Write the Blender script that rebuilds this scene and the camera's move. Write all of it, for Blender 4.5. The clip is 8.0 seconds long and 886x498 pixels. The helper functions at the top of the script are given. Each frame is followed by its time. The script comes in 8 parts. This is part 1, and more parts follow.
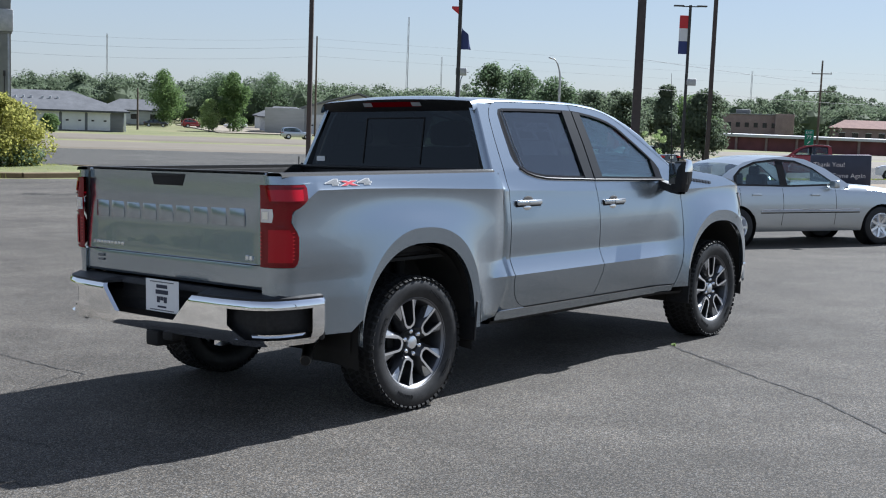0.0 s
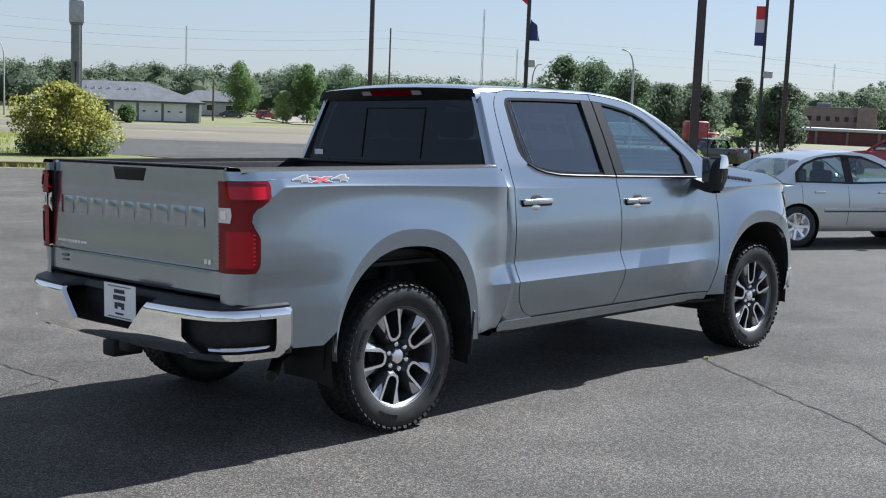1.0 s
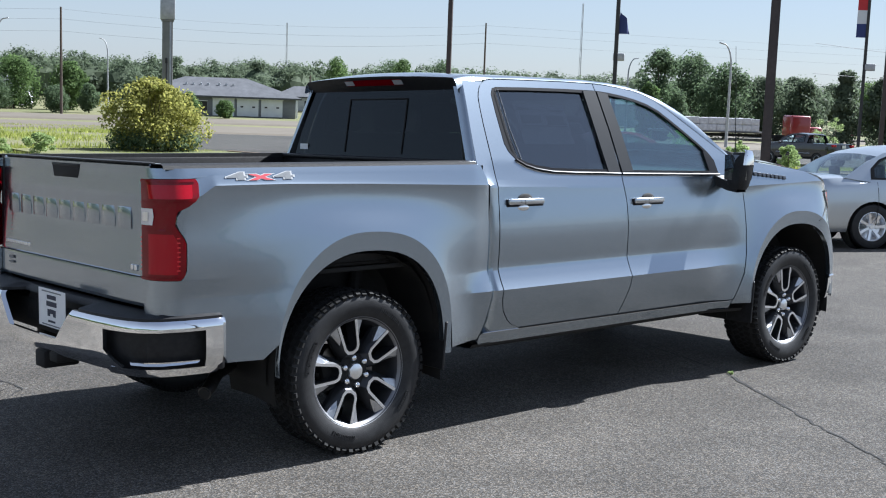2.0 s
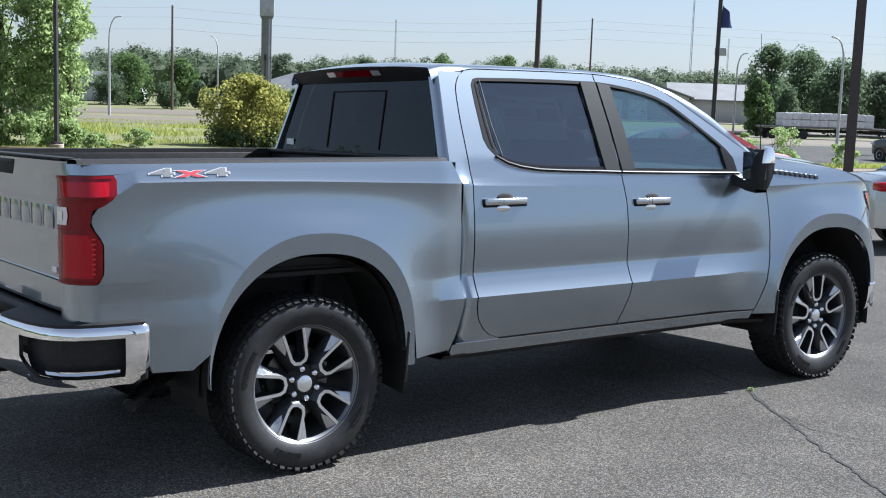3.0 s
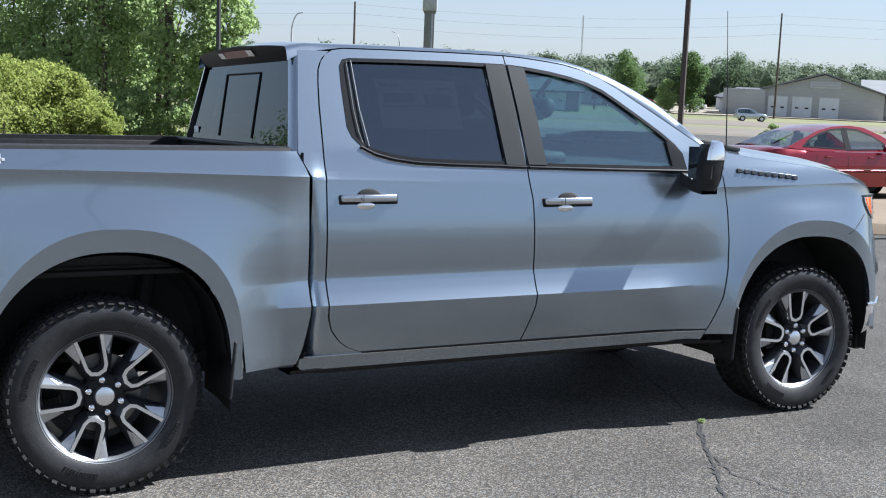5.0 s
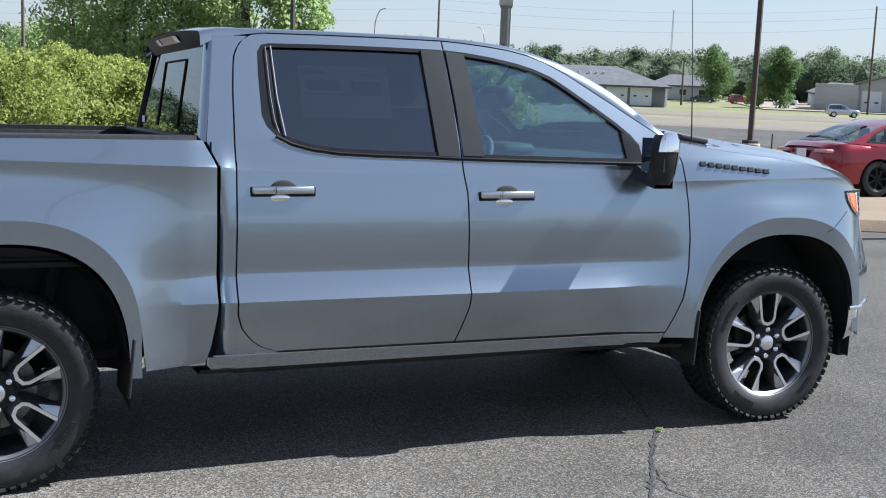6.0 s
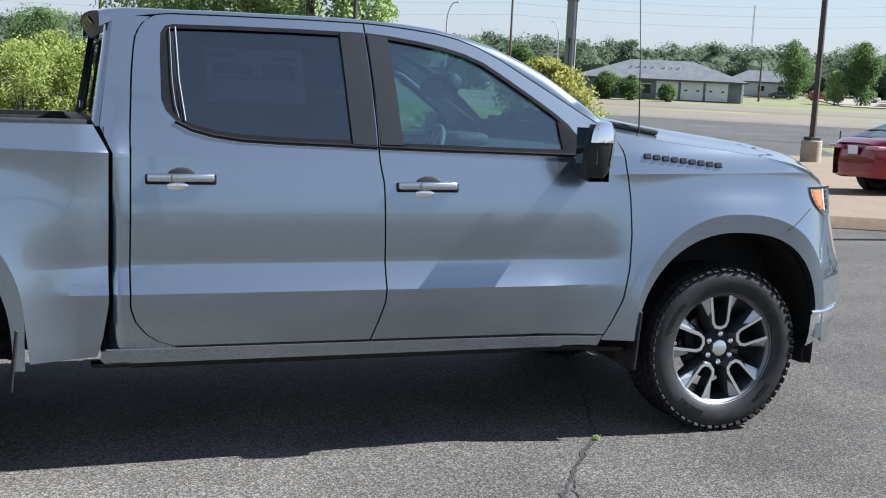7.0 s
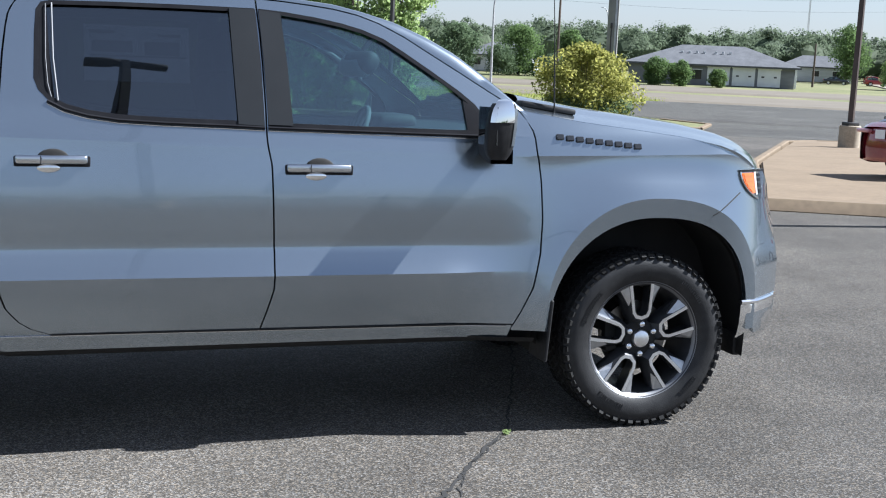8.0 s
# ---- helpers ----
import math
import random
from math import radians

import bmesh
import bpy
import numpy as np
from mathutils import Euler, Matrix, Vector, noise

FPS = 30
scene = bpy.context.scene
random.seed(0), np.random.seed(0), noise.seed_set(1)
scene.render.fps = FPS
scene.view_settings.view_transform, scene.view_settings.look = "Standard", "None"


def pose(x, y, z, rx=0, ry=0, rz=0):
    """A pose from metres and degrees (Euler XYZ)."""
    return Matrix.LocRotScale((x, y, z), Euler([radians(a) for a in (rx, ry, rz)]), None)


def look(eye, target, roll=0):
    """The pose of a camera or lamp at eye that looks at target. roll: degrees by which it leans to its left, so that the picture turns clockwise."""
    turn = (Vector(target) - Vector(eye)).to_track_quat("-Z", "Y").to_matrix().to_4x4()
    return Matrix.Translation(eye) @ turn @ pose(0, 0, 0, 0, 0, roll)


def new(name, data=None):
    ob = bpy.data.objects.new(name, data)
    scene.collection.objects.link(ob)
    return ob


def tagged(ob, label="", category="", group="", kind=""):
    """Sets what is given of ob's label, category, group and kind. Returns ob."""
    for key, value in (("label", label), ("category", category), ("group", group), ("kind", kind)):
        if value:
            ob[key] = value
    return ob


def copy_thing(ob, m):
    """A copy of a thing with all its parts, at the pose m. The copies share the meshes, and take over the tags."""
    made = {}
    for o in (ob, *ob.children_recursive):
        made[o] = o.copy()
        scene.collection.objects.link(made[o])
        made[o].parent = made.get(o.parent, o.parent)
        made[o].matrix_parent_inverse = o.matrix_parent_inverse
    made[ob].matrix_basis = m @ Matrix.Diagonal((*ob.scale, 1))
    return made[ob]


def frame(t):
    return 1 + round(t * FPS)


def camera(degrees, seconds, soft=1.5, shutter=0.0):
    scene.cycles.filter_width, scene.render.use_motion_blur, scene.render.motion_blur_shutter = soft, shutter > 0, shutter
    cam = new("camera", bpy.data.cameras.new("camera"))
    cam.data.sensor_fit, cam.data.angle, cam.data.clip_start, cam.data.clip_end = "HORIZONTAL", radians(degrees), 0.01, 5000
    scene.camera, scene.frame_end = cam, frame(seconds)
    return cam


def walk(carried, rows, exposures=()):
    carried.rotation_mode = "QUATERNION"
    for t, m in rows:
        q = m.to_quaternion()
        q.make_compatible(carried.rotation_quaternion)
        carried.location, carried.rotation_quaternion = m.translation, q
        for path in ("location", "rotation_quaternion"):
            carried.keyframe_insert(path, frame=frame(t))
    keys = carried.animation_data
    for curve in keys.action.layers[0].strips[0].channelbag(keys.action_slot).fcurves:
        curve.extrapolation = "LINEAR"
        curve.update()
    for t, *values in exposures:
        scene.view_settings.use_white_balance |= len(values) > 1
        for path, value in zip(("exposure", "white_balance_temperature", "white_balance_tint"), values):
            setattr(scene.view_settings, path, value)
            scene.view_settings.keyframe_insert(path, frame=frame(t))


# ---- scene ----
# The lot falls by about two degrees towards the road; the truck's own frame (x ahead, y to its left) lies on it.
LOT = pose(0, 0, 0, -2.1, 0, 0)
cam = camera(40.9, 8.0, soft=1.1)
PATH = [
    (0, (-5.255, -5.646, 1.597), (-3.735, -4.359, 1.419), 0.5),
    (0.5, (-4.852, -5.569, 1.588), (-3.369, -4.24, 1.403), 0.6),
    (1, (-4.407, -5.522, 1.602), (-2.971, -4.143, 1.41), 0.8),
    (1.5, (-3.937, -5.525, 1.6), (-2.556, -4.092, 1.403), 0.8),
    (3, (-2.645, -5.627, 1.594), (-1.47, -4.023, 1.384), 0.8),
    (3.5, (-2.225, -5.64, 1.584), (-1.115, -3.991, 1.372), 1.0),
    (4, (-1.808, -5.687, 1.581), (-0.762, -3.996, 1.369), 1.1),
    (4.5, (-1.385, -5.763, 1.579), (-0.405, -4.033, 1.363), 1.3),
    (6, (-0.185, -5.873, 1.56), (0.594, -4.046, 1.328), 1.4),
    (6.5, (0.187, -5.839, 1.546), (0.905, -3.987, 1.309), 1.7),
    (7, (0.569, -5.864, 1.545), (1.231, -3.993, 1.3), 1.9),
    (7.5, (0.936, -5.888, 1.543), (1.551, -4.002, 1.287), 1.8),
    (8, (1.283, -5.85, 1.529), (1.861, -3.955, 1.26), 1.7),
]
walk(cam, [(t, LOT @ look(eye, target, roll)) for t, eye, target, roll in PATH],
     exposures=[(0, 1.31, 5690, 10), (1.5, 1.43, 5670, 10), (3, 1.53, 5650, 10), (4.5, 1.57, 5650, 10), (6, 1.60, 5650, 10), (8, 1.63, 5670, 10)])


# ==== world, sun, exposure ====
SUN_WAY = (LOT.to_3x3() @ Vector((1.02, -0.165, 1.0))).normalized()
world = bpy.data.worlds.new("sky")
scene.world = world
world.use_nodes = True
wn, wl = world.node_tree.nodes, world.node_tree.links
sky = wn.new("ShaderNodeTexSky")
sky.sky_type = "NISHITA"
sky.sun_disc = False
sky.sun_elevation = math.asin(SUN_WAY.z)
sky.sun_rotation = math.atan2(SUN_WAY.x, SUN_WAY.y)
sky.air_density, sky.dust_density, sky.ozone_density = 1.0, 0.5, 4.0
wn["Background"].inputs["Strength"].default_value = 0.0325
haze = wn.new("ShaderNodeMix")
haze.data_type = "RGBA"
# the haze thins out with height
sky_way = wn.new("ShaderNodeTexCoord")
sky_axes = wn.new("ShaderNodeSeparateXYZ")
thin = wn.new("ShaderNodeMapRange")
thin.interpolation_type = "SMOOTHSTEP"
for key, value in (("From Min", 0.30), ("From Max", 0.98), ("To Min", 0.44), ("To Max", 0.20)):
    thin.inputs[key].default_value = value
wl.new(sky_way.outputs["Generated"], sky_axes.inputs[0])
wl.new(sky_axes.outputs["Z"], thin.inputs["Value"])
wl.new(thin.outputs[0], haze.inputs["Factor"])
haze.inputs["B"].default_value = (9.3, 9.45, 9.7, 1)
wl.new(sky.outputs[0], haze.inputs["A"])
wl.new(haze.outputs["Result"], wn["Background"].inputs["Color"])
sun_data = bpy.data.lights.new("sun", "SUN")
sun_data.energy, sun_data.angle, sun_data.color = 5.0, radians(0.6), (1.0, 0.95, 0.87)
sun = new("sun", sun_data)
sun.matrix_world = look((0, 0, 0), -SUN_WAY)
sun.location = SUN_WAY * 60

# ==== materials ====
def material(name, base, rough=0.5, metal=0.0, **more):
    m = bpy.data.materials.new(name)
    m.use_nodes = True
    b = m.node_tree.nodes["Principled BSDF"]
    b.inputs["Base Color"].default_value = (*base, 1)
    b.inputs["Roughness"].default_value = rough
    b.inputs["Metallic"].default_value = metal
    for key, value in more.items():
        b.inputs[key.replace("_", " ")].default_value = value
    return m


def varied(m, stops, scale, detail=6.0, bump=0.0, bump_scale=None, second=0.0, second_scale=1.0, rough=None, stretch=(1, 1, 1), per_object=0.0):
    """Base colour from noise at one scale, mottled by a second; optional relief and roughness range."""
    n, l = m.node_tree.nodes, m.node_tree.links
    b = n["Principled BSDF"]
    co = n.new("ShaderNodeTexCoord")
    mp = n.new("ShaderNodeMapping")
    mp.inputs["Scale"].default_value = stretch
    l.new(co.outputs["Object"], mp.inputs["Vector"])
    no = n.new("ShaderNodeTexNoise")
    no.inputs["Scale"].default_value, no.inputs["Detail"].default_value = scale, detail
    l.new(mp.outputs[0], no.inputs["Vector"])
    ramp = n.new("ShaderNodeValToRGB")
    el = ramp.color_ramp.elements
    el[0].position, el[0].color = stops[0][0], (*stops[0][1], 1)
    el[1].position, el[1].color = stops[-1][0], (*stops[-1][1], 1)
    for p, c in stops[1:-1]:
        e = el.new(p)
        e.color = (*c, 1)
    l.new(no.outputs["Fac"], ramp.inputs["Fac"])
    out = ramp.outputs["Color"]
    if second:
        n2 = n.new("ShaderNodeTexNoise")
        n2.inputs["Scale"].default_value, n2.inputs["Detail"].default_value = second_scale, 4.0
        l.new(mp.outputs[0], n2.inputs["Vector"])
        r2 = n.new("ShaderNodeMapRange")
        r2.inputs["From Min"].default_value, r2.inputs["From Max"].default_value = 0.3, 0.7
        r2.inputs["To Min"].default_value, r2.inputs["To Max"].default_value = 1 - second, 1 + second
        l.new(n2.outputs["Fac"], r2.inputs["Value"])
        mix = n.new("ShaderNodeVectorMath")
        mix.operation = "SCALE"
        l.new(out, mix.inputs[0])
        l.new(r2.outputs[0], mix.inputs["Scale"])
        out = mix.outputs[0]
    if per_object:
        oi = n.new("ShaderNodeObjectInfo")
        r3 = n.new("ShaderNodeMapRange")
        r3.inputs["To Min"].default_value, r3.inputs["To Max"].default_value = 1 - per_object, 1 + per_object
        l.new(oi.outputs["Random"], r3.inputs["Value"])
        mix = n.new("ShaderNodeVectorMath")
        mix.operation = "SCALE"
        l.new(out, mix.inputs[0])
        l.new(r3.outputs[0], mix.inputs["Scale"])
        out = mix.outputs[0]
    l.new(out, b.inputs["Base Color"])
    if rough:
        rr = n.new("ShaderNodeMapRange")
        rr.inputs["To Min"].default_value, rr.inputs["To Max"].default_value = rough
        l.new(no.outputs["Fac"], rr.inputs["Value"])
        l.new(rr.outputs[0], b.inputs["Roughness"])
    if bump:
        nb = n.new("ShaderNodeTexNoise")
        nb.inputs["Scale"].default_value, nb.inputs["Detail"].default_value = bump_scale or scale * 4, 4.0
        l.new(mp.outputs[0], nb.inputs["Vector"])
        bp = n.new("ShaderNodeBump")
        bp.inputs["Strength"].default_value, bp.inputs["Distance"].default_value = 1.0, bump
        l.new(nb.outputs["Fac"], bp.inputs["Height"])
        l.new(bp.outputs[0], b.inputs["Normal"])
    return m


def glass_material(name, tint, floor=0.045, gloss_rough=0.0):
    """Thin pane: tinted, with gloss that grows towards grazing."""
    m = bpy.data.materials.new(name)
    m.use_nodes = True
    n, l = m.node_tree.nodes, m.node_tree.links
    n.remove(n["Principled BSDF"])
    tr = n.new("ShaderNodeBsdfTransparent")
    tr.inputs["Color"].default_value = (*tint, 1)
    gl = n.new("ShaderNodeBsdfGlossy")
    gl.inputs["Roughness"].default_value = gloss_rough
    gl.inputs["Color"].default_value = (0.86, 0.93, 1.0, 1)
    lw = n.new("ShaderNodeLayerWeight")
    lw.inputs["Blend"].default_value = 0.5
    pw = n.new("ShaderNodeMath")
    pw.operation = "POWER"
    pw.inputs[1].default_value = 5.0
    l.new(lw.outputs["Facing"], pw.inputs[0])
    ad = n.new("ShaderNodeMath")
    ad.operation = "MULTIPLY_ADD"
    ad.inputs[1].default_value, ad.inputs[2].default_value = 1 - floor, floor
    l.new(pw.outputs[0], ad.inputs[0])
    mx = n.new("ShaderNodeMixShader")
    l.new(ad.outputs[0], mx.inputs[0])
    l.new(tr.outputs[0], mx.inputs[1])
    l.new(gl.outputs[0], mx.inputs[2])
    l.new(mx.outputs[0], n["Material Output"].inputs["Surface"])
    return m


def flake_paint(name, base, metal=0.7, rough=0.32):
    """Metallic paint: fine flakes under a clear coat."""
    m = material(name, base, rough, metal, Coat_Weight=1.0, Coat_Roughness=0.02)
    n, l = m.node_tree.nodes, m.node_tree.links
    co = n.new("ShaderNodeTexCoord")
    vo = n.new("ShaderNodeTexVoronoi")
    vo.inputs["Scale"].default_value = 700
    l.new(co.outputs["Object"], vo.inputs["Vector"])
    hsv = n.new("ShaderNodeSeparateColor")
    l.new(vo.outputs["Color"], hsv.inputs[0])
    mr = n.new("ShaderNodeMapRange")
    mr.inputs["To Min"].default_value, mr.inputs["To Max"].default_value = 0.95, 1.05
    l.new(hsv.outputs[0], mr.inputs["Value"])
    sc = n.new("ShaderNodeVectorMath")
    sc.operation = "SCALE"
    sc.inputs[0].default_value = base
    l.new(mr.outputs[0], sc.inputs["Scale"])
    l.new(sc.outputs[0], n["Principled BSDF"].inputs["Base Color"])
    return m


PAINT = flake_paint("sterling_grey_paint", (0.312, 0.365, 0.422), 0.93, 0.24)
CHROME = material("chrome", (0.9, 0.91, 0.92), 0.035, 1.0)
BRIGHT = varied(material("machined_aluminium", (0.85, 0.86, 0.88), 0.30, 1.0), [(0.3, (0.82, 0.83, 0.85)), (0.7, (0.92, 0.93, 0.94))], 60)
WHEEL_GREY = varied(material("dark_wheel_paint", (0.05, 0.052, 0.057), 0.4, 0.6), [(0.3, (0.045, 0.047, 0.052)), (0.7, (0.062, 0.064, 0.07))], 20)
RUBBER = varied(material("tyre_rubber", (0.02, 0.02, 0.021), 0.5, Specular_IOR_Level=0.35), [(0.3, (0.016, 0.016, 0.017)), (0.7, (0.028, 0.028, 0.029))], 9, second=0.2, second_scale=40, bump=0.001, bump_scale=180)
TREAD = varied(material("tread_rubber", (0.014, 0.014, 0.014), 0.72, Specular_IOR_Level=0.2), [(0.3, (0.010, 0.010, 0.010)), (0.7, (0.02, 0.02, 0.02))], 30)
BLACK_PLASTIC = varied(material("black_plastic", (0.015, 0.015, 0.016), 0.5, Specular_IOR_Level=0.3), [(0.3, (0.012, 0.012, 0.013)), (0.7, (0.022, 0.022, 0.023))], 40, bump=0.0006, bump_scale=400)
GLOSS_BLACK = varied(material("satin_black_trim", (0.02, 0.02, 0.022), 0.3, Specular_IOR_Level=0.14), [(0.3, (0.011, 0.011, 0.013)), (0.7, (0.017, 0.017, 0.019))], 12)
UNDER = varied(material("underbody_black", (0.01, 0.01, 0.01), 0.8), [(0.3, (0.006, 0.006, 0.006)), (0.7, (0.016, 0.015, 0.014))], 6)
DARK_GLASS = glass_material("privacy_glass", (0.28, 0.305, 0.335), 0.155)
REAR_GLASS = glass_material("rear_privacy_glass", (0.05, 0.055, 0.06), 0.03)
CLEAR_GLASS = glass_material("side_glass", (0.62, 0.78, 0.79), 0.165)
LENS_RED = material("red_lamp_lens", (0.40, 0.002, 0.012), 0.06, 0.0, Specular_IOR_Level=0.4)
LENS_DARK_RED = material("dark_red_lens", (0.19, 0.001, 0.006), 0.05, 0.0, Specular_IOR_Level=0.4)
LENS_BRIGHT_RED = material("bright_red_lens", (0.65, 0.02, 0.03), 0.14, 0.0, Coat_Weight=0.5)
LAMP_CHROME = material("lamp_reflector", (0.32, 0.34, 0.37), 0.16, 0.9, Coat_Weight=1.0)
PILLAR_BLACK = varied(material("pillar_film", (0.03, 0.032, 0.037), 0.38, 0.0, Specular_IOR_Level=0.14), [(0.3, (0.017, 0.019, 0.022)), (0.7, (0.022, 0.024, 0.027))], 3)
LENS_PALE = material("pale_pink_lens", (0.5, 0.22, 0.25), 0.12, 0.0, Coat_Weight=1.0)
LENS_CLEAR = material("clear_lamp_lens", (0.7, 0.7, 0.72), 0.12, 0.3, Coat_Weight=1.0)
AMBER = material("amber_reflector", (0.72, 0.13, 0.012), 0.2, 0.0, Coat_Weight=1.0)
CABIN = varied(material("cabin_trim", (0.02, 0.02, 0.022), 0.7), [(0.3, (0.016, 0.016, 0.018)), (0.7, (0.03, 0.03, 0.032))], 25)
WHITE_PAINT = varied(material("white_paint", (0.8, 0.8, 0.8), 0.5), [(0.3, (0.77, 0.77, 0.77)), (0.7, (0.85, 0.85, 0.84))], 8)
INK = material("dark_print", (0.03, 0.035, 0.06), 0.6)
DECAL_RED = material("red_decal", (0.45, 0.03, 0.05), 0.4)
DECAL_PALE = material("pale_decal", (0.40, 0.41, 0.42), 0.45)
DECAL_GREY = material("grey_decal", (0.16, 0.17, 0.18), 0.4)
BADGE = material("black_badge", (0.02, 0.022, 0.026), 0.25, 0.3, Coat_Weight=0.6)
RIM_LIP = material("rim_lip", (0.22, 0.225, 0.24), 0.5, 0.9)
WHEEL_SILVER = varied(material("satin_wheel_silver", (0.5, 0.51, 0.53), 0.42, 0.95), [(0.3, (0.46, 0.47, 0.49)), (0.7, (0.56, 0.57, 0.59))], 40)
MIRROR_GREY = material("smoked_mirror_panel", (0.06, 0.07, 0.08), 0.15, 0.0, Coat_Weight=1.0)
MIRROR_GLASS = material("mirror_glass", (0.14, 0.15, 0.16), 0.02, 1.0)
STEEL = varied(material("exhaust_steel", (0.35, 0.34, 0.33), 0.35, 1.0), [(0.3, (0.12, 0.115, 0.11)), (0.7, (0.22, 0.215, 0.21))], 20)


def asphalt(name, dark, light):
    m = varied(material(name, dark, 0.85, Specular_IOR_Level=0.2, Diffuse_Roughness=0.6), [(0.25, dark), (0.75, light)], 0.45, detail=8, second=0.16, second_scale=1.7)
    n, l = m.node_tree.nodes, m.node_tree.links
    b = n["Principled BSDF"]
    co = n.new("ShaderNodeTexCoord")
    vo = n.new("ShaderNodeTexVoronoi")
    vo.inputs["Scale"].default_value = 150
    l.new(co.outputs["Object"], vo.inputs["Vector"])
    sep = n.new("ShaderNodeSeparateColor")
    l.new(vo.outputs["Color"], sep.inputs[0])
    # few pale stones among many dark ones
    pw = n.new("ShaderNodeMath")
    pw.operation = "POWER"
    pw.inputs[1].default_value = 2.2
    l.new(sep.outputs[0], pw.inputs[0])
    mr = n.new("ShaderNodeMapRange")
    mr.inputs["To Min"].default_value, mr.inputs["To Max"].default_value = 0.48, 2.35
    l.new(pw.outputs[0], mr.inputs["Value"])
    # sand between them
    fine = n.new("ShaderNodeTexVoronoi")
    fine.inputs["Scale"].default_value = 430
    l.new(co.outputs["Object"], fine.inputs["Vector"])
    sep2 = n.new("ShaderNodeSeparateColor")
    l.new(fine.outputs["Color"], sep2.inputs[0])
    mr2 = n.new("ShaderNodeMapRange")
    mr2.inputs["To Min"].default_value, mr2.inputs["To Max"].default_value = 0.6, 1.4
    l.new(sep2.outputs[0], mr2.inputs["Value"])
    both = n.new("ShaderNodeMath")
    both.operation = "MULTIPLY"
    l.new(mr.outputs[0], both.inputs[0])
    l.new(mr2.outputs[0], both.inputs[1])
    # warm and cool stones
    hue = n.new("ShaderNodeMix")
    hue.data_type = "RGBA"
    hue.inputs["A"].default_value, hue.inputs["B"].default_value = (1.14, 1.0, 0.82, 1), (0.97, 1.0, 1.03, 1)
    l.new(sep.outputs[1], hue.inputs["Factor"])
    tint = n.new("ShaderNodeVectorMath")
    tint.operation = "MULTIPLY"
    old = b.inputs["Base Color"].links[0].from_socket
    l.new(old, tint.inputs[0])
    l.new(hue.outputs["Result"], tint.inputs[1])
    sc = n.new("ShaderNodeVectorMath")
    sc.operation = "SCALE"
    l.new(tint.outputs[0], sc.inputs[0])
    l.new(both.outputs[0], sc.inputs["Scale"])
    # broad worn and sealed areas
    wide = n.new("ShaderNodeTexNoise")
    wide.inputs["Scale"].default_value, wide.inputs["Detail"].default_value, wide.inputs["Distortion"].default_value = 0.16, 5.0, 0.6
    l.new(co.outputs["Object"], wide.inputs["Vector"])
    mr3 = n.new("ShaderNodeMapRange")
    mr3.inputs["From Min"].default_value, mr3.inputs["From Max"].default_value = 0.35, 0.65
    mr3.inputs["To Min"].default_value, mr3.inputs["To Max"].default_value = 0.84, 1.14
    l.new(wide.outputs["Fac"], mr3.inputs["Value"])
    sc2 = n.new("ShaderNodeVectorMath")
    sc2.operation = "SCALE"
    l.new(sc.outputs[0], sc2.inputs[0])
    l.new(mr3.outputs[0], sc2.inputs["Scale"])
    l.new(sc2.outputs[0], b.inputs["Base Color"])
    bp = n.new("ShaderNodeBump")
    bp.inputs["Strength"].default_value, bp.inputs["Distance"].default_value = 0.3, 0.003
    l.new(vo.outputs["Distance"], bp.inputs["Height"])
    l.new(bp.outputs[0], b.inputs["Normal"])
    return m


ASPHALT = asphalt("worn_asphalt", (0.062, 0.0605, 0.0585), (0.103, 0.099, 0.0935))
ROAD_ASPHALT = asphalt("road_asphalt", (0.062, 0.063, 0.063), (0.082, 0.083, 0.081))
CRACK = material("crack_shadow", (0.02, 0.02, 0.02), 0.95)
CONCRETE = varied(material("concrete", (0.42, 0.35, 0.27), 0.85), [(0.25, (0.128, 0.092, 0.055)), (0.75, (0.168, 0.123, 0.076))], 1.2, detail=8, second=0.12, second_scale=9, bump=0.002, bump_scale=60)
ROAD_CONCRETE = varied(material("highway_concrete", (0.5, 0.45, 0.37), 0.85), [(0.25, (0.098, 0.083, 0.061)), (0.75, (0.128, 0.109, 0.083))], 0.3, detail=8, second=0.08, second_scale=2)
GRASS = varied(material("grass", (0.15, 0.19, 0.04), 0.9), [(0.25, (0.078, 0.094, 0.027)), (0.5, (0.126, 0.128, 0.050)), (0.8, (0.170, 0.150, 0.078))], 0.12, detail=9, second=0.25, second_scale=3, bump=0.03, bump_scale=6)

# ==== ground and roads ====
def smoothstep(a, b, x):
    t = min(1.0, max(0.0, (x - a) / (b - a)))
    return t * t * (3 - 2 * t)


def ground_z(x, y):
    """The lot falls towards the road, which lies lower and level."""
    u = 0.515 * x + 0.857 * y
    lot = -0.0367 * min(40.0, max(-40.0, y))
    return lot + (-1.55 - lot) * smoothstep(38, 62, u) - 1.05 * smoothstep(62, 130, u)


ROAD_N = Vector((0.515, 0.857, 0)).normalized()
ROAD_T = Vector((0.857, -0.515, 0)).normalized()


def at_road(u, v):
    """A place by its distance towards the highway (u) and along it (v)."""
    p = ROAD_N * u + ROAD_T * v
    return p.x, p.y


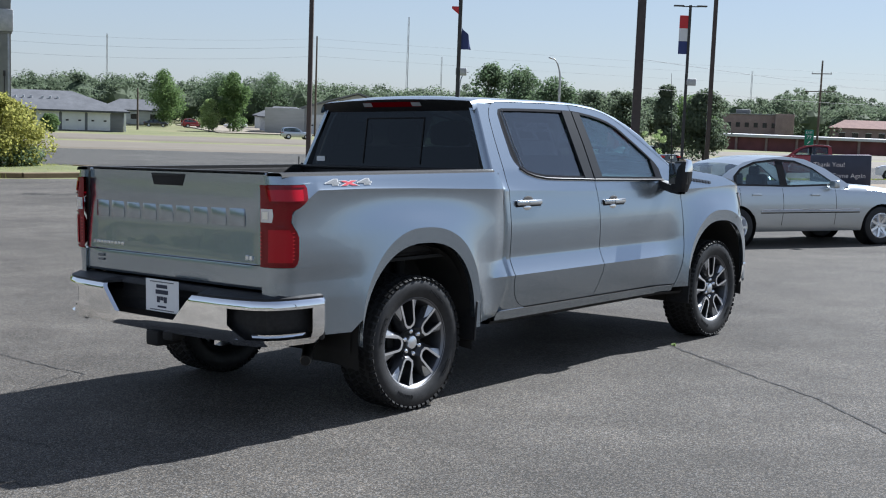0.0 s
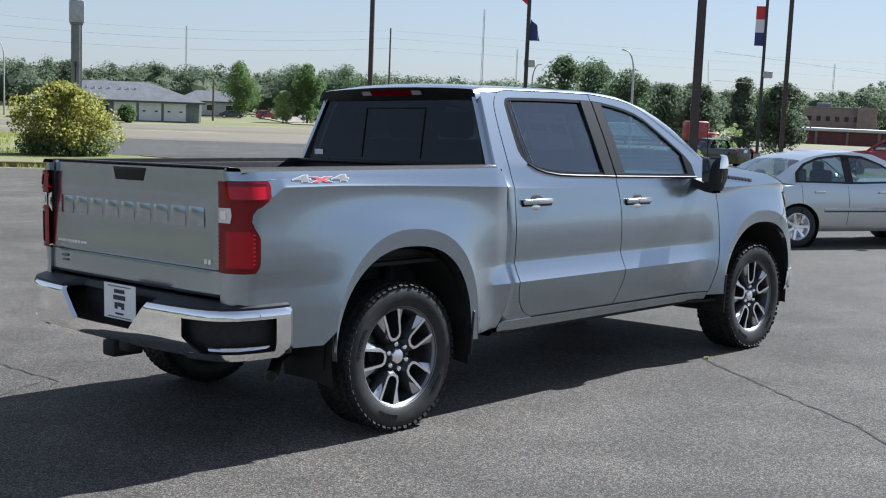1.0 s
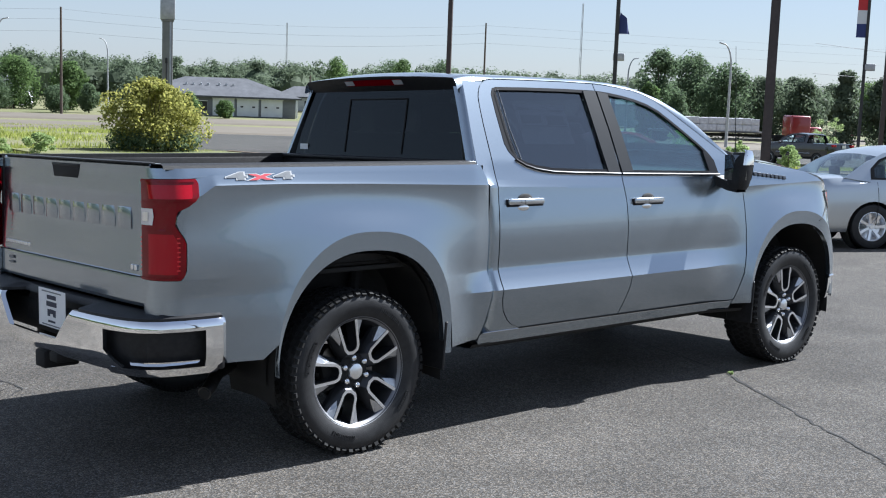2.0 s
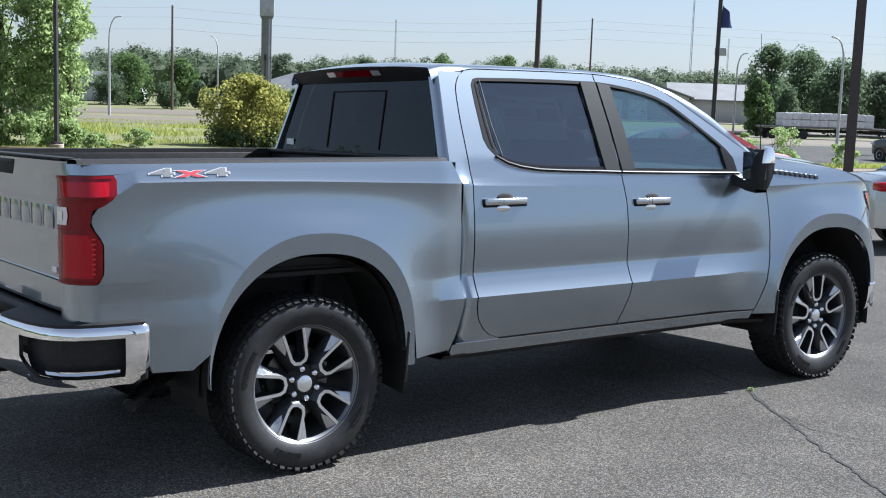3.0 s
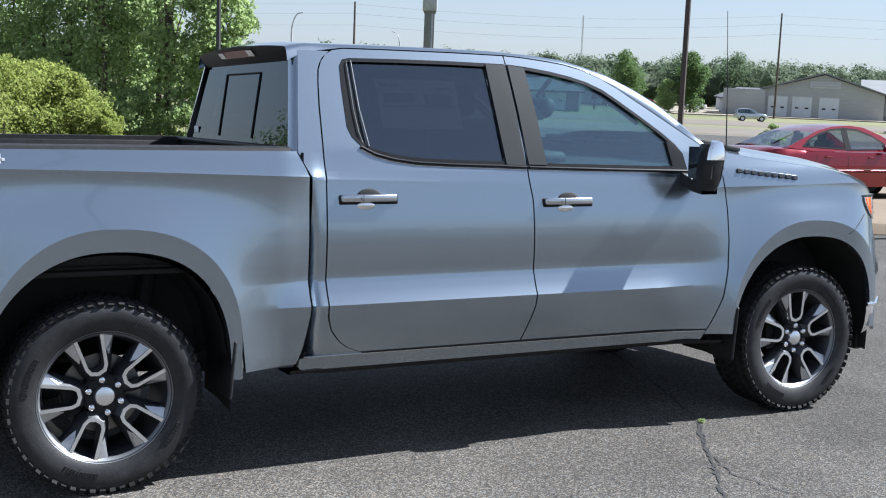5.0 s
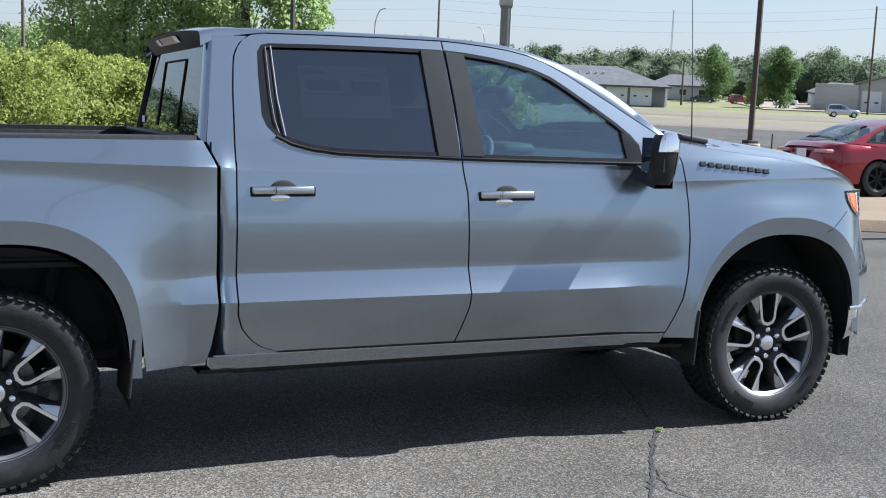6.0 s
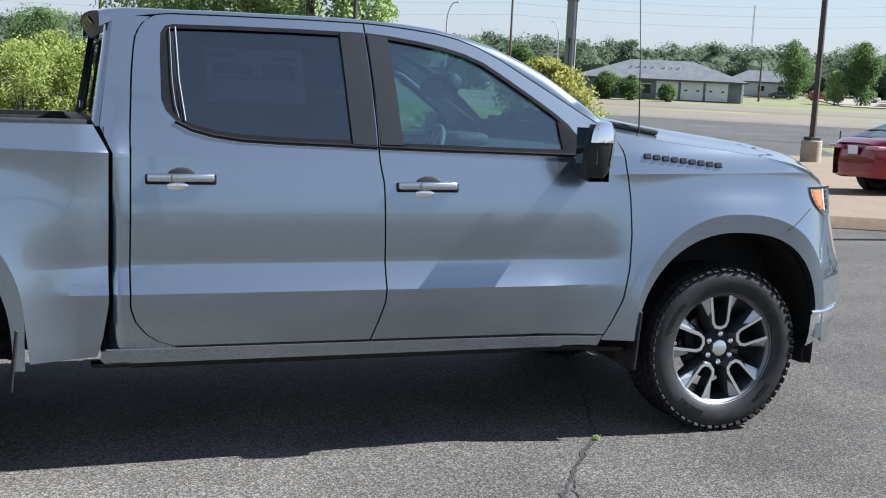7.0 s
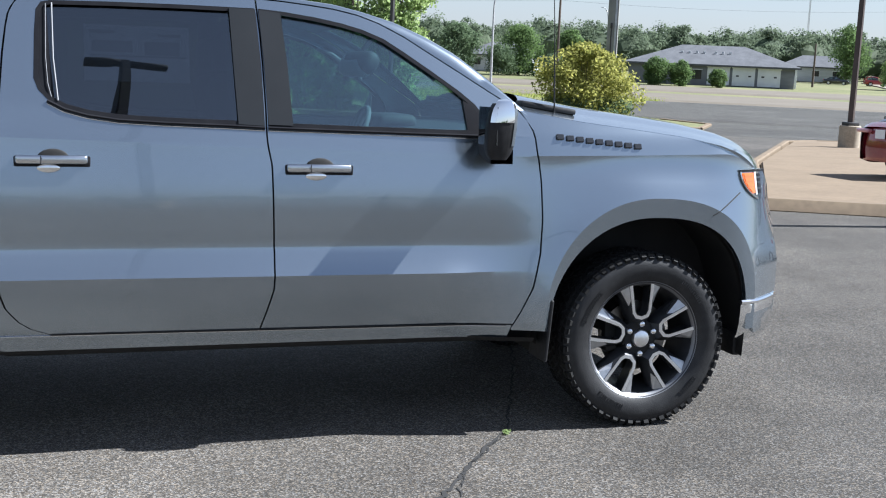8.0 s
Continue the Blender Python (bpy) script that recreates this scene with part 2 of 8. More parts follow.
def part(name, bm, mat, parent=None, label="", smooth=30, kind=""):
    me = bpy.data.meshes.new(name)
    bm.to_mesh(me)
    bm.free()
    for one in (mat if isinstance(mat, (list, tuple)) else [mat]):
        me.materials.append(one)
    if smooth:
        me.shade_smooth()
        me.set_sharp_from_angle(angle=radians(smooth))
    ob = new(name, me)
    if parent:
        ob.parent = parent
    return tagged(ob, label, kind=kind)


def grid_sheet(xs, ys, lift):
    bm = bmesh.new()
    vs = [[bm.verts.new((x, y, ground_z(x, y) + lift)) for y in ys] for x in xs]
    for i in range(len(xs) - 1):
        for j in range(len(ys) - 1):
            bm.faces.new((vs[i][j], vs[i + 1][j], vs[i + 1][j + 1], vs[i][j + 1]))
    return bm


def strip_sheet(us, vs_, lift, bank=0.0):
    """A sheet in road coordinates; with a bank its long edges slope down into the ground."""
    if bank:
        us = [us[0] - bank] + us + [us[-1] + bank]
    bm = bmesh.new()
    rows = []
    for u in us:
        row = []
        for v in vs_:
            x, y = at_road(u, v)
            row.append(bm.verts.new((x, y, ground_z(x, y) + lift - (0.3 if bank and u in (us[0], us[-1]) else 0))))
        rows.append(row)
    for i in range(len(us) - 1):
        for j in range(len(vs_) - 1):
            bm.faces.new((rows[i][j], rows[i][j + 1], rows[i + 1][j + 1], rows[i + 1][j]))
    bmesh.ops.recalc_face_normals(bm, faces=bm.faces)
    for f in bm.faces:
        if f.normal.z < 0:
            f.normal_flip()
    # a skirt down into the ground
    rim = bmesh.ops.extrude_edge_only(bm, edges=[e for e in bm.edges if len(e.link_faces) == 1])
    for v in rim["geom"]:
        if isinstance(v, bmesh.types.BMVert):
            v.co.z -= 0.25
    return bm


def spread(a, b, n):
    return [a + (b - a) * i / (n - 1) for i in range(n)]


far = [-3000, -1500, -700, -350, -200] + spread(-120, 300, 106) + [350, 450, 700, 1500, 3000]
tagged(part("ground", grid_sheet(far, far, -0.12), GRASS, label="rough summer grass verge and fields", smooth=60), kind="structure", category="ground")

# the asphalt lot, the drive out of it and the side street
tagged(part("pavement", strip_sheet(spread(-130, 44, 88), spread(-70, 120, 96), 0.0), ASPHALT, label="worn grey asphalt car lot", smooth=60), kind="structure", category="pavement")
tagged(part("pavement", strip_sheet(spread(44, 57.5, 10), spread(2.0, 9.5, 6), 0.004), ROAD_ASPHALT, label="grey asphalt drive out of the lot", smooth=60), kind="structure", category="pavement")
tagged(part("road", strip_sheet(spread(57, 91, 17), spread(-3.5, 250, 40) + [500, 900], 0.02, 0.7), ROAD_ASPHALT, label="grey asphalt side street", smooth=60), kind="structure", category="road")
# the two carriageways of the highway
tagged(part("road", strip_sheet(spread(100, 131, 9), [-1500, -400] + spread(-200, 250, 46) + [500, 1500], 0.03, 0.8), ROAD_CONCRETE, label="pale concrete highway carriageway", smooth=60), kind="structure", category="road")
tagged(part("road", strip_sheet(spread(142, 162, 6), [-1500, -400] + spread(-200, 250, 46) + [500, 1500], 0.03, 0.8), ROAD_CONCRETE, label="pale concrete far highway carriageway", smooth=60), kind="structure", category="road")

# gravel yard beyond the highway
GRAVEL = varied(material("tan_gravel", (0.3, 0.26, 0.2), 0.95), [(0.25, (0.17, 0.145, 0.11)), (0.75, (0.235, 0.205, 0.16))], 0.15, detail=8, second=0.12, second_scale=1.2)
tagged(part("yard", strip_sheet(spread(194, 262, 18), spread(27, 70, 12), 0.05), GRAVEL, label="pale tan gravel yard beyond the highway", smooth=60), kind="structure", category="ground")

# ==== the pickup truck ====
def empty(name, m, label, category, group=""):
    ob = new(name)
    ob.empty_display_size = 0.3
    ob.matrix_world = m
    return tagged(ob, label, category, group)


def curve_of(pairs):
    xs, ys = zip(*pairs)
    return lambda v: float(np.interp(v, xs, ys))


def ease(a, b, v):
    return smoothstep(a, b, v)


BODY_LEVELS = curve_of([(0.40, 0.915), (0.46, 0.945), (0.50, 0.962), (0.735, 0.966), (0.85, 0.956), (0.92, 0.962), (1.0, 0.9655),
                        (1.08, 0.965), (1.16, 0.961), (1.22, 0.957), (1.26, 0.9552), (1.285, 0.9548), (1.30, 0.947), (1.36, 0.919), (1.42, 0.893), (1.88, 0.690), (2.0, 0.637)])
AXLE_R, AXLE_F, AXLE_Z = 0.0, 3.745, 0.405


# how square the wheel openings' shoulders are, ahead of and behind the axle
SQUARE_FRONT, SQUARE_BACK = 2.6, 2.1


def arch_scale(a):
    """How far out the lip lies at an angle, against a plain ellipse."""
    n = SQUARE_FRONT if math.cos(a) > 0 else SQUARE_BACK
    return (abs(math.cos(a)) ** n + abs(math.sin(a)) ** n) ** (-1 / n)


def arch(x, z, axle):
    """1 on the lip of the wheel opening, larger outside it; and the same for the flare's crease at that angle."""
    top = 0.56 if axle < 1 else 0.53
    dx, dz = (x - axle - 0.01) / 0.505, (z - 0.445) / top
    a = math.atan2(dz, dx)
    n = SQUARE_FRONT if dx > 0 else SQUARE_BACK
    lift = max(0.0, math.sin(a))
    back = 0.35 if axle < 1 else 0.6
    crease = 1 + 0.165 * (lift ** 0.6 if dx < 0 else max(lift ** 0.35, 0.55)) * (1 if dx > 0 else back + (1 - back) * lift ** 1.5)
    return (abs(dx) ** n + abs(dz) ** n) ** (1 / n), crease


def arch_curve(axle, outer, n=48):
    """The lip or the crease of a wheel opening, from back to front."""
    top = 0.56 if axle < 1 else 0.53
    out = []
    for k in range(n + 1):
        a = math.pi - math.pi * k / n
        dx, dz = math.cos(a), math.sin(a)
        r = arch(axle + 0.01 + 0.505 * dx, 0.445 + top * dz + 1e-6, axle)[1] if outer else 1.0
        r *= arch_scale(a)
        out.append((axle + 0.01 + 0.505 * dx * r, 0.445 + top * dz * r))
    return out


# the shoulder crease climbs towards the tail
CREASE_Z = curve_of([(-0.93, 1.285), (-0.875, 1.29), (-0.80, 1.336), (-0.42, 1.337), (0.03, 1.328), (0.88, 1.302), (0.98, 1.289), (2.04, 1.264), (3.2, 1.243), (3.7, 1.252), (4.1, 1.262), (4.3, 1.262)])


def crease_nodes(x):
    top = 1.40 if x < 0.885 else 1.325
    return (0.0, 1.11, 1.285, top, 3.0), (0.0, 1.11, CREASE_Z(x), top, 3.0)


def half_width(x, z):
    """The body's half width, by length and height."""
    level, true = crease_nodes(x)
    z = float(np.interp(z, true, level))
    w = BODY_LEVELS(z)
    # ledge along the doors
    m = ease(0.60, 0.92, x) * (1 - ease(2.75, 3.16, x))
    if 0.735 <= z < 0.87:
        w += 0.040 * m * (0.5 * ((0.87 - z) / 0.135) ** 2 + 0.5 * max(0.0, min(1.0, (0.84 - z) / 0.105)))
    elif 0.48 < z < 0.735:
        w += 0.040 * m * ((z - 0.48) / 0.255) ** 0.9
    # the doors and the sill turn under
    if z < 0.735:
        w -= 0.030 * m * ((0.735 - max(z, 0.497)) / 0.25) ** 2
    # the doors lean in below the shoulder crease
    if z > 1.03:
        lean = ((z - 1.03) / 0.255) ** 1.35 if z < 1.285 else max(0.0, (1.42 - z) / 0.135)
        w -= 0.013 * lean * ease(0.90, 0.99, x) * (1 - ease(2.9, 3.3, x))
    # bed side: a fuller shoulder behind the cab, undercut below its crease
    if x < 0.9 and z < 1.415:
        w += 0.022 * (1 - ease(0.75, 0.9, x)) * ease(0.6, 1.0, z)
        w += 0.016 * (1 - ease(0.86, 0.9, x)) * min(1.0, max(0.0, (z - 1.10) / 0.185)) ** 2.2 + 0.028 * (1 - ease(0.86, 0.9, x)) * min(1.0, max(0.0, (z - 1.285) / 0.115))
    # the quarter behind the wheel turns under
    if x < -0.2:
        d = max(0.0, 1.22 - 0.45 * (x + 0.85) - z)
        w -= 0.022 * d ** 1.4 * (1 - ease(-0.5, -0.2, x))
    # the fender's own crease
    if x > 3.0:
        w += 0.014 * ease(3.0, 3.45, x) * min(1.0, max(0.0, (z - 1.06) / 0.225)) ** 2.2
    # wheel flares
    for axle in (AXLE_R, AXLE_F):
        r, c = arch(x, z, axle)
        if r < 2.2 and z > 0.3:
            lip = 1.034 - 0.006 * max(0.0, c - r) / max(0.02, c - 1)
            if r <= c + 1e-4:
                w = max(w, lip)
            else:
                ahead = ease(axle - 0.35, axle + 0.15, x) if axle < 1 else 1.0
                k = max(0.0, 1 - (r - c) / (1.0 - 0.26 * ahead)) ** (1.8 + 0.4 * ahead) * (1 - ease(1.10, 1.27 if axle < 1 else 1.48, z))
                w = w + max(0.0, 1.034 - w) * k
    # nose
    if x > 4.05:
        w -= (0.52 - 0.20 * (1 - ease(0.72, 1.12, z))) * ((x - 4.05) / 0.62) ** 2.4
    return w


CORNER = -0.935


def skin(s, z, side):
    """A point of the side's skin; behind the rear corner s runs on round it to the tailgate."""
    if s >= CORNER:
        level, true = crease_nodes(s)
        z = float(np.interp(z, level, true))
        return Vector((s, side * half_width(s, z), z))
    w = half_width(CORNER, z)
    r = 0.125
    arc = r * math.pi / 2
    d = CORNER - s
    if d < arc:
        a = d / r
        return Vector((CORNER - r * math.sin(a), side * (w - r * (1 - math.cos(a))), z))
    k = min(1.0, (d - arc) / 0.045)
    return Vector((CORNER - r, side * ((w - r) + (0.826 - (w - r)) * k), z))


S_END = CORNER - 0.125 * math.pi / 2 - 0.045


def thicken(bm, vec, inward=None):
    """A return flange round the open edges of a panel."""
    edges = [e for e in bm.edges if len(e.link_faces) == 1]
    made = bmesh.ops.extrude_edge_only(bm, edges=edges)
    for v in made["geom"]:
        if isinstance(v, bmesh.types.BMVert):
            v.co += vec if inward is None else inward(v.co)


def panel(left, right, zs, side, low=None, columns=24, at=skin, flange=0.025, spacing=None):
    """A body panel between two edges given by height, cut off below by low(s)."""
    bm = bmesh.new()
    rows = []
    cols = spacing or spread(0, 1, columns)
    for z in zs:
        a, b = left(z), right(z)
        row = []
        for c in cols:
            s = a + (b - a) * c
            zz = z if low is None else max(z, low(s))
            row.append(bm.verts.new(at(s, zz, side)))
        rows.append(row)
    for i in range(len(rows) - 1):
        for j in range(len(cols) - 1):
            q = (rows[i][j], rows[i][j + 1], rows[i + 1][j + 1], rows[i + 1][j])
            if (q[0].co - q[3].co).length < 1e-6 and (q[1].co - q[2].co).length < 1e-6:
                continue
            bm.faces.new(q)
    bmesh.ops.remove_doubles(bm, verts=bm.verts, dist=2e-5)
    bmesh.ops.dissolve_degenerate(bm, edges=bm.edges, dist=1e-5)
    loose = [v for v in bm.verts if not v.link_faces]
    bmesh.ops.delete(bm, geom=loose, context="VERTS")
    if flange:
        thicken(bm, Vector((0, -side * flange, 0)))
    bmesh.ops.recalc_face_normals(bm, faces=bm.faces)
    return bm


def heights(a, b, step, extra=()):
    n = max(2, int(round((b - a) / step)) + 1)
    zs = set(spread(a, b, n)) | {e for e in extra if a <= e <= b}
    return sorted(zs)


def star_points(poly, centre, angles):
    """Where rays from the centre at the given angles meet a closed outline."""
    out = []
    for a in angles:
        d = Vector((math.cos(a), math.sin(a)))
        best = None
        for i in range(len(poly)):
            p, q = Vector(poly[i]) - centre, Vector(poly[(i + 1) % len(poly)]) - centre
            e = q - p
            den = d.x * e.y - d.y * e.x
            if abs(den) < 1e-12:
                continue
            t = (p.x * e.y - p.y * e.x) / den
            k = (p.x * d.y - p.y * d.x) / den
            if t > 0 and -1e-6 <= k <= 1 + 1e-6 and (best is None or t > best):
                best = t
        out.append(centre + d * (best or 0.01))
    return out


def star_angles(polys, centre):
    found = set()
    for poly in polys:
        for p in poly:
            d = Vector(p) - centre
            found.add(round(math.atan2(d.y, d.x), 4))
    for k in range(72):
        found.add(round(-math.pi + k * math.pi / 36, 4))
    angles = sorted(found)
    return [a for i, a in enumerate(angles) if i == 0 or a - angles[i - 1] > 0.002]


def ring(outer, inner, centre, side, steps=5, lift=0.0, flange=0.02, width=None):
    """Body skin between two closed outlines in side view."""
    width = width or half_width
    c = Vector(centre)
    angles = star_angles([outer, inner], c)
    o, i_ = star_points(outer, c, angles), star_points(inner, c, angles)
    bm = bmesh.new()
    loops = []
    for k in range(steps + 1):
        row = []
        for a, b in zip(o, i_):
            p = a + (b - a) * (k / steps)
            row.append(bm.verts.new((p.x, side * (width(p.x, p.y) + lift), p.y)))
        loops.append(row)
    n = len(angles)
    for k in range(steps):
        for j in range(n):
            bm.faces.new((loops[k][j], loops[k][(j + 1) % n], loops[k + 1][(j + 1) % n], loops[k + 1][j]))
    thicken(bm, Vector((0, -side * flange, 0)))
    bmesh.ops.recalc_face_normals(bm, faces=bm.faces)
    return bm


def plate_of(poly, side, lift, thick=0.006, width=None):
    """A thin pane that follows the skin, filled from a convex outline in side view."""
    cx, cz = sum(p[0] for p in poly) / len(poly), sum(p[1] for p in poly) / len(poly)
    bm = bmesh.new()
    sheets = []
    for extra in (lift, lift - thick):
        f = lambda x, z: (x, side * ((width or half_width)(x, z) + extra), z)
        mid = bm.verts.new(f(cx, cz))
        out = [bm.verts.new(f(*p)) for p in poly]
        for i in range(len(out)):
            bm.faces.new((mid, out[i], out[(i + 1) % len(out)]))
        sheets.append(out)
    for i in range(len(poly)):
        j = (i + 1) % len(poly)
        bm.faces.new((sheets[0][i], sheets[0][j], sheets[1][j], sheets[1][i]))
    bmesh.ops.recalc_face_normals(bm, faces=bm.faces)
    return bm


def box(bm, centre, size, turn=None):
    m = Matrix.Translation(centre) @ (turn or Matrix.Identity(4)) @ Matrix.Diagonal((*size, 1))
    return bmesh.ops.create_cube(bm, size=1.0, matrix=m)["verts"]


def rounded_box(centre, size, radius=0.01, segments=2, turn=None):
    bm = bmesh.new()
    box(bm, centre, size, turn)
    bmesh.ops.bevel(bm, geom=bm.edges[:], offset=radius, segments=segments, affect="EDGES", profile=0.5)
    return bm


def rod(points, radius, sides=10, bm=None):
    """A round bar along a line of points; radius may be a list."""
    bm = bm or bmesh.new()
    pts = [Vector(p) for p in points]
    rad = radius if isinstance(radius, (list, tuple)) else [radius] * len(pts)
    rings = []
    up = Vector((0.13, 0.31, 0.94))
    for i, p in enumerate(pts):
        d = (pts[min(i + 1, len(pts) - 1)] - pts[max(i - 1, 0)]).normalized()
        a = d.cross(up if abs(d.dot(up)) < 0.95 else Vector((1, 0, 0))).normalized()
        b = d.cross(a)
        rings.append([bm.verts.new(p + (a * math.cos(t) + b * math.sin(t)) * rad[i]) for t in (2 * math.pi * k / sides for k in range(sides))])
    for i in range(len(rings) - 1):
        for k in range(sides):
            bm.faces.new((rings[i][k], rings[i][(k + 1) % sides], rings[i + 1][(k + 1) % sides], rings[i + 1][k]))
    bm.faces.new(rings[0])
    bm.faces.new(list(reversed(rings[-1])))
    bmesh.ops.recalc_face_normals(bm, faces=bm.faces)
    return bm


def lathe(profile, sides=64, bm=None, axis="y", closed=False, capped=True):
    """Turn (radius, along) pairs about the axis."""
    bm = bm or bmesh.new()
    rings = []
    for r, y in profile:
        row = []
        for k in range(sides):
            a = 2 * math.pi * k / sides
            row.append(bm.verts.new((r * math.cos(a), y, r * math.sin(a)) if axis == "y" else (r * math.cos(a), r * math.sin(a), y)))
        rings.append(row)
    n = len(rings)
    for i in range(n if closed else n - 1):
        for k in range(sides):
            bm.faces.new((rings[i][k], rings[i][(k + 1) % sides], rings[(i + 1) % n][(k + 1) % sides], rings[(i + 1) % n][k]))
    if not closed and capped:
        for row in (rings[0], rings[-1]):
            if (row[0].co - row[len(row) // 2].co).length > 0.002:
                bm.faces.new(row)
    bmesh.ops.remove_doubles(bm, verts=bm.verts, dist=1e-5)
    bmesh.ops.recalc_face_normals(bm, faces=bm.faces)
    return bm


def prism(poly, y0, y1, bm=None):
    """An outline in x and z, given depth along y."""
    bm = bm or bmesh.new()
    a = [bm.verts.new((x, y0, z)) for x, z in poly]
    b = [bm.verts.new((x, y1, z)) for x, z in poly]
    bm.faces.new(a)
    bm.faces.new(list(reversed(b)))
    for i in range(len(poly)):
        j = (i + 1) % len(poly)
        bm.faces.new((a[j], a[i], b[i], b[j]))
    bmesh.ops.recalc_face_normals(bm, faces=bm.faces)
    return bm


def face_to(bm, way):
    """Turn an open sheet's faces towards a direction."""
    if sum(f.normal.dot(Vector(way)) * f.calc_area() for f in bm.faces) < 0:
        bmesh.ops.reverse_faces(bm, faces=bm.faces)
    return bm


def loft(sections, closed_ends=False, bm=None):
    """Skin through rows of points."""
    bm = bm or bmesh.new()
    rows = [[bm.verts.new(p) for p in row] for row in sections]
    for i in range(len(rows) - 1):
        for j in range(len(rows[0]) - 1):
            bm.faces.new((rows[i][j], rows[i][j + 1], rows[i + 1][j + 1], rows[i + 1][j]))
    bmesh.ops.recalc_face_normals(bm, faces=bm.faces)
    return bm


truck = empty("pickup_truck", LOT.copy(), "metallic grey crew-cab pickup truck parked on asphalt", "pickup truck")

# edges of the doors, by height
REAR_DOOR_BACK = curve_of([(0.50, 1.16), (0.515, 1.105), (0.547, 1.045), (0.614, 0.986), (0.685, 0.963), (1.266, 0.967), (1.45, 0.974)])
MID_GAP = curve_of([(0.50, 1.985), (0.56, 2.004), (0.674, 2.036), (0.826, 2.041), (1.201, 2.030), (1.312, 2.010), (1.36, 2.009)])
FRONT_GAP = curve_of([(0.48, 3.092), (0.56, 3.135), (0.664, 3.183), (0.82, 3.214), (0.963, 3.223), (1.15, 3.216), (1.259, 3.205), (1.351, 3.185), (1.442, 3.128)])
GAP = 0.0035
CREASES = (0.735, 1.275, 1.285, 1.30, 0.785, 0.825, 0.838)
TOP = 1.325

REAR_OUTER = [(0.9705, TOP), (0.972, 1.40), (0.985, 1.62), (0.996, 1.725), (1.005, 1.775), (1.022, 1.812), (1.048, 1.845), (1.085, 1.866), (1.14, 1.874),
              (1.40, 1.877), (1.70, 1.879), (1.986, 1.877), (1.997, 1.74), (2.003, 1.60), (2.006, 1.42), (2.0065, TOP)]
REAR_OPEN = [(1.098, 1.52), (1.115, 1.475), (1.150, 1.438), (1.215, 1.406), (1.30, 1.384), (1.42, 1.368), (1.60, 1.360), (1.85, 1.354), (2.003, 1.348),
             (2.000, 1.60), (1.990, 1.78), (1.984, 1.838), (1.70, 1.840), (1.40, 1.838), (1.16, 1.833), (1.125, 1.825), (1.106, 1.795), (1.100, 1.70)]
FRONT_OUTER = [(2.0135, TOP), (2.013, 1.42), (2.010, 1.60), (2.004, 1.74), (1.993, 1.877), (2.10, 1.871), (2.22, 1.860), (2.33, 1.847), (2.43, 1.826), (2.52, 1.795),
               (2.63, 1.740), (2.73, 1.678), (2.86, 1.599), (2.99, 1.518), (3.124, 1.438), (3.160, 1.395), (3.183, 1.345), (3.188, TOP)]
FRONT_OPEN = [(2.017, 1.348), (2.30, 1.342), (2.60, 1.336), (2.975, 1.330), (2.962, 1.415), (2.925, 1.462), (2.86, 1.516), (2.74, 1.600), (2.62, 1.680), (2.54, 1.730), (2.45, 1.766), (2.36, 1.790),
              (2.24, 1.812), (2.11, 1.829), (1.998, 1.838), (2.004, 1.78), (2.014, 1.60)]
REAR_CENTRE, FRONT_CENTRE = (1.55, 1.58), (2.42, 1.53)


def shrink(poly, centre, by):
    """The outline moved inwards by about that much."""
    n = len(poly)
    area = sum(poly[i][0] * poly[(i + 1) % n][1] - poly[(i + 1) % n][0] * poly[i][1] for i in range(n))
    out = []
    for i in range(n):
        p, a, b = Vector(poly[i]), Vector(poly[i - 1]), Vector(poly[(i + 1) % n])
        d1, d2 = (p - a).normalized(), (b - p).normalized()
        n1, n2 = Vector((-d1.y, d1.x)), Vector((-d2.y, d2.x))
        m = n1 + n2
        m = m / max(0.5, m.length_squared) * 2 if m.length > 0 else n1
        out.append(tuple(p + m * (by if area > 0 else -by)))
    return out


def upper_and_lower(lower, upper):
    """One mesh out of the lower panel and the frame above it."""
    me = bpy.data.meshes.new("joined")
    upper.to_mesh(me)
    upper.free()
    lower.from_mesh(me)
    bpy.data.meshes.remove(me)
    return lower


SATIN = material("satin_chrome", (0.60, 0.62, 0.65), 0.22, 1.0)
DULL_TRIM = material("dull_grey_trim", (0.12, 0.125, 0.135), 0.6)
MIRROR_LIT_RIM = material("pale_lit_rim", (0.42, 0.44, 0.45), 0.5)
DULL_CABIN = material("dull_cabin_grey", (0.10, 0.105, 0.115), 0.75)


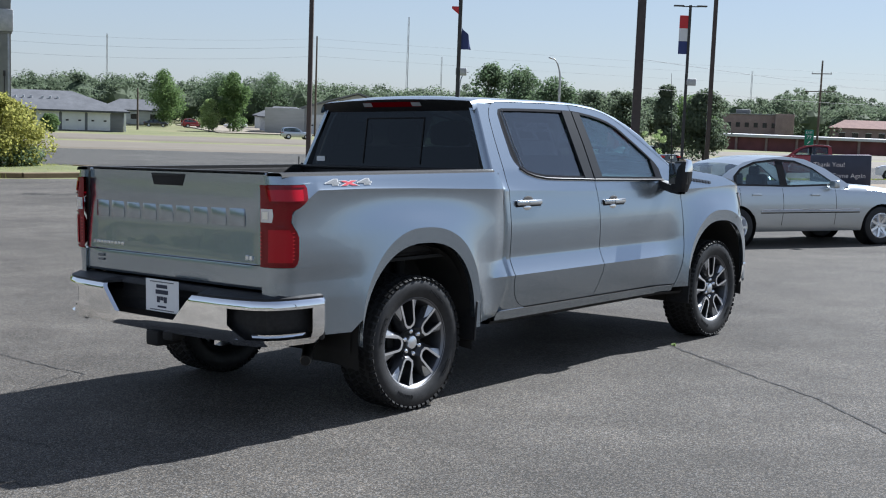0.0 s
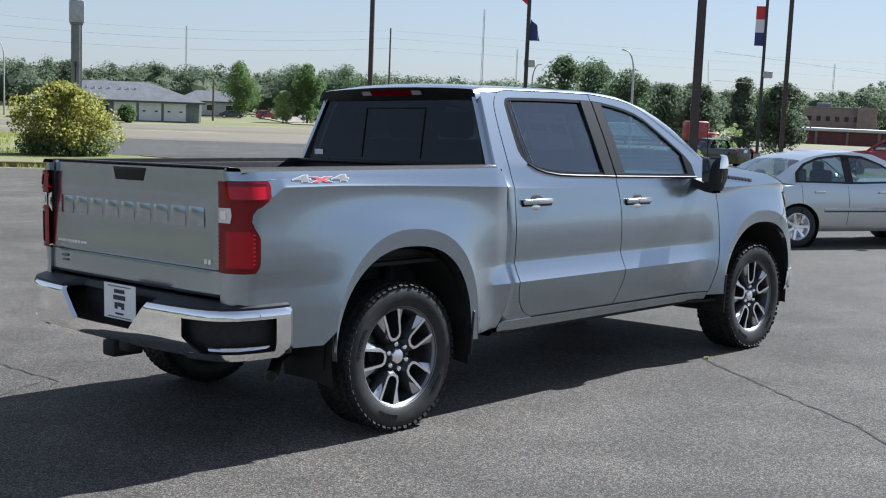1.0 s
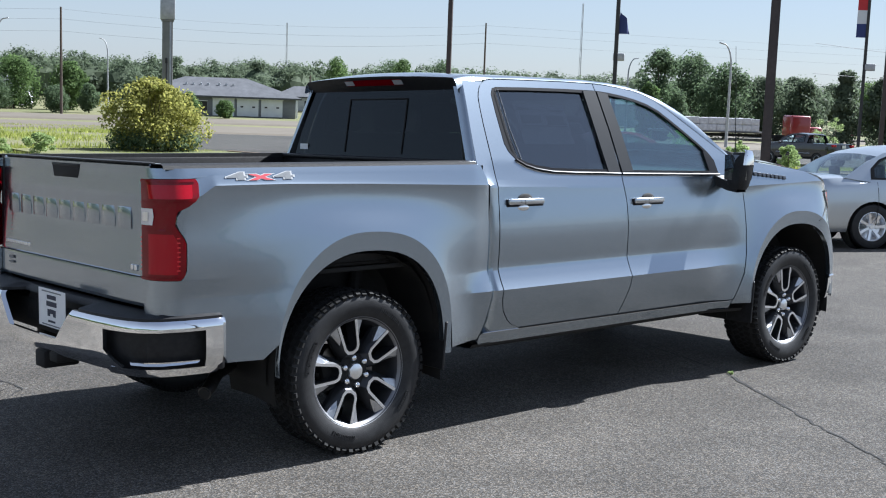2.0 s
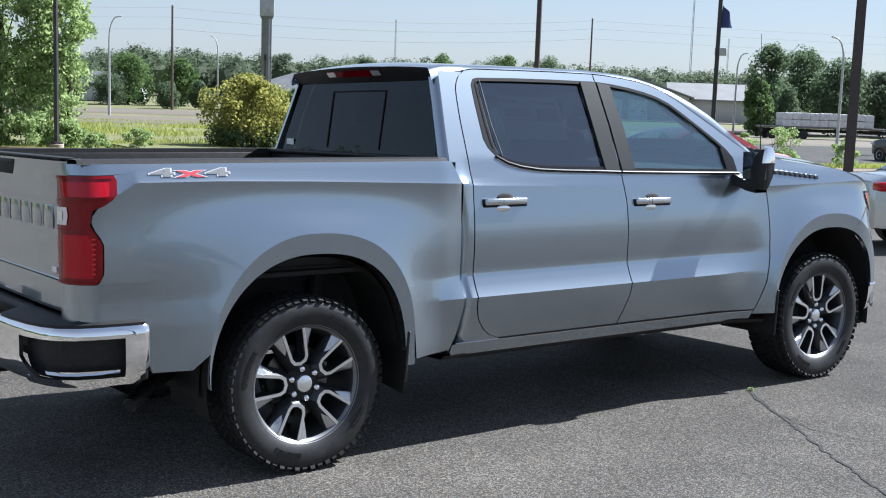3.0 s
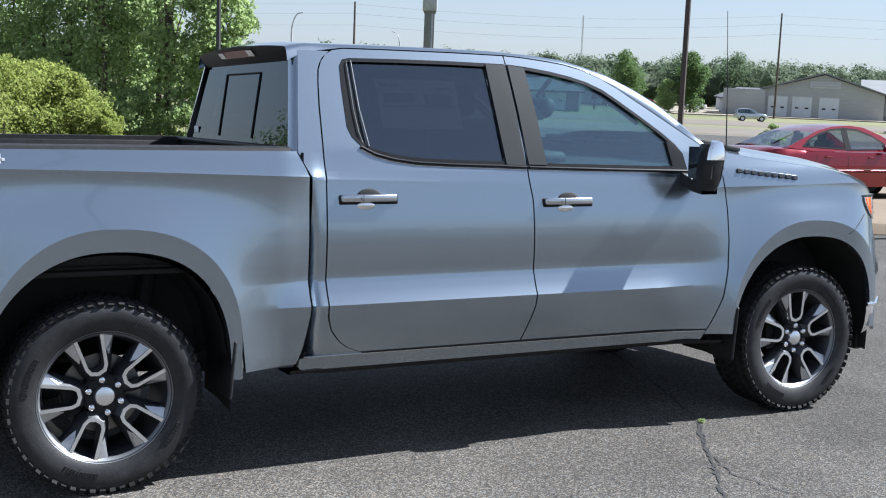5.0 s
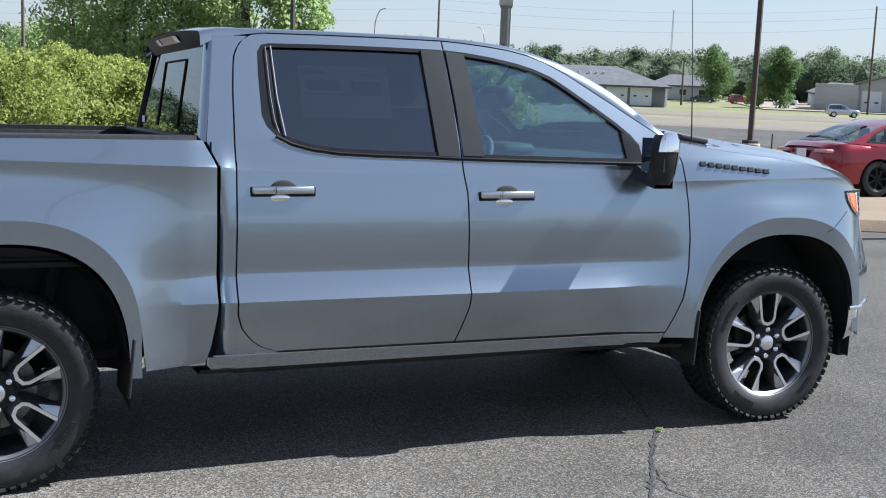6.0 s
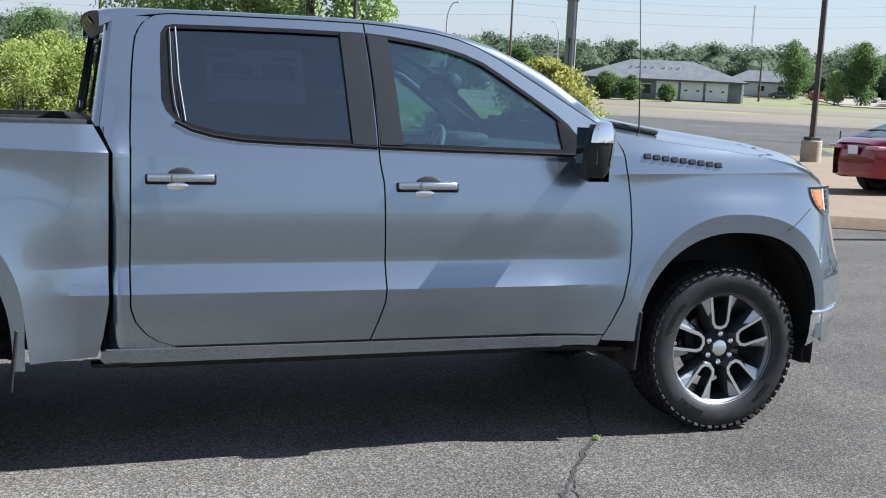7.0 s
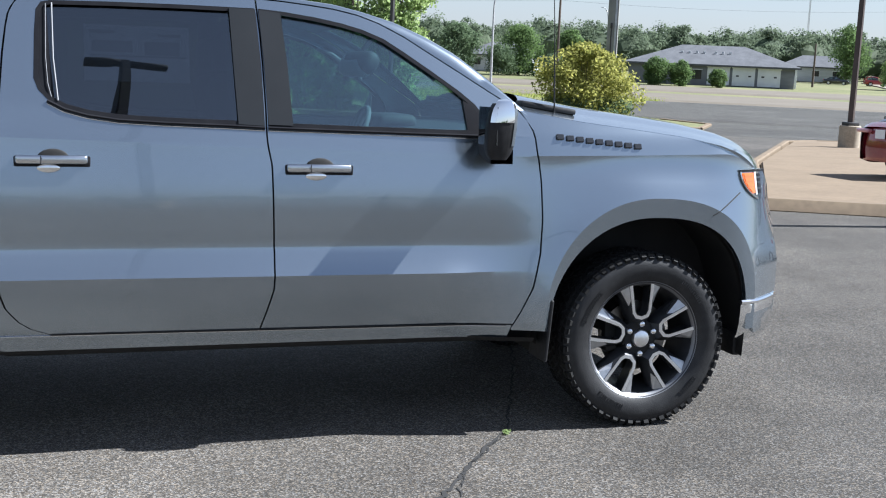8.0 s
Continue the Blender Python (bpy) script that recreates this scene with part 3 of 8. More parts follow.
def build_handle(parent, x, z, side):
    w = half_width(x, z)
    base = rounded_box((x + 0.002, side * (w + 0.008), z - 0.007), (0.288, 0.016, 0.044), 0.0075, 2)
    for v in base.verts:
        v.co.y -= side * 0.008 * ((v.co.x - x) / 0.144) ** 2
    part("handle_base", base, GLOSS_BLACK, parent, "black base behind the handle")
    grip = rounded_box((x, side * (w + 0.034), z + 0.001), (0.272, 0.022, 0.034), 0.010, 3)
    for v in grip.verts:
        v.co.y -= side * 0.020 * ((v.co.x - x) / 0.138) ** 2
    part("handle", grip, SATIN, parent, "bright pull handle")
    part("lock_joint", rounded_box((x - 0.040, side * (w + 0.0445), z + 0.001), (0.003, 0.003, 0.034), 0.001, 1), GLOSS_BLACK, parent)
    # black cap proud of the skin, in place of the hollow's shade
    bm = bmesh.new()
    bmesh.ops.create_uvsphere(bm, u_segments=24, v_segments=10, radius=1.0, matrix=Matrix.Translation((x + 0.005, side * w, z + 0.002)) @ Matrix.Diagonal((0.062, 0.008, 0.041, 1)))
    part("handle_recess_shade", bm, UNDER, parent, "black cap drawn as the shaded hand recess behind the handle")
    # chrome bead put in for the sun's glint on the lower lip
    bm = bmesh.new()
    bmesh.ops.create_uvsphere(bm, u_segments=20, v_segments=8, radius=1.0, matrix=Matrix.Translation((x - 0.012, side * (w + 0.003), z - 0.032)) @ Matrix.Diagonal((0.046, 0.011, 0.020, 1)))
    part("recess_lip_glint", bm, CHROME, parent, "chrome bead drawn as the sun's glint on the lip")


def build_side(side):
    zs = heights(0.50, TOP, 0.03, CREASES)
    # rear door
    low = panel(lambda z: REAR_DOOR_BACK(z) + GAP, lambda z: MID_GAP(z) - GAP, zs, side, columns=30)
    rear = part("rear_door", upper_and_lower(low, ring(REAR_OUTER, REAR_OPEN, REAR_CENTRE, side)), PAINT, truck, smooth=14)
    low = panel(lambda z: MID_GAP(z) + GAP, lambda z: FRONT_GAP(z) - GAP, zs, side, columns=34)
    front = part("front_door", upper_and_lower(low, ring(FRONT_OUTER, FRONT_OPEN, FRONT_CENTRE, side)), PAINT, truck, smooth=14)
    # seals, glass and pillar covers
    for door, opening, centre in ((rear, REAR_OPEN, REAR_CENTRE), (front, FRONT_OPEN, FRONT_CENTRE)):
        part("window_seal", ring(shrink(opening, centre, 0.001), shrink(opening, centre, 0.017), centre, side, 2, 0.002, 0.02), GLOSS_BLACK, door, "black window seal")
        belt = [p for p in opening if p[1] < (1.44 if door is rear else 1.36)]
        belt = sorted(belt)
        part("belt_moulding", rod([(x, side * (half_width(x, z - 0.006) + 0.004), z - 0.006) for x, z in belt], 0.0075, 6), GLOSS_BLACK, door, "black belt moulding")
        part("belt_edge", rod([(x, side * (half_width(x, z - 0.017) + 0.003), z - 0.017) for x, z in belt], 0.0022, 6), CHROME, door, "thin bright edge below the windows")
    inner = shrink(REAR_OPEN, REAR_CENTRE, 0.012)
    part("window_glass", plate_of(sorted_loop([p for p in inner if 1.09 < p[0] < 1.87] + [(1.872, 1.826), (1.893, 1.366), (1.885, 1.60)], REAR_CENTRE), side, -0.012), DARK_GLASS, rear, "dark privacy glass")
    part("pillar_cover", plate_of([(1.876, 1.834), (1.895, 1.356), (2.001, 1.351), (1.998, 1.60), (1.986, 1.834)], side, 0.008, 0.02), PILLAR_BLACK, rear, "black pillar cover")
    part("window_divider", rod([(1.166, side * (half_width(1.15, 1.82) - 0.001), 1.822), (1.172, side * (half_width(1.16, 1.6) - 0.001), 1.60), (1.190, side * (half_width(1.18, 1.42) - 0.001), 1.434)], 0.0042, 6), DULL_TRIM, rear, "grey divider bar")
    part("seal_edge", rod([(1.143, side * (half_width(1.12, 1.82) + 0.002), 1.820), (1.144, side * (half_width(1.12, 1.6) + 0.002), 1.60), (1.152, side * (half_width(1.12, 1.5) + 0.002), 1.50), (1.166, side * (half_width(1.15, 1.45) + 0.002), 1.448)], 0.002, 6), DULL_TRIM, rear, "thin grey line on the seal")
    part("pillar_backing", loft([[(x, side * (half_width(x, z) - 0.028), z) for x in (1.93, 2.075)] for z in spread(1.30, 1.84, 5)]), UNDER, truck, "dark pillar behind the doors")
    part("quarter_pane", plate_of(sorted_loop([(1.112, 1.79), (1.13, 1.818), (1.145, 1.822), (1.160, 1.60), (1.178, 1.432), (1.155, 1.446), (1.12, 1.49), (1.108, 1.60)], (1.14, 1.6)), side, -0.004), GLOSS_BLACK, rear, "black fixed quarter pane")
    inner = shrink(FRONT_OPEN, FRONT_CENTRE, 0.012)
    part("window_glass", plate_of(sorted_loop([p for p in inner if 2.10 < p[0] < 2.90] + [(2.098, 1.82), (2.106, 1.60), (2.122, 1.354), (2.884, 1.348), (2.868, 1.48)], FRONT_CENTRE), side, -0.012), CLEAR_GLASS, front, "lightly tinted door glass")
    part("pillar_cover", plate_of([(2.092, 1.822), (2.110, 1.60), (2.120, 1.354), (2.018, 1.356), (2.012, 1.60), (2.000, 1.832)], side, 0.008, 0.02), PILLAR_BLACK, front, "black pillar cover")
    part("sail_panel", plate_of(sorted_loop([(2.884, 1.346), (2.872, 1.475), (2.915, 1.455), (2.95, 1.41), (2.962, 1.345)], (2.92, 1.40)), side, 0.002, 0.02), GLOSS_BLACK, front, "black sail panel")
    build_handle(rear, 1.165, 1.205, side)
    build_handle(front, 2.225, 1.180, side)
    # cab corner and sill
    zs = heights(0.47, 1.86, 0.03, (*CREASES, 1.41))
    back = curve_of([(0.47, 0.848), (0.55, 0.876), (0.70, 0.897), (1.30, 0.898), (1.405, 0.850), (1.70, 0.893), (1.80, 0.907), (1.86, 0.915)])
    front_edge = curve_of([(0.47, 1.2), (0.50, 1.16), (0.515, 1.105), (0.547, 1.045), (0.614, 0.986), (0.685, 0.963), (1.266, 0.967), (1.40, 0.9685), (1.62, 0.981), (1.725, 0.9925), (1.775, 1.001), (1.812, 1.018), (1.845, 1.044), (1.86, 1.07)])
    part("cab_corner", panel(back, lambda z: front_edge(z) - GAP, zs, side, columns=10, flange=0.003, at=lambda s, z, sd: Vector((s, sd * (half_width(max(s, 0.905), z) - 0.028 * (max(0.0, 0.932 - s) / 0.035) ** 2 * (1 - ease(1.02, 1.27, z))), z))), PAINT, truck, smooth=14)
    part("sill", panel(lambda z: 0.852 + max(0.0, 0.45 - z) * 1.2, lambda z: 3.075 + (z - 0.41) * 0.25, [0.432, 0.44, 0.452, 0.466, 0.480, 0.494], side, columns=30), PAINT, truck, smooth=14)
    part("sill_moulding", rod([(x, side * (half_width(x, 0.505) - 0.002), 0.499 - 0.0045 * (x - 1)) for x in spread(0.87, 3.07, 12)], 0.0036, 6), SATIN, truck, "bright edge along the sill")
    part("door_gap", rod([(x, side * (half_width(x, 0.512) - 0.0015), 0.5045 - 0.0045 * (x - 1)) for x in spread(1.15, 3.07, 12)], 0.0028, 5), UNDER, truck, "dark gap under the doors")
    part("sill_skirt", loft([[(x, side * (half_width(x, 0.436) - 0.008), 0.436), (x, side * (half_width(x, 0.436) - 0.028), 0.414), (x, side * 0.72, 0.41)] for x in spread(0.82, 3.2, 8)]), BLACK_PLASTIC, truck, "black lower sill")
    # black box added in the cab-to-bed gap to stand for its shade
    part("gap_filler", rounded_box((0.880, side * 0.865, 0.88), (0.05, 0.03, 0.90), 0.004), UNDER, truck, "black box added as the shade in the gap behind the cab")
    # bed side with its wheel opening
    lamp_edge = curve_of([(0.925, -0.965), (0.945, -0.942), (0.97, -0.937), (1.09, -0.937), (1.115, -0.95), (1.165, -0.985), (1.225, -0.978), (1.262, -0.905), (1.285, -0.884), (1.345, -0.880), (1.368, -0.892)])
    bed_left = lambda z: S_END if (z < 0.9255 or z > 1.3675) else lamp_edge(z) + 0.002
    bed_right = curve_of([(0.46, 0.835), (0.55, 0.858), (0.70, 0.879), (1.285, 0.881), (1.33, 0.862), (1.41, 0.822)])

    rear_x, rear_z = zip(*arch_curve(AXLE_R, True))
    front_x, front_z = zip(*arch_curve(AXLE_F, True))

    def bed_low(s):
        base = 0.54 if s < 0 else 0.47
        if s < -0.55:
            base = 0.54 + 0.20 * (1 - ease(-0.80, -0.745, s))
        return max(base, float(np.interp(s, rear_x, rear_z, left=0, right=0)))

    zs = heights(0.46, 1.412, 0.03, (*CREASES, 0.925, 0.9260, 1.367, 1.3680))
    # columns bunch where the opening is steep
    cuts = spread(-1.18, -0.90, 12) + spread(-0.86, -0.57, 8) + list(rear_x) + spread(rear_x[-1] + 0.02, 0.88, 12)
    cuts = [c for i, c in enumerate(cuts) if i == 0 or c - cuts[i - 1] > 0.0035]

    def bed_panel():
        bm = bmesh.new()
        rows = []
        for z in zs:
            a, b = bed_left(z), bed_right(z)
            row = []
            for c in cuts:
                s = c
                if s < -0.56:
                    s = -0.56 + (s + 0.56) / (-1.18 + 0.56) * (a + 0.56)
                elif s > rear_x[-1]:
                    s = rear_x[-1] + (s - rear_x[-1]) / (0.88 - rear_x[-1]) * (b - rear_x[-1])
                row.append(bm.verts.new(skin(s, max(z, bed_low(s)), side)))
            rows.append(row)
        for i in range(len(rows) - 1):
            for j in range(len(cuts) - 1):
                q = (rows[i][j], rows[i][j + 1], rows[i + 1][j + 1], rows[i + 1][j])
                if (q[0].co - q[3].co).length < 1e-6 and (q[1].co - q[2].co).length < 1e-6:
                    continue
                bm.faces.new(q)
        bmesh.ops.remove_doubles(bm, verts=bm.verts, dist=2e-5)
        bmesh.ops.delete(bm, geom=[v for v in bm.verts if not v.link_faces], context="VERTS")
        thicken(bm, None, lambda co: Vector((0.03, 0, 0)) if co.x < -1.0 else Vector((0, -side * 0.03, 0)))
        bmesh.ops.recalc_face_normals(bm, faces=bm.faces)
        return bm

    def flare(axle):
        inner, outer = arch_curve(axle, False), arch_curve(axle, True)
        rows = []
        for (x0, z0), (x1, z1) in zip(outer, inner):
            row = []
            for t in spread(0, 1, 5):
                x, z = x0 + (x1 - x0) * t, z0 + (z1 - z0) * t
                row.append((x, side * half_width(x, z), z))
            row.append((x1, side * (half_width(x1, z1) - 0.035), z1 + 0.004))
            rows.append(row)
        return loft(rows)

    part("bed_side", upper_and_lower(bed_panel(), flare(AXLE_R)), PAINT, truck, smooth=14)
    # tail lamp that wraps the corner
    zl = heights(0.928, 1.366, 0.02)
    lamp = part("tail_lamp", panel(lambda z: S_END + 0.004, lambda z: lamp_edge(z) + 0.0005, zl, side, columns=18, flange=0.004,
                                   at=lambda s, z, sd: skin(s, z, sd) + Vector((-0.008 if s < CORNER else 0, sd * 0.008 if s > CORNER - 0.1 else 0, 0))), LENS_DARK_RED, truck, "red tail lamp", smooth=25)
    lens_at = lambda s, z, sd: skin(s, z, sd) + Vector((-0.0135 if s < CORNER - 0.02 else -0.004, sd * 0.0125 if s > CORNER - 0.1 else 0, 0))
    # inner side, behind the clear lens, and the lamp's dark border
    part("reversing_lens", panel(lambda z: S_END + 0.014, lambda z: CORNER - 0.135 - 0.2 * abs(z - 1.205), spread(1.168, 1.240, 7), side, columns=8, flange=0.002, at=lens_at), LENS_CLEAR, lamp, "clear reversing lens")
    part("reversing_bulb", panel(lambda z: S_END + 0.034, lambda z: CORNER - 0.165, spread(1.185, 1.224, 4), side, columns=5, flange=0.002,
                                 at=lambda s, z, sd: skin(s, z, sd) + Vector((-0.0165, 0, 0))), BRIGHT, lamp, "bright reflector behind the clear lens")
    for z0, z1, inset in ((1.262, 1.268, 0.006), (1.146, 1.152, 0.006), (0.932, 0.940, 0.004), (1.354, 1.362, 0.004)):
        part("lamp_rib", panel(lambda z: S_END + inset, lambda z: lamp_edge(z) - 0.006, (z0, z1), side, columns=18, flange=0.002, at=lens_at), LENS_DARK_RED, lamp)
    # inner bowls, darker than the lens round them
    for z0, z1 in ((0.955, 1.130), (1.282, 1.342)):
        part("lamp_bowl", panel(lambda z: CORNER - 0.165, lambda z: lamp_edge(z) - 0.030, spread(z0, z1, 6), side, columns=10, flange=0.002, at=lens_at), LENS_RED, lamp, "brighter bowl inside the lamp")
    for k in range(8):
        z0 = 0.97 + 0.020 * k
        for s0 in (S_END + 0.012, -0.972):
            part("lamp_dash", panel(lambda z: s0, lambda z: s0 + 0.014, (z0, z0 + 0.006), side, columns=3, flange=0.002,
                                    at=lambda s, z, sd: lens_at(s, z, sd) + Vector((-0.003 if s < CORNER else 0, sd * 0.003 if s > CORNER else 0, 0))), LENS_BRIGHT_RED, lamp)
    # rail cap of the bed
    part("bed_rail", loft([[(x, side * (half_width(x, 1.41) - 0.008), 1.408), (x, side * (half_width(x, 1.41) - 0.014), 1.424), (x, side * (half_width(x, 1.41) - 0.03), 1.430),
                            (x, side * 0.84, 1.430), (x, side * 0.835, 1.36)] for x in spread(-1.03, 0.80, 14)]), BLACK_PLASTIC, truck, "black bed rail cap", smooth=40)
    # front fender
    def fender_low(s):
        base = 0.47 if s < AXLE_F else 0.42
        return max(base, float(np.interp(s, front_x, front_z, left=0, right=0)))
    cuts_f = spread(3.12, 3.24, 7) + [x for x in front_x if x > 3.25] + spread(front_x[-1] + 0.02, 4.60, 12)
    hood_edge = curve_of([(3.12, 1.442), (3.20, 1.428), (3.43, 1.392), (3.70, 1.362), (3.92, 1.335), (4.10, 1.300), (4.20, 1.268), (4.28, 1.225), (4.34, 1.18), (4.40, 1.12), (4.60, 1.10)])
    bm = bmesh.new()
    rows = []
    fz = heights(0.42, 1.442, 0.03, CREASES)
    for z in fz:
        row = []
        for c in cuts_f:
            a = FRONT_GAP(z) + GAP
            s = c if c > 3.25 else a + (c - 3.12) / 0.13 * (3.25 - a)
            zz = min(max(z, fender_low(s)), hood_edge(s))
            nose = 4.33 + 0.10 * (1 - ((zz - 0.72) / 0.6) ** 2)
            end = front_x[-1]
            if s > end:
                low = fender_low(s)
                s = end + (s - end) / (4.60 - end) * (nose + 0.12 - end)
                zz = min(max(z, low), hood_edge(s))
            row.append(bm.verts.new(skin(s, zz, side)))
        rows.append(row)
    for i in range(len(rows) - 1):
        for j in range(len(cuts_f) - 1):
            q = (rows[i][j], rows[i][j + 1], rows[i + 1][j + 1], rows[i + 1][j])
            if (q[0].co - q[3].co).length < 1e-6 and (q[1].co - q[2].co).length < 1e-6:
                continue
            bm.faces.new(q)
    bmesh.ops.remove_doubles(bm, verts=bm.verts, dist=2e-5)
    bmesh.ops.delete(bm, geom=[v for v in bm.verts if not v.link_faces], context="VERTS")
    thicken(bm, Vector((0, -side * 0.03, 0)))
    bmesh.ops.recalc_face_normals(bm, faces=bm.faces)
    fender = part("front_fender", upper_and_lower(bm, flare(AXLE_F)), PAINT, truck, smooth=14)
    # wheel housings
    for axle, top in ((AXLE_R, 0.56), (AXLE_F, 0.53)):
        rows = []
        for k in range(25):
            a = math.pi * (k / 24 * 1.16 - 0.08)
            k = arch_scale(math.pi - a)
            x, z = axle + 0.01 - 0.512 * k * math.cos(a), 0.445 + (top + 0.007) * k * math.sin(a)
            w = 1.0 if axle < 1 else 0.985
            rows.append([(x, side * w, z), (x, side * 0.80, z + 0.02), (x, side * 0.60, z + 0.02)])
        part("wheel_housing", loft(rows), UNDER, truck, "black wheel housing liner")
    # mud flaps
    for x, z0, z1 in ((0.530, 0.61, 0.36), (3.268, 0.61, 0.33)):
        flap = rounded_box((0, 0, (z0 + z1) / 2), (0.014, 0.20, z0 - z1), 0.005, 1)
        for v in flap.verts:
            v.co.x += x - (z0 - v.co.z) * 0.05 + (0.0 if v.co.z > z1 + 0.1 else -0.01)
            v.co.y += side * 0.938
        part("mud_flap", flap, BLACK_PLASTIC, truck, "black moulded mud flap")
    return fender


def sorted_loop(points, centre):
    return sorted(points, key=lambda p: math.atan2(p[1] - centre[1], p[0] - centre[0]))


for one_side in (-1, 1):
    build_side(one_side)

# roof, rails and pillars
RAIL_Z = curve_of([(0.84, 1.872), (0.90, 1.888), (0.96, 1.896), (1.40, 1.903), (1.92, 1.903), (2.15, 1.893), (2.33, 1.876), (2.46, 1.848), (2.60, 1.810), (2.74, 1.748), (2.87, 1.676), (3.00, 1.580), (3.134, 1.468), (3.20, 1.412)])
GAP_Z = curve_of([(0.84, 1.80), (0.93, 1.845), (1.00, 1.860), (1.085, 1.872), (1.14, 1.880), (1.40, 1.883), (1.70, 1.885), (1.99, 1.883), (2.10, 1.877), (2.22, 1.866), (2.33, 1.853), (2.43, 1.832),
                  (2.52, 1.801), (2.63, 1.746), (2.73, 1.684), (2.86, 1.605), (2.99, 1.524), (3.124, 1.444), (3.20, 1.395)])
rail_xs = spread(0.86, 3.16, 70)


def rail_y(x):
    return half_width(x, GAP_Z(x)) - 0.055 - 0.02 * ease(2.2, 2.6, x)


def rail_row(x, side):
    g, r = GAP_Z(x), RAIL_Z(x)
    y0, y1 = half_width(x, g), rail_y(x)
    return [(x, side * (y0 - 0.02), g - 0.004), (x, side * y0, g), (x, side * (y0 - 0.012), g + (r - g) * 0.55), (x, side * (y0 + y1) / 2, g + (r - g) * 0.86), (x, side * y1, r), (x, side * (y1 - 0.012), r - 0.004)]


for side in (-1, 1):
    part("roof_rail", loft([rail_row(x, side) for x in rail_xs]), PAINT, truck, smooth=40)
roof_rows = []
for i in range(29):
    row = []
    for j in range(25):
        k = -1 + 2 * j / 24
        x = 0.828 + (2.34 + 0.07 * (1 - k * k) - 0.828) * i / 28
        x += 0.025 * abs(k) ** 3 * (1 - i / 28)
        y = k * (rail_y(min(x, 2.34)) - 0.012)
        z = RAIL_Z(min(x, 2.36)) - 0.004 + 0.030 * (1 - abs(k) ** 2.4)
        if i == 0:
            z -= 0.004
        row.append((x, y, z))
    roof_rows.append(row)
part("roof", loft(roof_rows), PAINT, truck, smooth=30)
# rear visor, stop lamp and rear window
def visor_point(k, t):
    """k across, t from the roof's edge down to the glass."""
    x0, z0 = 0.832 + 0.025 * abs(k) ** 3, RAIL_Z(0.85) + 0.018 * (1 - abs(k) ** 2.4)
    return (x0 + (0.897 - x0) * t ** 1.3, k * (0.685 + 0.01 * t), z0 + (1.812 - z0) * t)


ks = spread(-1, 1, 25)
visor = part("rear_visor", loft([[visor_point(k, t) for k in ks] for t in (0, 0.15, 0.5, 1.0)]), BLACK_PLASTIC, truck, "dark edge under the roof visor")
part("stop_lamp", loft([[(visor_point(k, t)[0] - 0.006, k * 0.69, visor_point(k, t)[2]) for k in spread(-0.38, 0.38, 9)] for t in (0.22, 0.62)]), LENS_DARK_RED, truck, "high stop lamp, unlit")
for k0 in (-0.33, 0.33):
    part("cargo_lens", loft([[(visor_point(k, t)[0] - 0.009, k * 0.69, visor_point(k, t)[2]) for k in spread(k0 - 0.06, k0 + 0.06, 4)] for t in (0.26, 0.58)]), LENS_CLEAR, truck, "clear cargo lamp lens")


def back_window(k, z):
    """The slanted rear window, k across."""
    t = (z - 1.41) / (1.812 - 1.41)
    return (0.838 + 0.059 * t, k * (0.800 - 0.115 * t), z)


rear_window = part("rear_window", face_to(loft([[back_window(k, z) for k in spread(-1, 1, 13)] for z in spread(1.41, 1.812, 5)]), (-1, 0, 0.2)), REAR_GLASS, truck, "dark rear window with sliding pane")
bm = bmesh.new()
for a, b in (((-0.27, 1.45), (-0.27, 1.765)), ((-0.27, 1.765), (0.27, 1.765)), ((0.27, 1.765), (0.27, 1.45))):
    pa, pb = back_window(a[0] / 0.75, a[1]), back_window(b[0] / 0.75, b[1])
    rod([(pa[0] - 0.003, a[0], a[1]), (pb[0] - 0.003, b[0], b[1])], 0.0045, 6, bm)
part("window_sticker", rounded_box((back_window(0, 1.475)[0] - 0.006, 0.70, 1.475), (0.002, 0.085, 0.035), 0.0006, 1), WHITE_PAINT, rear_window, "small white sticker")
part("slider_frame", bm, UNDER, rear_window, "black frame of the sliding pane")
for side in (-1, 1):
    rows, inner = [], []
    for z in spread(1.405, 1.86, 16):
        x = float(np.interp(z, [1.405, 1.70, 1.80, 1.86], [0.846, 0.893, 0.907, 0.915]))
        g = back_window(1, min(z, 1.812))
        w = half_width(0.905, z)
        rows.append([(x + 0.001, side * (w + 0.0005), z), (x - 0.010, side * (w - 0.003), z), (x - 0.020, side * (w - 0.012), z), (x - 0.026, side * (w - 0.028), z), (x - 0.027, side * (w - 0.05), z)])
        inner.append([(x - 0.0265, side * (w - 0.045), z), (g[0] - 0.004, side * (g[1] + 0.004), z), (g[0] + 0.02, side * (g[1] - 0.01), z)])
    part("rear_pillar", loft(rows), PAINT, truck, smooth=75)
    part("rear_window_trim", loft(inner), PILLAR_BLACK, truck, "dark edge of the rear window", smooth=75)
part("cab_back", loft([[(0.865, y, z) for y in spread(-0.93, 0.93, 3)] for z in (0.5, 0.95, 1.405)]), UNDER, truck, "dark back wall of the cab")
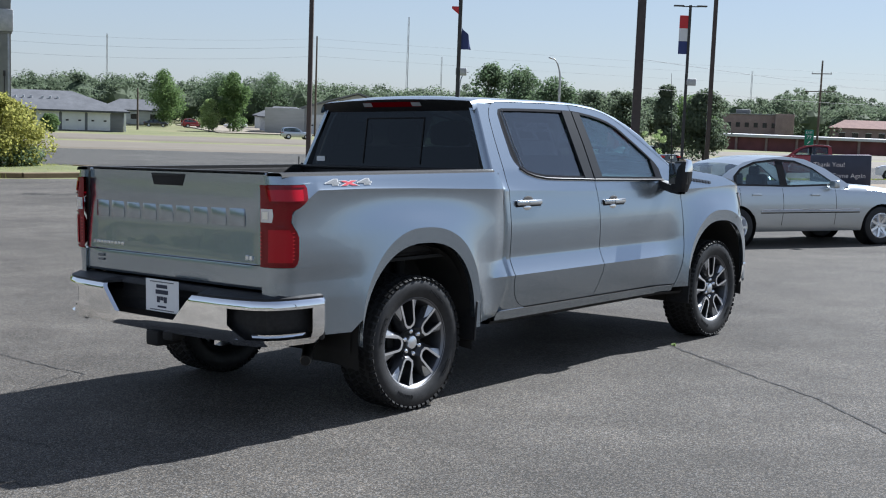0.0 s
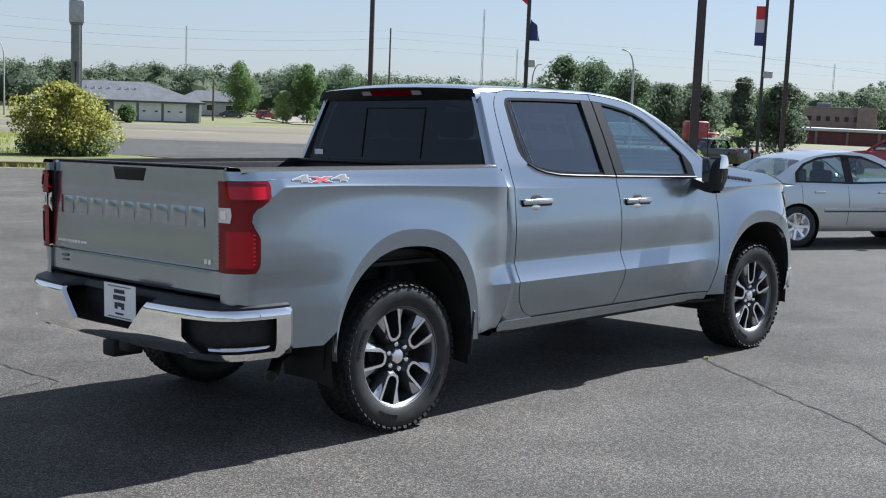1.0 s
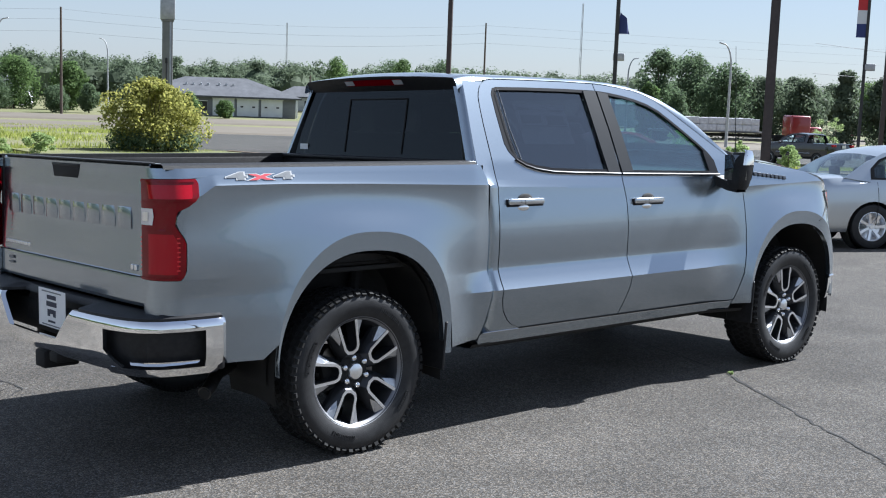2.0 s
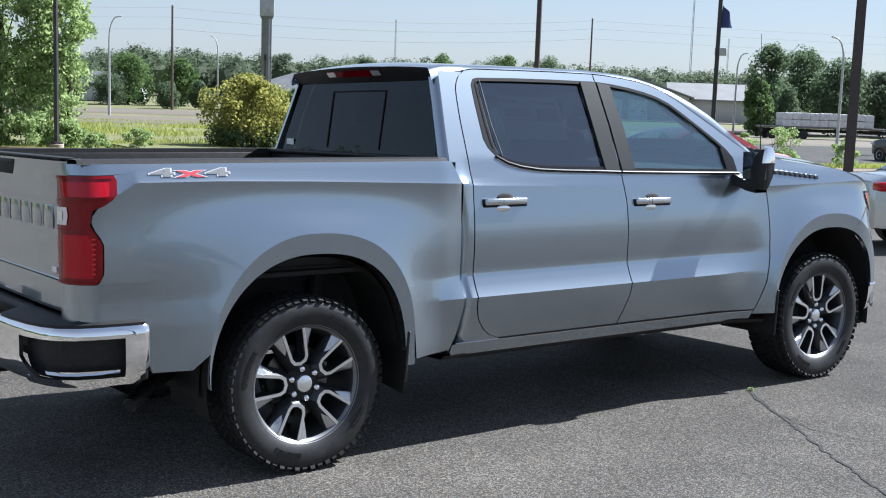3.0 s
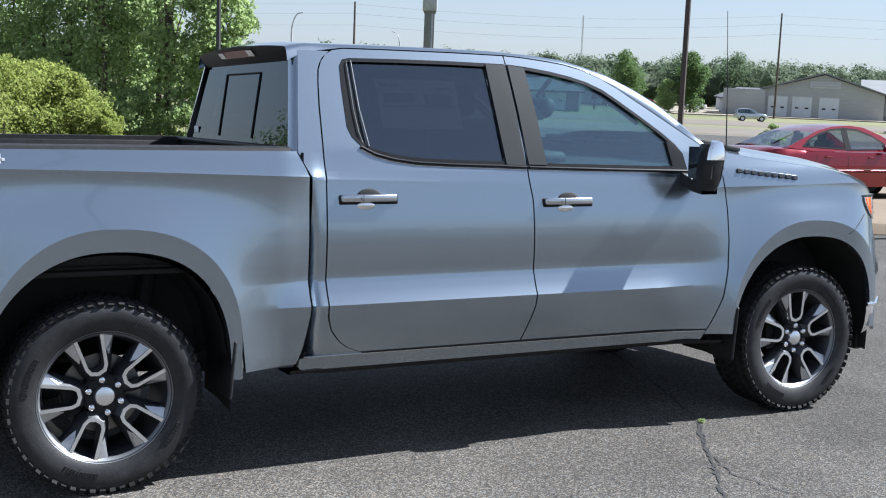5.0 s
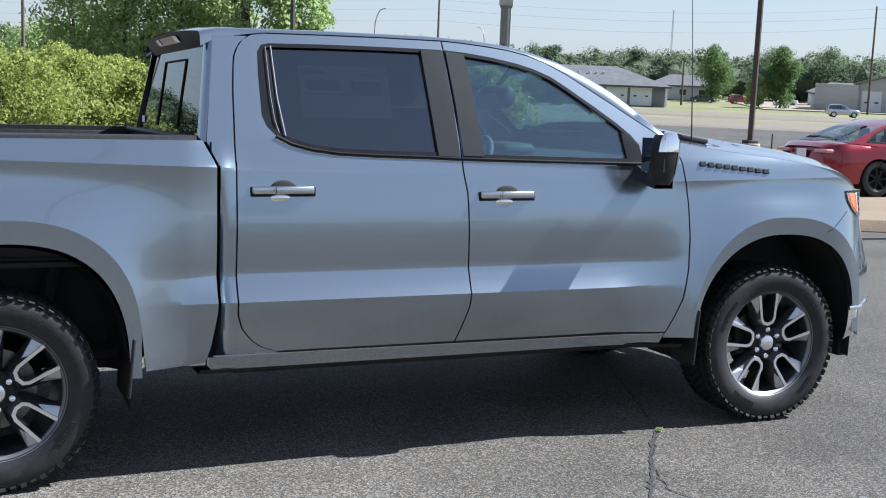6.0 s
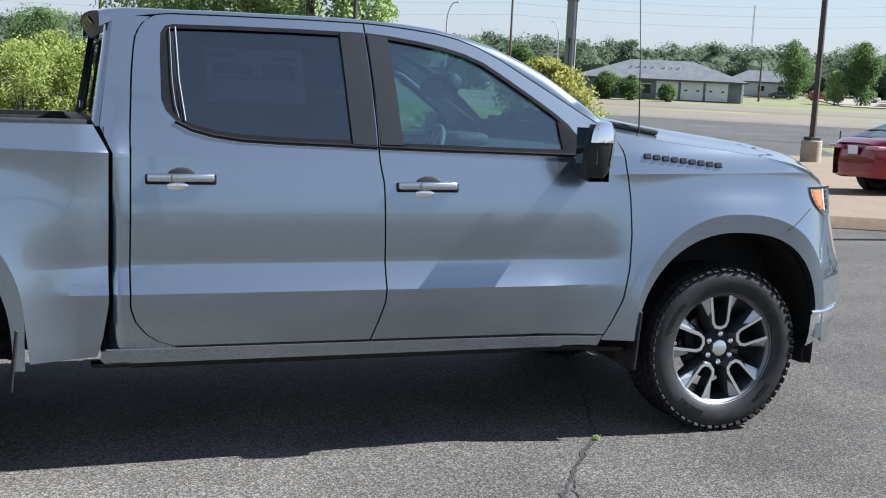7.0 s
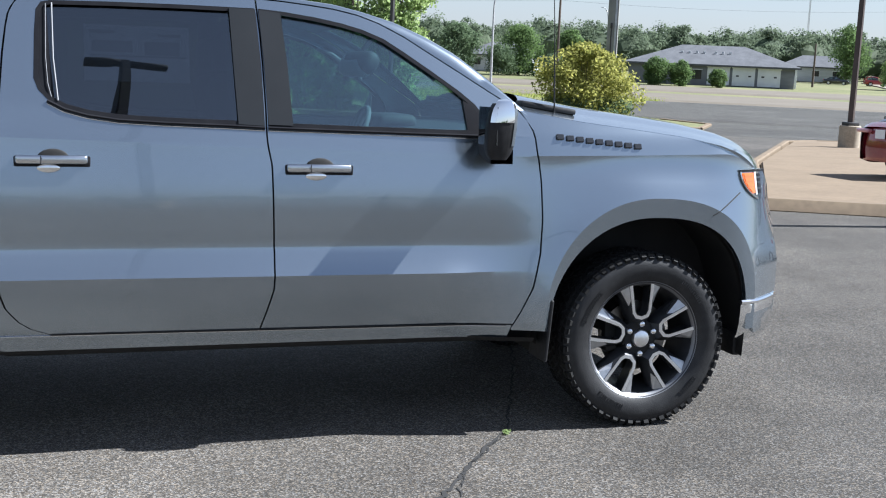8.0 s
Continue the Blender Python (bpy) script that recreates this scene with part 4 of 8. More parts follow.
# windscreen and hood
ws_rows = []
for i in range(15):
    t = i / 14
    row = []
    for j in range(21):
        k = -1 + 2 * j / 20
        xs = 2.345 + (3.165 - 2.345) * t
        ys = (rail_y(xs) - 0.01) * k
        bow = (1 - k * k)
        x = xs + bow * (0.07 + 0.17 * t)
        z = RAIL_Z(xs) + bow * (0.026 * (1 - t) - 0.02 * t) - 0.006
        row.append((x, ys, z))
    ws_rows.append(row)
part("windscreen", face_to(loft(ws_rows), (0.5, 0, 1)), CLEAR_GLASS, truck, "clear raked windscreen")
HOOD_E = curve_of([(3.12, 1.442), (3.20, 1.428), (3.43, 1.392), (3.70, 1.362), (3.92, 1.335), (4.10, 1.300), (4.20, 1.268), (4.30, 1.215), (4.36, 1.165)])
rows = []
for i in range(31):
    x0 = 3.135 + (4.345 - 3.135) * i / 30
    row = []
    for j in range(33):
        k = -1 + 2 * j / 32
        e = half_width(x0, HOOD_E(x0)) - 0.004
        y = k * e
        x = x0 + (1 - k * k) * (0.16 * (1 - i / 30) + 0.30 * (i / 30))
        bulge = 0.055 * (1 - abs(k) ** 3) + 0.018 * (ease(0.80, 0.62, abs(k)) if abs(k) < 0.8 else 0)
        z = HOOD_E(x0) + bulge * (1 - 0.35 * i / 30) + 0.002
        row.append((x, y, z))
    # the edges fold down inside the fenders
    ends = [(row[j][0], row[j][1] * 0.985, row[j][2] - 0.035) for j in (0, -1)]
    rows.append([ends[0]] + row + [ends[1]])
rows.append([(x - 0.02, y, z - 0.045) for x, y, z in rows[-1]])
part("hood", loft(rows), PAINT, truck, smooth=30)
part("wiper_cowl", loft([[(3.150 + (1 - k * k) * (0.19 + d), k * 0.84, 1.438 + 0.016 * (1 - k * k) + 0.012 * h) for k in spread(-1, 1, 17)] for d, h in ((0.0, 0), (0.05, 1.0), (0.11, 0.8))]), BLACK_PLASTIC, truck, "black wiper cowl")
for side in (-1, 1):
    cowl = rounded_box((3.31, side * 0.745, 1.452), (0.27, 0.09, 0.026), 0.009, 2, Matrix.Rotation(radians(8), 4, "Y"))
    part("cowl_end", cowl, BLACK_PLASTIC, truck, "black end of the wiper cowl")
part("aerial", rod([(3.333, -0.80, 1.40), (3.318, -0.80, 1.80), (3.296, -0.80, 2.17)], [0.004, 0.0022, 0.0016], 6), BLACK_PLASTIC, truck, "thin black mast aerial")
# nose: grille, bumper and lamps
rows = []
for z in spread(0.56, 1.15, 8):
    rows.append([(4.33 + 0.30 * math.sqrt(max(0, 1 - (y / 0.80) ** 2)) - 0.10 * max(0, z - 1.0), y, z) for y in spread(-0.74, 0.74, 21)])
part("grille", loft(rows), BLACK_PLASTIC, truck, "black radiator grille")
for z in (0.72, 0.84, 0.96, 1.08):
    part("grille_bar", rod([(4.335 + 0.30 * math.sqrt(max(0, 1 - (y / 0.80) ** 2)) - 0.10 * max(0, z - 1.0), y, z) for y in spread(-0.68, 0.68, 15)], 0.016, 6), CHROME, truck, "bright grille bar")

def nose_plan(grow, z=0.60):
    """The bumper's line in plan, from one wheel opening round the nose to the other."""
    half = [(x, half_width(x, z) + grow) for x in spread(4.225, 4.50, 10)]
    x1, y1 = half[-1]
    half += [(x1 + (0.10 + grow) * math.sqrt(1 - (y / y1) ** 2), y) for y in spread(y1 * 0.97, 0.0, 12)]
    return [(x, -y) for x, y in half] + [(x, y) for x, y in reversed(half[:-1])]


rows = [[(x, y, z) for x, y in nose_plan(g)] for z, g in ((0.584, -0.03), (0.584, -0.006), (0.570, 0.002), (0.53, 0.001), (0.47, -0.006), (0.42, -0.020), (0.385, -0.042), (0.380, -0.06))]
part("front_bumper", loft(rows), CHROME, truck, "chrome lower front bumper", smooth=30)
part("bumper_trim", rod([(x, y, 0.574) for x, y in nose_plan(0.000)], 0.012, 8), CHROME, truck, "chrome strip along the bumper")
for side in (-1, 1):
    lamp_left = curve_of([(1.050, 4.345), (1.065, 4.305), (1.085, 4.268), (1.11, 4.238), (1.14, 4.218), (1.17, 4.207), (1.202, 4.204)])
    lamp_right = lambda z: 4.475 - max(0.0, z - 1.11) * 1.0
    amber_right = lambda z: 4.298 + (1.19 - z) * 0.16
    lamp_at = lambda grow: (lambda s, z, sd: skin(min(s, 4.52), z, sd) + Vector((0.004, sd * grow, 0)))
    zs = spread(1.050, 1.202, 10)
    lamp = part("headlamp", panel(lamp_left, lamp_right, zs, side, columns=10, at=lamp_at(0.005), flange=0.03), LAMP_CHROME, truck, "clear headlamp with amber reflector", smooth=30)
    part("side_reflector", panel(lambda z: lamp_left(z) + 0.010, amber_right, spread(1.080, 1.186, 7), side, columns=5, at=lamp_at(0.009), flange=0.006), AMBER, lamp, "amber side reflector")
    for z0, z1 in ((1.086, 1.106), (1.112, 1.134), (1.140, 1.160), (1.166, 1.180)):
        part("reflector_rib", panel(lambda z: lamp_left(z) + 0.020, lambda z: amber_right(z) - 0.012, (z0, z1), side, columns=4, at=lamp_at(0.0115), flange=0.004), AMBER, lamp)
    part("clear_edge", panel(lambda z: amber_right(z) + 0.003, lambda z: amber_right(z) + 0.020, spread(1.072, 1.190, 7), side, columns=3, at=lamp_at(0.010), flange=0.006), LENS_CLEAR, lamp, "bright clear edge of the lens")
    for z0, z1 in ((1.078, 1.098), (1.108, 1.128), (1.138, 1.156), (1.166, 1.180)):
        part("projector_lens", panel(lambda z: amber_right(z) + 0.028, lambda z: amber_right(z) + 0.056, (z0, z1), side, columns=4, at=lamp_at(0.011), flange=0.006), GLOSS_BLACK, lamp, "dark projector lens")
    part("lamp_brow", panel(lambda z: 4.204, lambda z: 4.40, (1.191, 1.197, 1.203), side, columns=10, at=lamp_at(0.0105), flange=0.008), GLOSS_BLACK, lamp, "black brow over the lamp")
    part("lamp_seal", rod([lamp_at(0.007)(lamp_left(z) + 0.002, z, side) for z in spread(1.052, 1.195, 12)], 0.0035, 6), CHROME, lamp, "bright edge round the lens")
    part("air_dam", rounded_box((4.27, side * 0.86, 0.36), (0.05, 0.14, 0.12), 0.01), BLACK_PLASTIC, truck)

# wheels: axis along y, outer face towards -y
def u_outline(r0, r1, w0, w1, n=7):
    """A U that opens outwards: half outline from its outer end down and round."""
    pts = [(-w1, r1)]
    for k in range(n + 1):
        a = math.pi + math.pi * k / n
        pts.append((w0 * math.cos(a), r0 + w0 * 0.75 + w0 * 0.75 * math.sin(a)))
    pts.append((w1, r1))
    return pts


def turned(poly, a):
    """Outline in (across, out) turned to the angle a in x and z."""
    return [(x * math.cos(a) + r * math.sin(a), r * math.cos(a) - x * math.sin(a)) for x, r in poly]


def build_wheel(name, m):
    wheel = new(name)
    wheel.parent = truck
    wheel.matrix_local = m
    tagged(wheel, "")
    prof = [(0.262, -0.098), (0.272, -0.116), (0.280, -0.122), (0.300, -0.131), (0.325, -0.137), (0.350, -0.137), (0.368, -0.133), (0.384, -0.124), (0.397, -0.112), (0.4005, -0.05), (0.4005, 0.05), (0.397, 0.112),
            (0.384, 0.124), (0.350, 0.137), (0.300, 0.131), (0.272, 0.116), (0.262, 0.098)]
    tyre = part("tyre", lathe(prof, 96, capped=False), RUBBER, wheel, "black all-terrain tyre", smooth=40)
    # tread: staggered shoulder lugs and two rows of middle blocks
    bm = bmesh.new()
    for k in range(60):
        a = 2 * math.pi * k / 60
        turn = Matrix.Rotation(-a, 4, "Y")
        long = 0.030 if k % 2 else 0.040
        for sgn in (-1, 1):
            box(bm, turn @ Vector((0.3945, sgn * (0.118 - long / 2 + 0.008), 0)), (0.015, long, 0.029), turn @ Matrix.Rotation(sgn * 0.14, 4, "X"))
            box(bm, turn @ Vector((0.381, sgn * (0.126 + (0.002 if k % 2 else 0.0)), 0)), (0.028 if k % 2 else 0.018, 0.012, 0.023), turn @ Matrix.Rotation(sgn * 0.55, 4, "Z"))
            box(bm, turn @ Matrix.Rotation(-0.07, 4, "Y") @ Vector((0.3965, sgn * 0.045, 0)), (0.014, 0.044, 0.026), turn @ Matrix.Rotation(sgn * 0.5, 4, "X"))
        box(bm, turn @ Vector((0.3965, 0.0, 0)), (0.014, 0.030, 0.024), turn @ Matrix.Rotation(0.4, 4, "X"))
    part("tread", bm, TREAD, tyre, "chunky tread blocks", smooth=0, kind="stuff")
    # raised marks on the wall, unreadable
    bm = bmesh.new()
    for start, count in ((0.5, 8), (2.3, 9), (3.9, 8), (5.3, 6)):
        for k in range(count):
            a = start + 0.058 * k
            turn = Matrix.Rotation(-a, 4, "Y")
            for dz in (-0.0055, 0.0055) if k % 3 else (0.0,):
                box(bm, turn @ Vector((0.322, -0.1375, dz)), (0.022, 0.0035, 0.004), turn)
            box(bm, turn @ Vector((0.330 if k % 2 else 0.314, -0.1375, 0)), (0.004, 0.0035, 0.012), turn)
    part("wall_lettering", bm, RUBBER, tyre, smooth=0, kind="stuff")
    rim = part("rim", lathe([(0.262, -0.110), (0.270, -0.118), (0.275, -0.1185), (0.276, -0.113), (0.268, -0.104), (0.258, -0.100), (0.250, -0.085), (0.236, -0.02), (0.225, 0.08), (0.262, 0.11)], 72, capped=False), WHEEL_GREY, wheel, "dark rim barrel", smooth=35)
    part("rim_edge", lathe([(0.256, -0.1005), (0.262, -0.1115), (0.2745, -0.1200), (0.2755, -0.1185), (0.264, -0.107), (0.259, -0.098)], 72, capped=False), RIM_LIP, rim, "satin rim edge", smooth=35)
    part("brake_disc", lathe([(0.165, -0.01), (0.165, 0.01), (0.05, 0.012), (0.05, -0.012)], 48), STEEL, wheel, "brake disc behind the spokes")
    caliper = rounded_box((-0.13, 0.0, 0.02), (0.06, 0.09, 0.15), 0.012)
    part("caliper", caliper, UNDER, wheel, "dark brake caliper")
    # spokes: dark star below, bright U edges above
    for k in range(5):
        a = 2 * math.pi / 5 * k
        bm = bmesh.new()
        inner = u_outline(0.108, 0.262, 0.033, 0.047, 4)
        outer = u_outline(0.092, 0.262, 0.046, 0.062, 4)
        wide = u_outline(0.060, 0.262, 0.064, 0.112, 4)
        # sloping dark flanks
        pi, po = turned(outer, a), turned(wide, a)
        loft([[(xi, -0.098 - 0.010 * (math.hypot(xi, zi) / 0.26), zi), (xo, -0.060, zo), (xo, -0.030, zo)] for (xi, zi), (xo, zo) in zip(pi, po)], bm=bm)
        pin = turned(inner, a)
        loft([[(xi, -0.096, zi), (xi, -0.030, zi)] for xi, zi in pin], bm=bm)
        spoke = part("spoke", bm, WHEEL_GREY, wheel, "dark painted spoke", smooth=35)
        bm = bmesh.new()
        rows = []
        for (xi, zi), (xo, zo) in zip(pin, pi):
            ri, ro = math.hypot(xi, zi) / 0.26, math.hypot(xo, zo) / 0.26
            rows.append([(xi, -0.095 - 0.010 * ri, zi), (xi, -0.0995 - 0.012 * ri, zi), (xo, -0.0995 - 0.012 * ro, zo), (xo, -0.093 - 0.010 * ro, zo)])
        loft(rows, bm=bm)
        part("spoke_edge", bm, BRIGHT, spoke, "machined bright U-shaped edge", smooth=35)
        # sloping facets on both flanks, towards the rim
        for sgn in (-1, 1):
            facet = turned([(sgn * 0.0635, 0.261), (sgn * 0.054, 0.185), (sgn * 0.060, 0.160), (sgn * 0.080, 0.195), (sgn * 0.113, 0.256)], a)
            bm = bmesh.new()
            f = [bm.verts.new((x, y, z)) for (x, z), y in zip(facet, (-0.1085, -0.103, -0.094, -0.088, -0.094))]
            g = [bm.verts.new((v.co.x, v.co.y + 0.03, v.co.z)) for v in f]
            bm.faces.new(f)
            for i in range(5):
                bm.faces.new((f[i], f[(i + 1) % 5], g[(i + 1) % 5], g[i]))
            bmesh.ops.recalc_face_normals(bm, faces=bm.faces)
            part("spoke_facet", bm, WHEEL_SILVER, spoke, "satin grey sloping facet", smooth=0)
    part("hub", lathe([(0.0, -0.075), (0.074, -0.075), (0.086, -0.066), (0.092, -0.03), (0.092, 0.0)], 36), UNDER, wheel, "dark hub")
    part("centre_cap", lathe([(0.0, -0.102), (0.026, -0.101), (0.038, -0.096), (0.042, -0.087), (0.042, -0.07)], 32), BRIGHT, wheel, "silver centre cap", smooth=40)
    for k in range(6):
        a = math.pi / 3 * k + 0.10
        x, z = 0.070 * math.sin(a), 0.070 * math.cos(a)
        bm = lathe([(0.0, -0.103), (0.010, -0.101), (0.0155, -0.093), (0.0165, -0.07)], 12)
        bmesh.ops.translate(bm, verts=bm.verts, vec=(x, 0, z))
        part("wheel_nut", bm, CHROME, wheel, "chrome wheel nut", smooth=50)
    return wheel


first = build_wheel("wheel", pose(AXLE_R, -0.868, AXLE_Z, 0, -15, 0))
tagged(first, "tyre on a dark wheel with bright machined spokes")
copy_thing(first, pose(AXLE_F, -0.868, AXLE_Z, 0, -4, 0))
copy_thing(first, pose(AXLE_R, 0.868, AXLE_Z, 0, 11, 180))
copy_thing(first, pose(AXLE_F, 0.868, AXLE_Z, 0, 37, 180))

# tailgate: profile of its outer face, depth by height
GATE = [(0.800, -0.002), (0.815, 0.004), (0.900, 0.004), (0.925, 0.003), (0.932, 0.001), (0.937, -0.004), (1.00, -0.005), (1.10, -0.008), (1.17, -0.006), (1.235, 0.003), (1.262, 0.008), (1.30, 0.010), (1.36, 0.012), (1.395, 0.014), (1.418, 0.016), (1.428, 0.008), (1.430, -0.04)]


# the gate leans a little forward
GATE_LEAN = 0.07


def gate_depth(d, y, z):
    """The pressed middle rises to a flush border at both ends."""
    flush = 0.004 if z < 1.30 else d
    return flush + (d - flush) * (1 - ease(0.735, 0.79, abs(y))) if 0.93 < z else d


gate = part("tailgate", loft([[(-1.054 + GATE_LEAN * max(0.0, z - 0.94) - gate_depth(d, y, z) + 0.012 * (abs(y) / 0.82) ** 6, y, z) for y in spread(-0.822, 0.822, 61)] for z, d in GATE]), PAINT, truck, smooth=18)
thick = loft([[(-1.005, y, z) for y in spread(-0.80, 0.80, 3)] for z in (0.80, 1.425)])
part("gate_liner", thick, BLACK_PLASTIC, gate, "black inner liner of the tailgate")
part("gate_spoiler", rounded_box((-1.018, 0, 1.4315), (0.065, 1.60, 0.007), 0.003), BLACK_PLASTIC, gate, "black top moulding")
recess = rounded_box((-1.031, 0.012, 1.374), (0.016, 0.325, 0.072), 0.007, 3)
for v in recess.verts:
    if v.co.z < 1.37:
        v.co.y = 0.012 + (v.co.y - 0.012) * 0.86
part("gate_handle", recess, UNDER, gate, "dark handle recess")
part("gate_bezel", rounded_box((-1.036, 0.012, 1.400), (0.012, 0.30, 0.012), 0.004, 2), BLACK_PLASTIC, gate, "black pull lip")
part("gate_seam", rod([(-1.0545, y, 0.931) for y in spread(-0.80, 0.80, 5)], 0.003, 5), UNDER, gate, "thin dark line across the gate")
# pressed brand lettering as plain raised blocks
for k in range(9):
    y0 = 0.735 - k * 0.1585
    block = rounded_box((-1.0302, y0 - 0.062, 1.182), (0.012, 0.128, 0.100), 0.004, 2, Matrix.Rotation(0.01, 4, "Y"))
    part("raised_block", block, PAINT, gate)
for k in range(9):
    part("badge_bar", rounded_box((-1.0445, 0.745 - k * 0.036, 0.975), (0.010, 0.026, 0.017), 0.003, 1), BRIGHT, gate)
for y0 in (-0.690, -0.722):
    part("badge_bar", rounded_box((-1.0450, y0, 0.966), (0.010, 0.022, 0.026), 0.003, 1), BRIGHT, gate)
for z0, hgt in ((0.895, 0.016), (0.868, 0.012)):
    part("dealer_sticker", rounded_box((-1.061, 0.660, z0), (0.003, 0.060, hgt), 0.001, 1), DECAL_GREY, gate, "small grey dealer sticker")

# rear bumper, in plan from the middle to the corner
BUMP_Y = (0.0, 0.3, 0.6, 0.75, 0.85, 0.92, 0.970, 0.998, 1.010, 1.012)
BUMP_X = (-1.235, -1.230, -1.210, -1.190, -1.160, -1.122, -1.055, -0.955, -0.845, -0.775)
BUMP_S = [0.0]
for i in range(1, len(BUMP_Y)):
    BUMP_S.append(BUMP_S[-1] + math.hypot(BUMP_Y[i] - BUMP_Y[i - 1], BUMP_X[i] - BUMP_X[i - 1]))
S_MAX = BUMP_S[-1]


def bumper_at(s, z, side, inset=0.0):
    y, x = float(np.interp(s, BUMP_S, BUMP_Y)), float(np.interp(s, BUMP_S, BUMP_X))
    e = 0.02
    y2, x2 = float(np.interp(min(s + e, S_MAX), BUMP_S, BUMP_Y)), float(np.interp(min(s + e, S_MAX), BUMP_S, BUMP_X))
    y1, x1 = float(np.interp(max(s - e, 0), BUMP_S, BUMP_Y)), float(np.interp(max(s - e, 0), BUMP_S, BUMP_X))
    n = Vector((-(y2 - y1), (x2 - x1))).normalized()
    roll_off = 0.014 * max(0.0, (z - 0.722) / 0.03) ** 2 + 0.035 * max(0.0, (0.60 - z) / 0.09) ** 2 + inset
    return Vector((x - n.x * roll_off, side * (y - n.y * roll_off), z))


def bumper_piece(s0, s1, zs, side, bm, columns=14, inset=0.0):
    rows = []
    for z in zs:
        a = s0(z) if callable(s0) else s0
        b = s1(z) if callable(s1) else s1
        rows.append([bumper_at(a + (b - a) * c, z, side, inset) for c in spread(0, 1, columns)])
    loft(rows, bm=bm)


bumper = part("rear_bumper", rounded_box((-1.02, 0, 0.63), (0.10, 1.50, 0.16), 0.02), UNDER, truck, "chrome rear bumper with black step pads")
slope = lambda z: float(np.interp(z, [0.60, 0.745], [0.272, 0.415]))
for side in (-1, 1):
    bm = bmesh.new()
    bumper_piece(0.0, 0.31, (0.520, 0.535, 0.56, 0.585, 0.603), side, bm, 6)
    bumper_piece(slope, 0.70, (0.603, 0.64, 0.68, 0.705), side, bm, 8)
    bumper_piece(0.31, 0.70, (0.520, 0.535, 0.56, 0.585, 0.603), side, bm, 8)
    bumper_piece(slope, S_MAX, (0.705, 0.715, 0.730, 0.740, 0.748, 0.752), side, bm, 30)
    bumper_piece(0.70, lambda z: S_MAX - 0.02 * max(0, (0.54 - z) / 0.03), (0.505, 0.515, 0.53, 0.542), side, bm, 24)
    bumper_piece(S_MAX - 0.085, lambda z: S_MAX, spread(0.542, 0.705, 6), side, bm, 6)
    bumper_piece(0.70, lambda z: 0.70 + 0.11 * max(0, (0.615 - z) / 0.073), (0.542, 0.57, 0.595, 0.615), side, bm, 4)
    bmesh.ops.remove_doubles(bm, verts=bm.verts, dist=1e-4)
    thicken(bm, None, lambda co, sd=side: Vector((0.02, -sd * 0.012, 0)))
    bmesh.ops.recalc_face_normals(bm, faces=bm.faces)
    part("chrome_wing", bm, CHROME, bumper, "polished chrome bumper corner", smooth=30)
    bm = bmesh.new()
    bumper_piece(0.66, S_MAX - 0.06, (0.53, 0.60, 0.66, 0.715), side, bm, 20, 0.055)
    part("step_pocket", bm, BLACK_PLASTIC, bumper, "black corner step pocket")
    bm = bmesh.new()
    bumper_piece(0.84, S_MAX - 0.10, (0.552, 0.562, 0.570), side, bm, 16, 0.030)
    part("step_edge", bm, CHROME, bumper, "bright edge in the step pocket")
    bm = bmesh.new()
    rows = []
    for s in spread(0.0, S_MAX + 0.0, 30):
        back = 0.115 * (1 - ease(0.40, 0.46, s))
        p = bumper_at(s, 0.752, side, back)
        q = bumper_at(s, 0.752, side, max(0.10 if s < 1.0 else 0.045, back + 0.02))
        rows.append([(p.x, p.y, 0.750), (p.x + 0.004, p.y, 0.764), (q.x, q.y, 0.782), (q.x + 0.05, q.y, 0.784)])
    part("step_pad", loft(rows), BLACK_PLASTIC, bumper, "black step pad along the top", smooth=40)
    bm = bmesh.new()
    bumper_piece(S_MAX - 0.01, S_MAX + 0.0, (0.51, 0.60, 0.70, 0.76), side, bm, 3, 0.012)
    part("bumper_end", rounded_box((-0.775, side * 0.975, 0.630), (0.035, 0.05, 0.225), 0.012), BLACK_PLASTIC, bumper, "black end filler")
    bm.free()
part("plate_recess", loft([[(-1.078 + 0.02 * ((z - 0.60) / 0.15), y, z) for y in (-0.43, 0, 0.43)] for z in (0.60, 0.68, 0.765)]), BLACK_PLASTIC, bumper, "black number plate recess")
plate = part("dealer_plate", rounded_box((-1.165, -0.092, 0.715), (0.004, 0.305, 0.185), 0.0015, 1), WHITE_PAINT, bumper, "white dealer plate with dark print")
for dy, dz, w, h in ((0, 0.045, 0.10, 0.020), (0, 0.018, 0.115, 0.024), (-0.032, -0.018, 0.028, 0.034), (0.032, -0.018, 0.028, 0.034), (0, -0.012, 0.030, 0.022), (0, -0.052, 0.08, 0.010)):
    part("print_bar", rounded_box((-1.1680, -0.092 + dy, 0.715 + 1.2 * dz), (0.002, w, h), 0.0005, 1), INK, plate)
for dz in (0.066, -0.068):
    part("print_bar", rounded_box((-1.1680, -0.092, 0.715 + 1.2 * dz), (0.002, 0.22, 0.006), 0.0005, 1), DECAL_GREY, plate)
part("tow_hitch", rounded_box((-1.13, -0.06, 0.475), (0.18, 0.11, 0.085), 0.012), UNDER, truck, "black tow hitch receiver")
part("tow_socket", rounded_box((-1.16, -0.19, 0.500), (0.10, 0.09, 0.05), 0.012), UNDER, truck, "black trailer socket")
part("exhaust_tip", rod([(-0.45, -0.62, 0.47), (-0.66, -0.76, 0.445), (-0.76, -0.855, 0.405), (-0.80, -0.885, 0.392)], 0.031, 16), STEEL, truck, "dull steel exhaust tip")
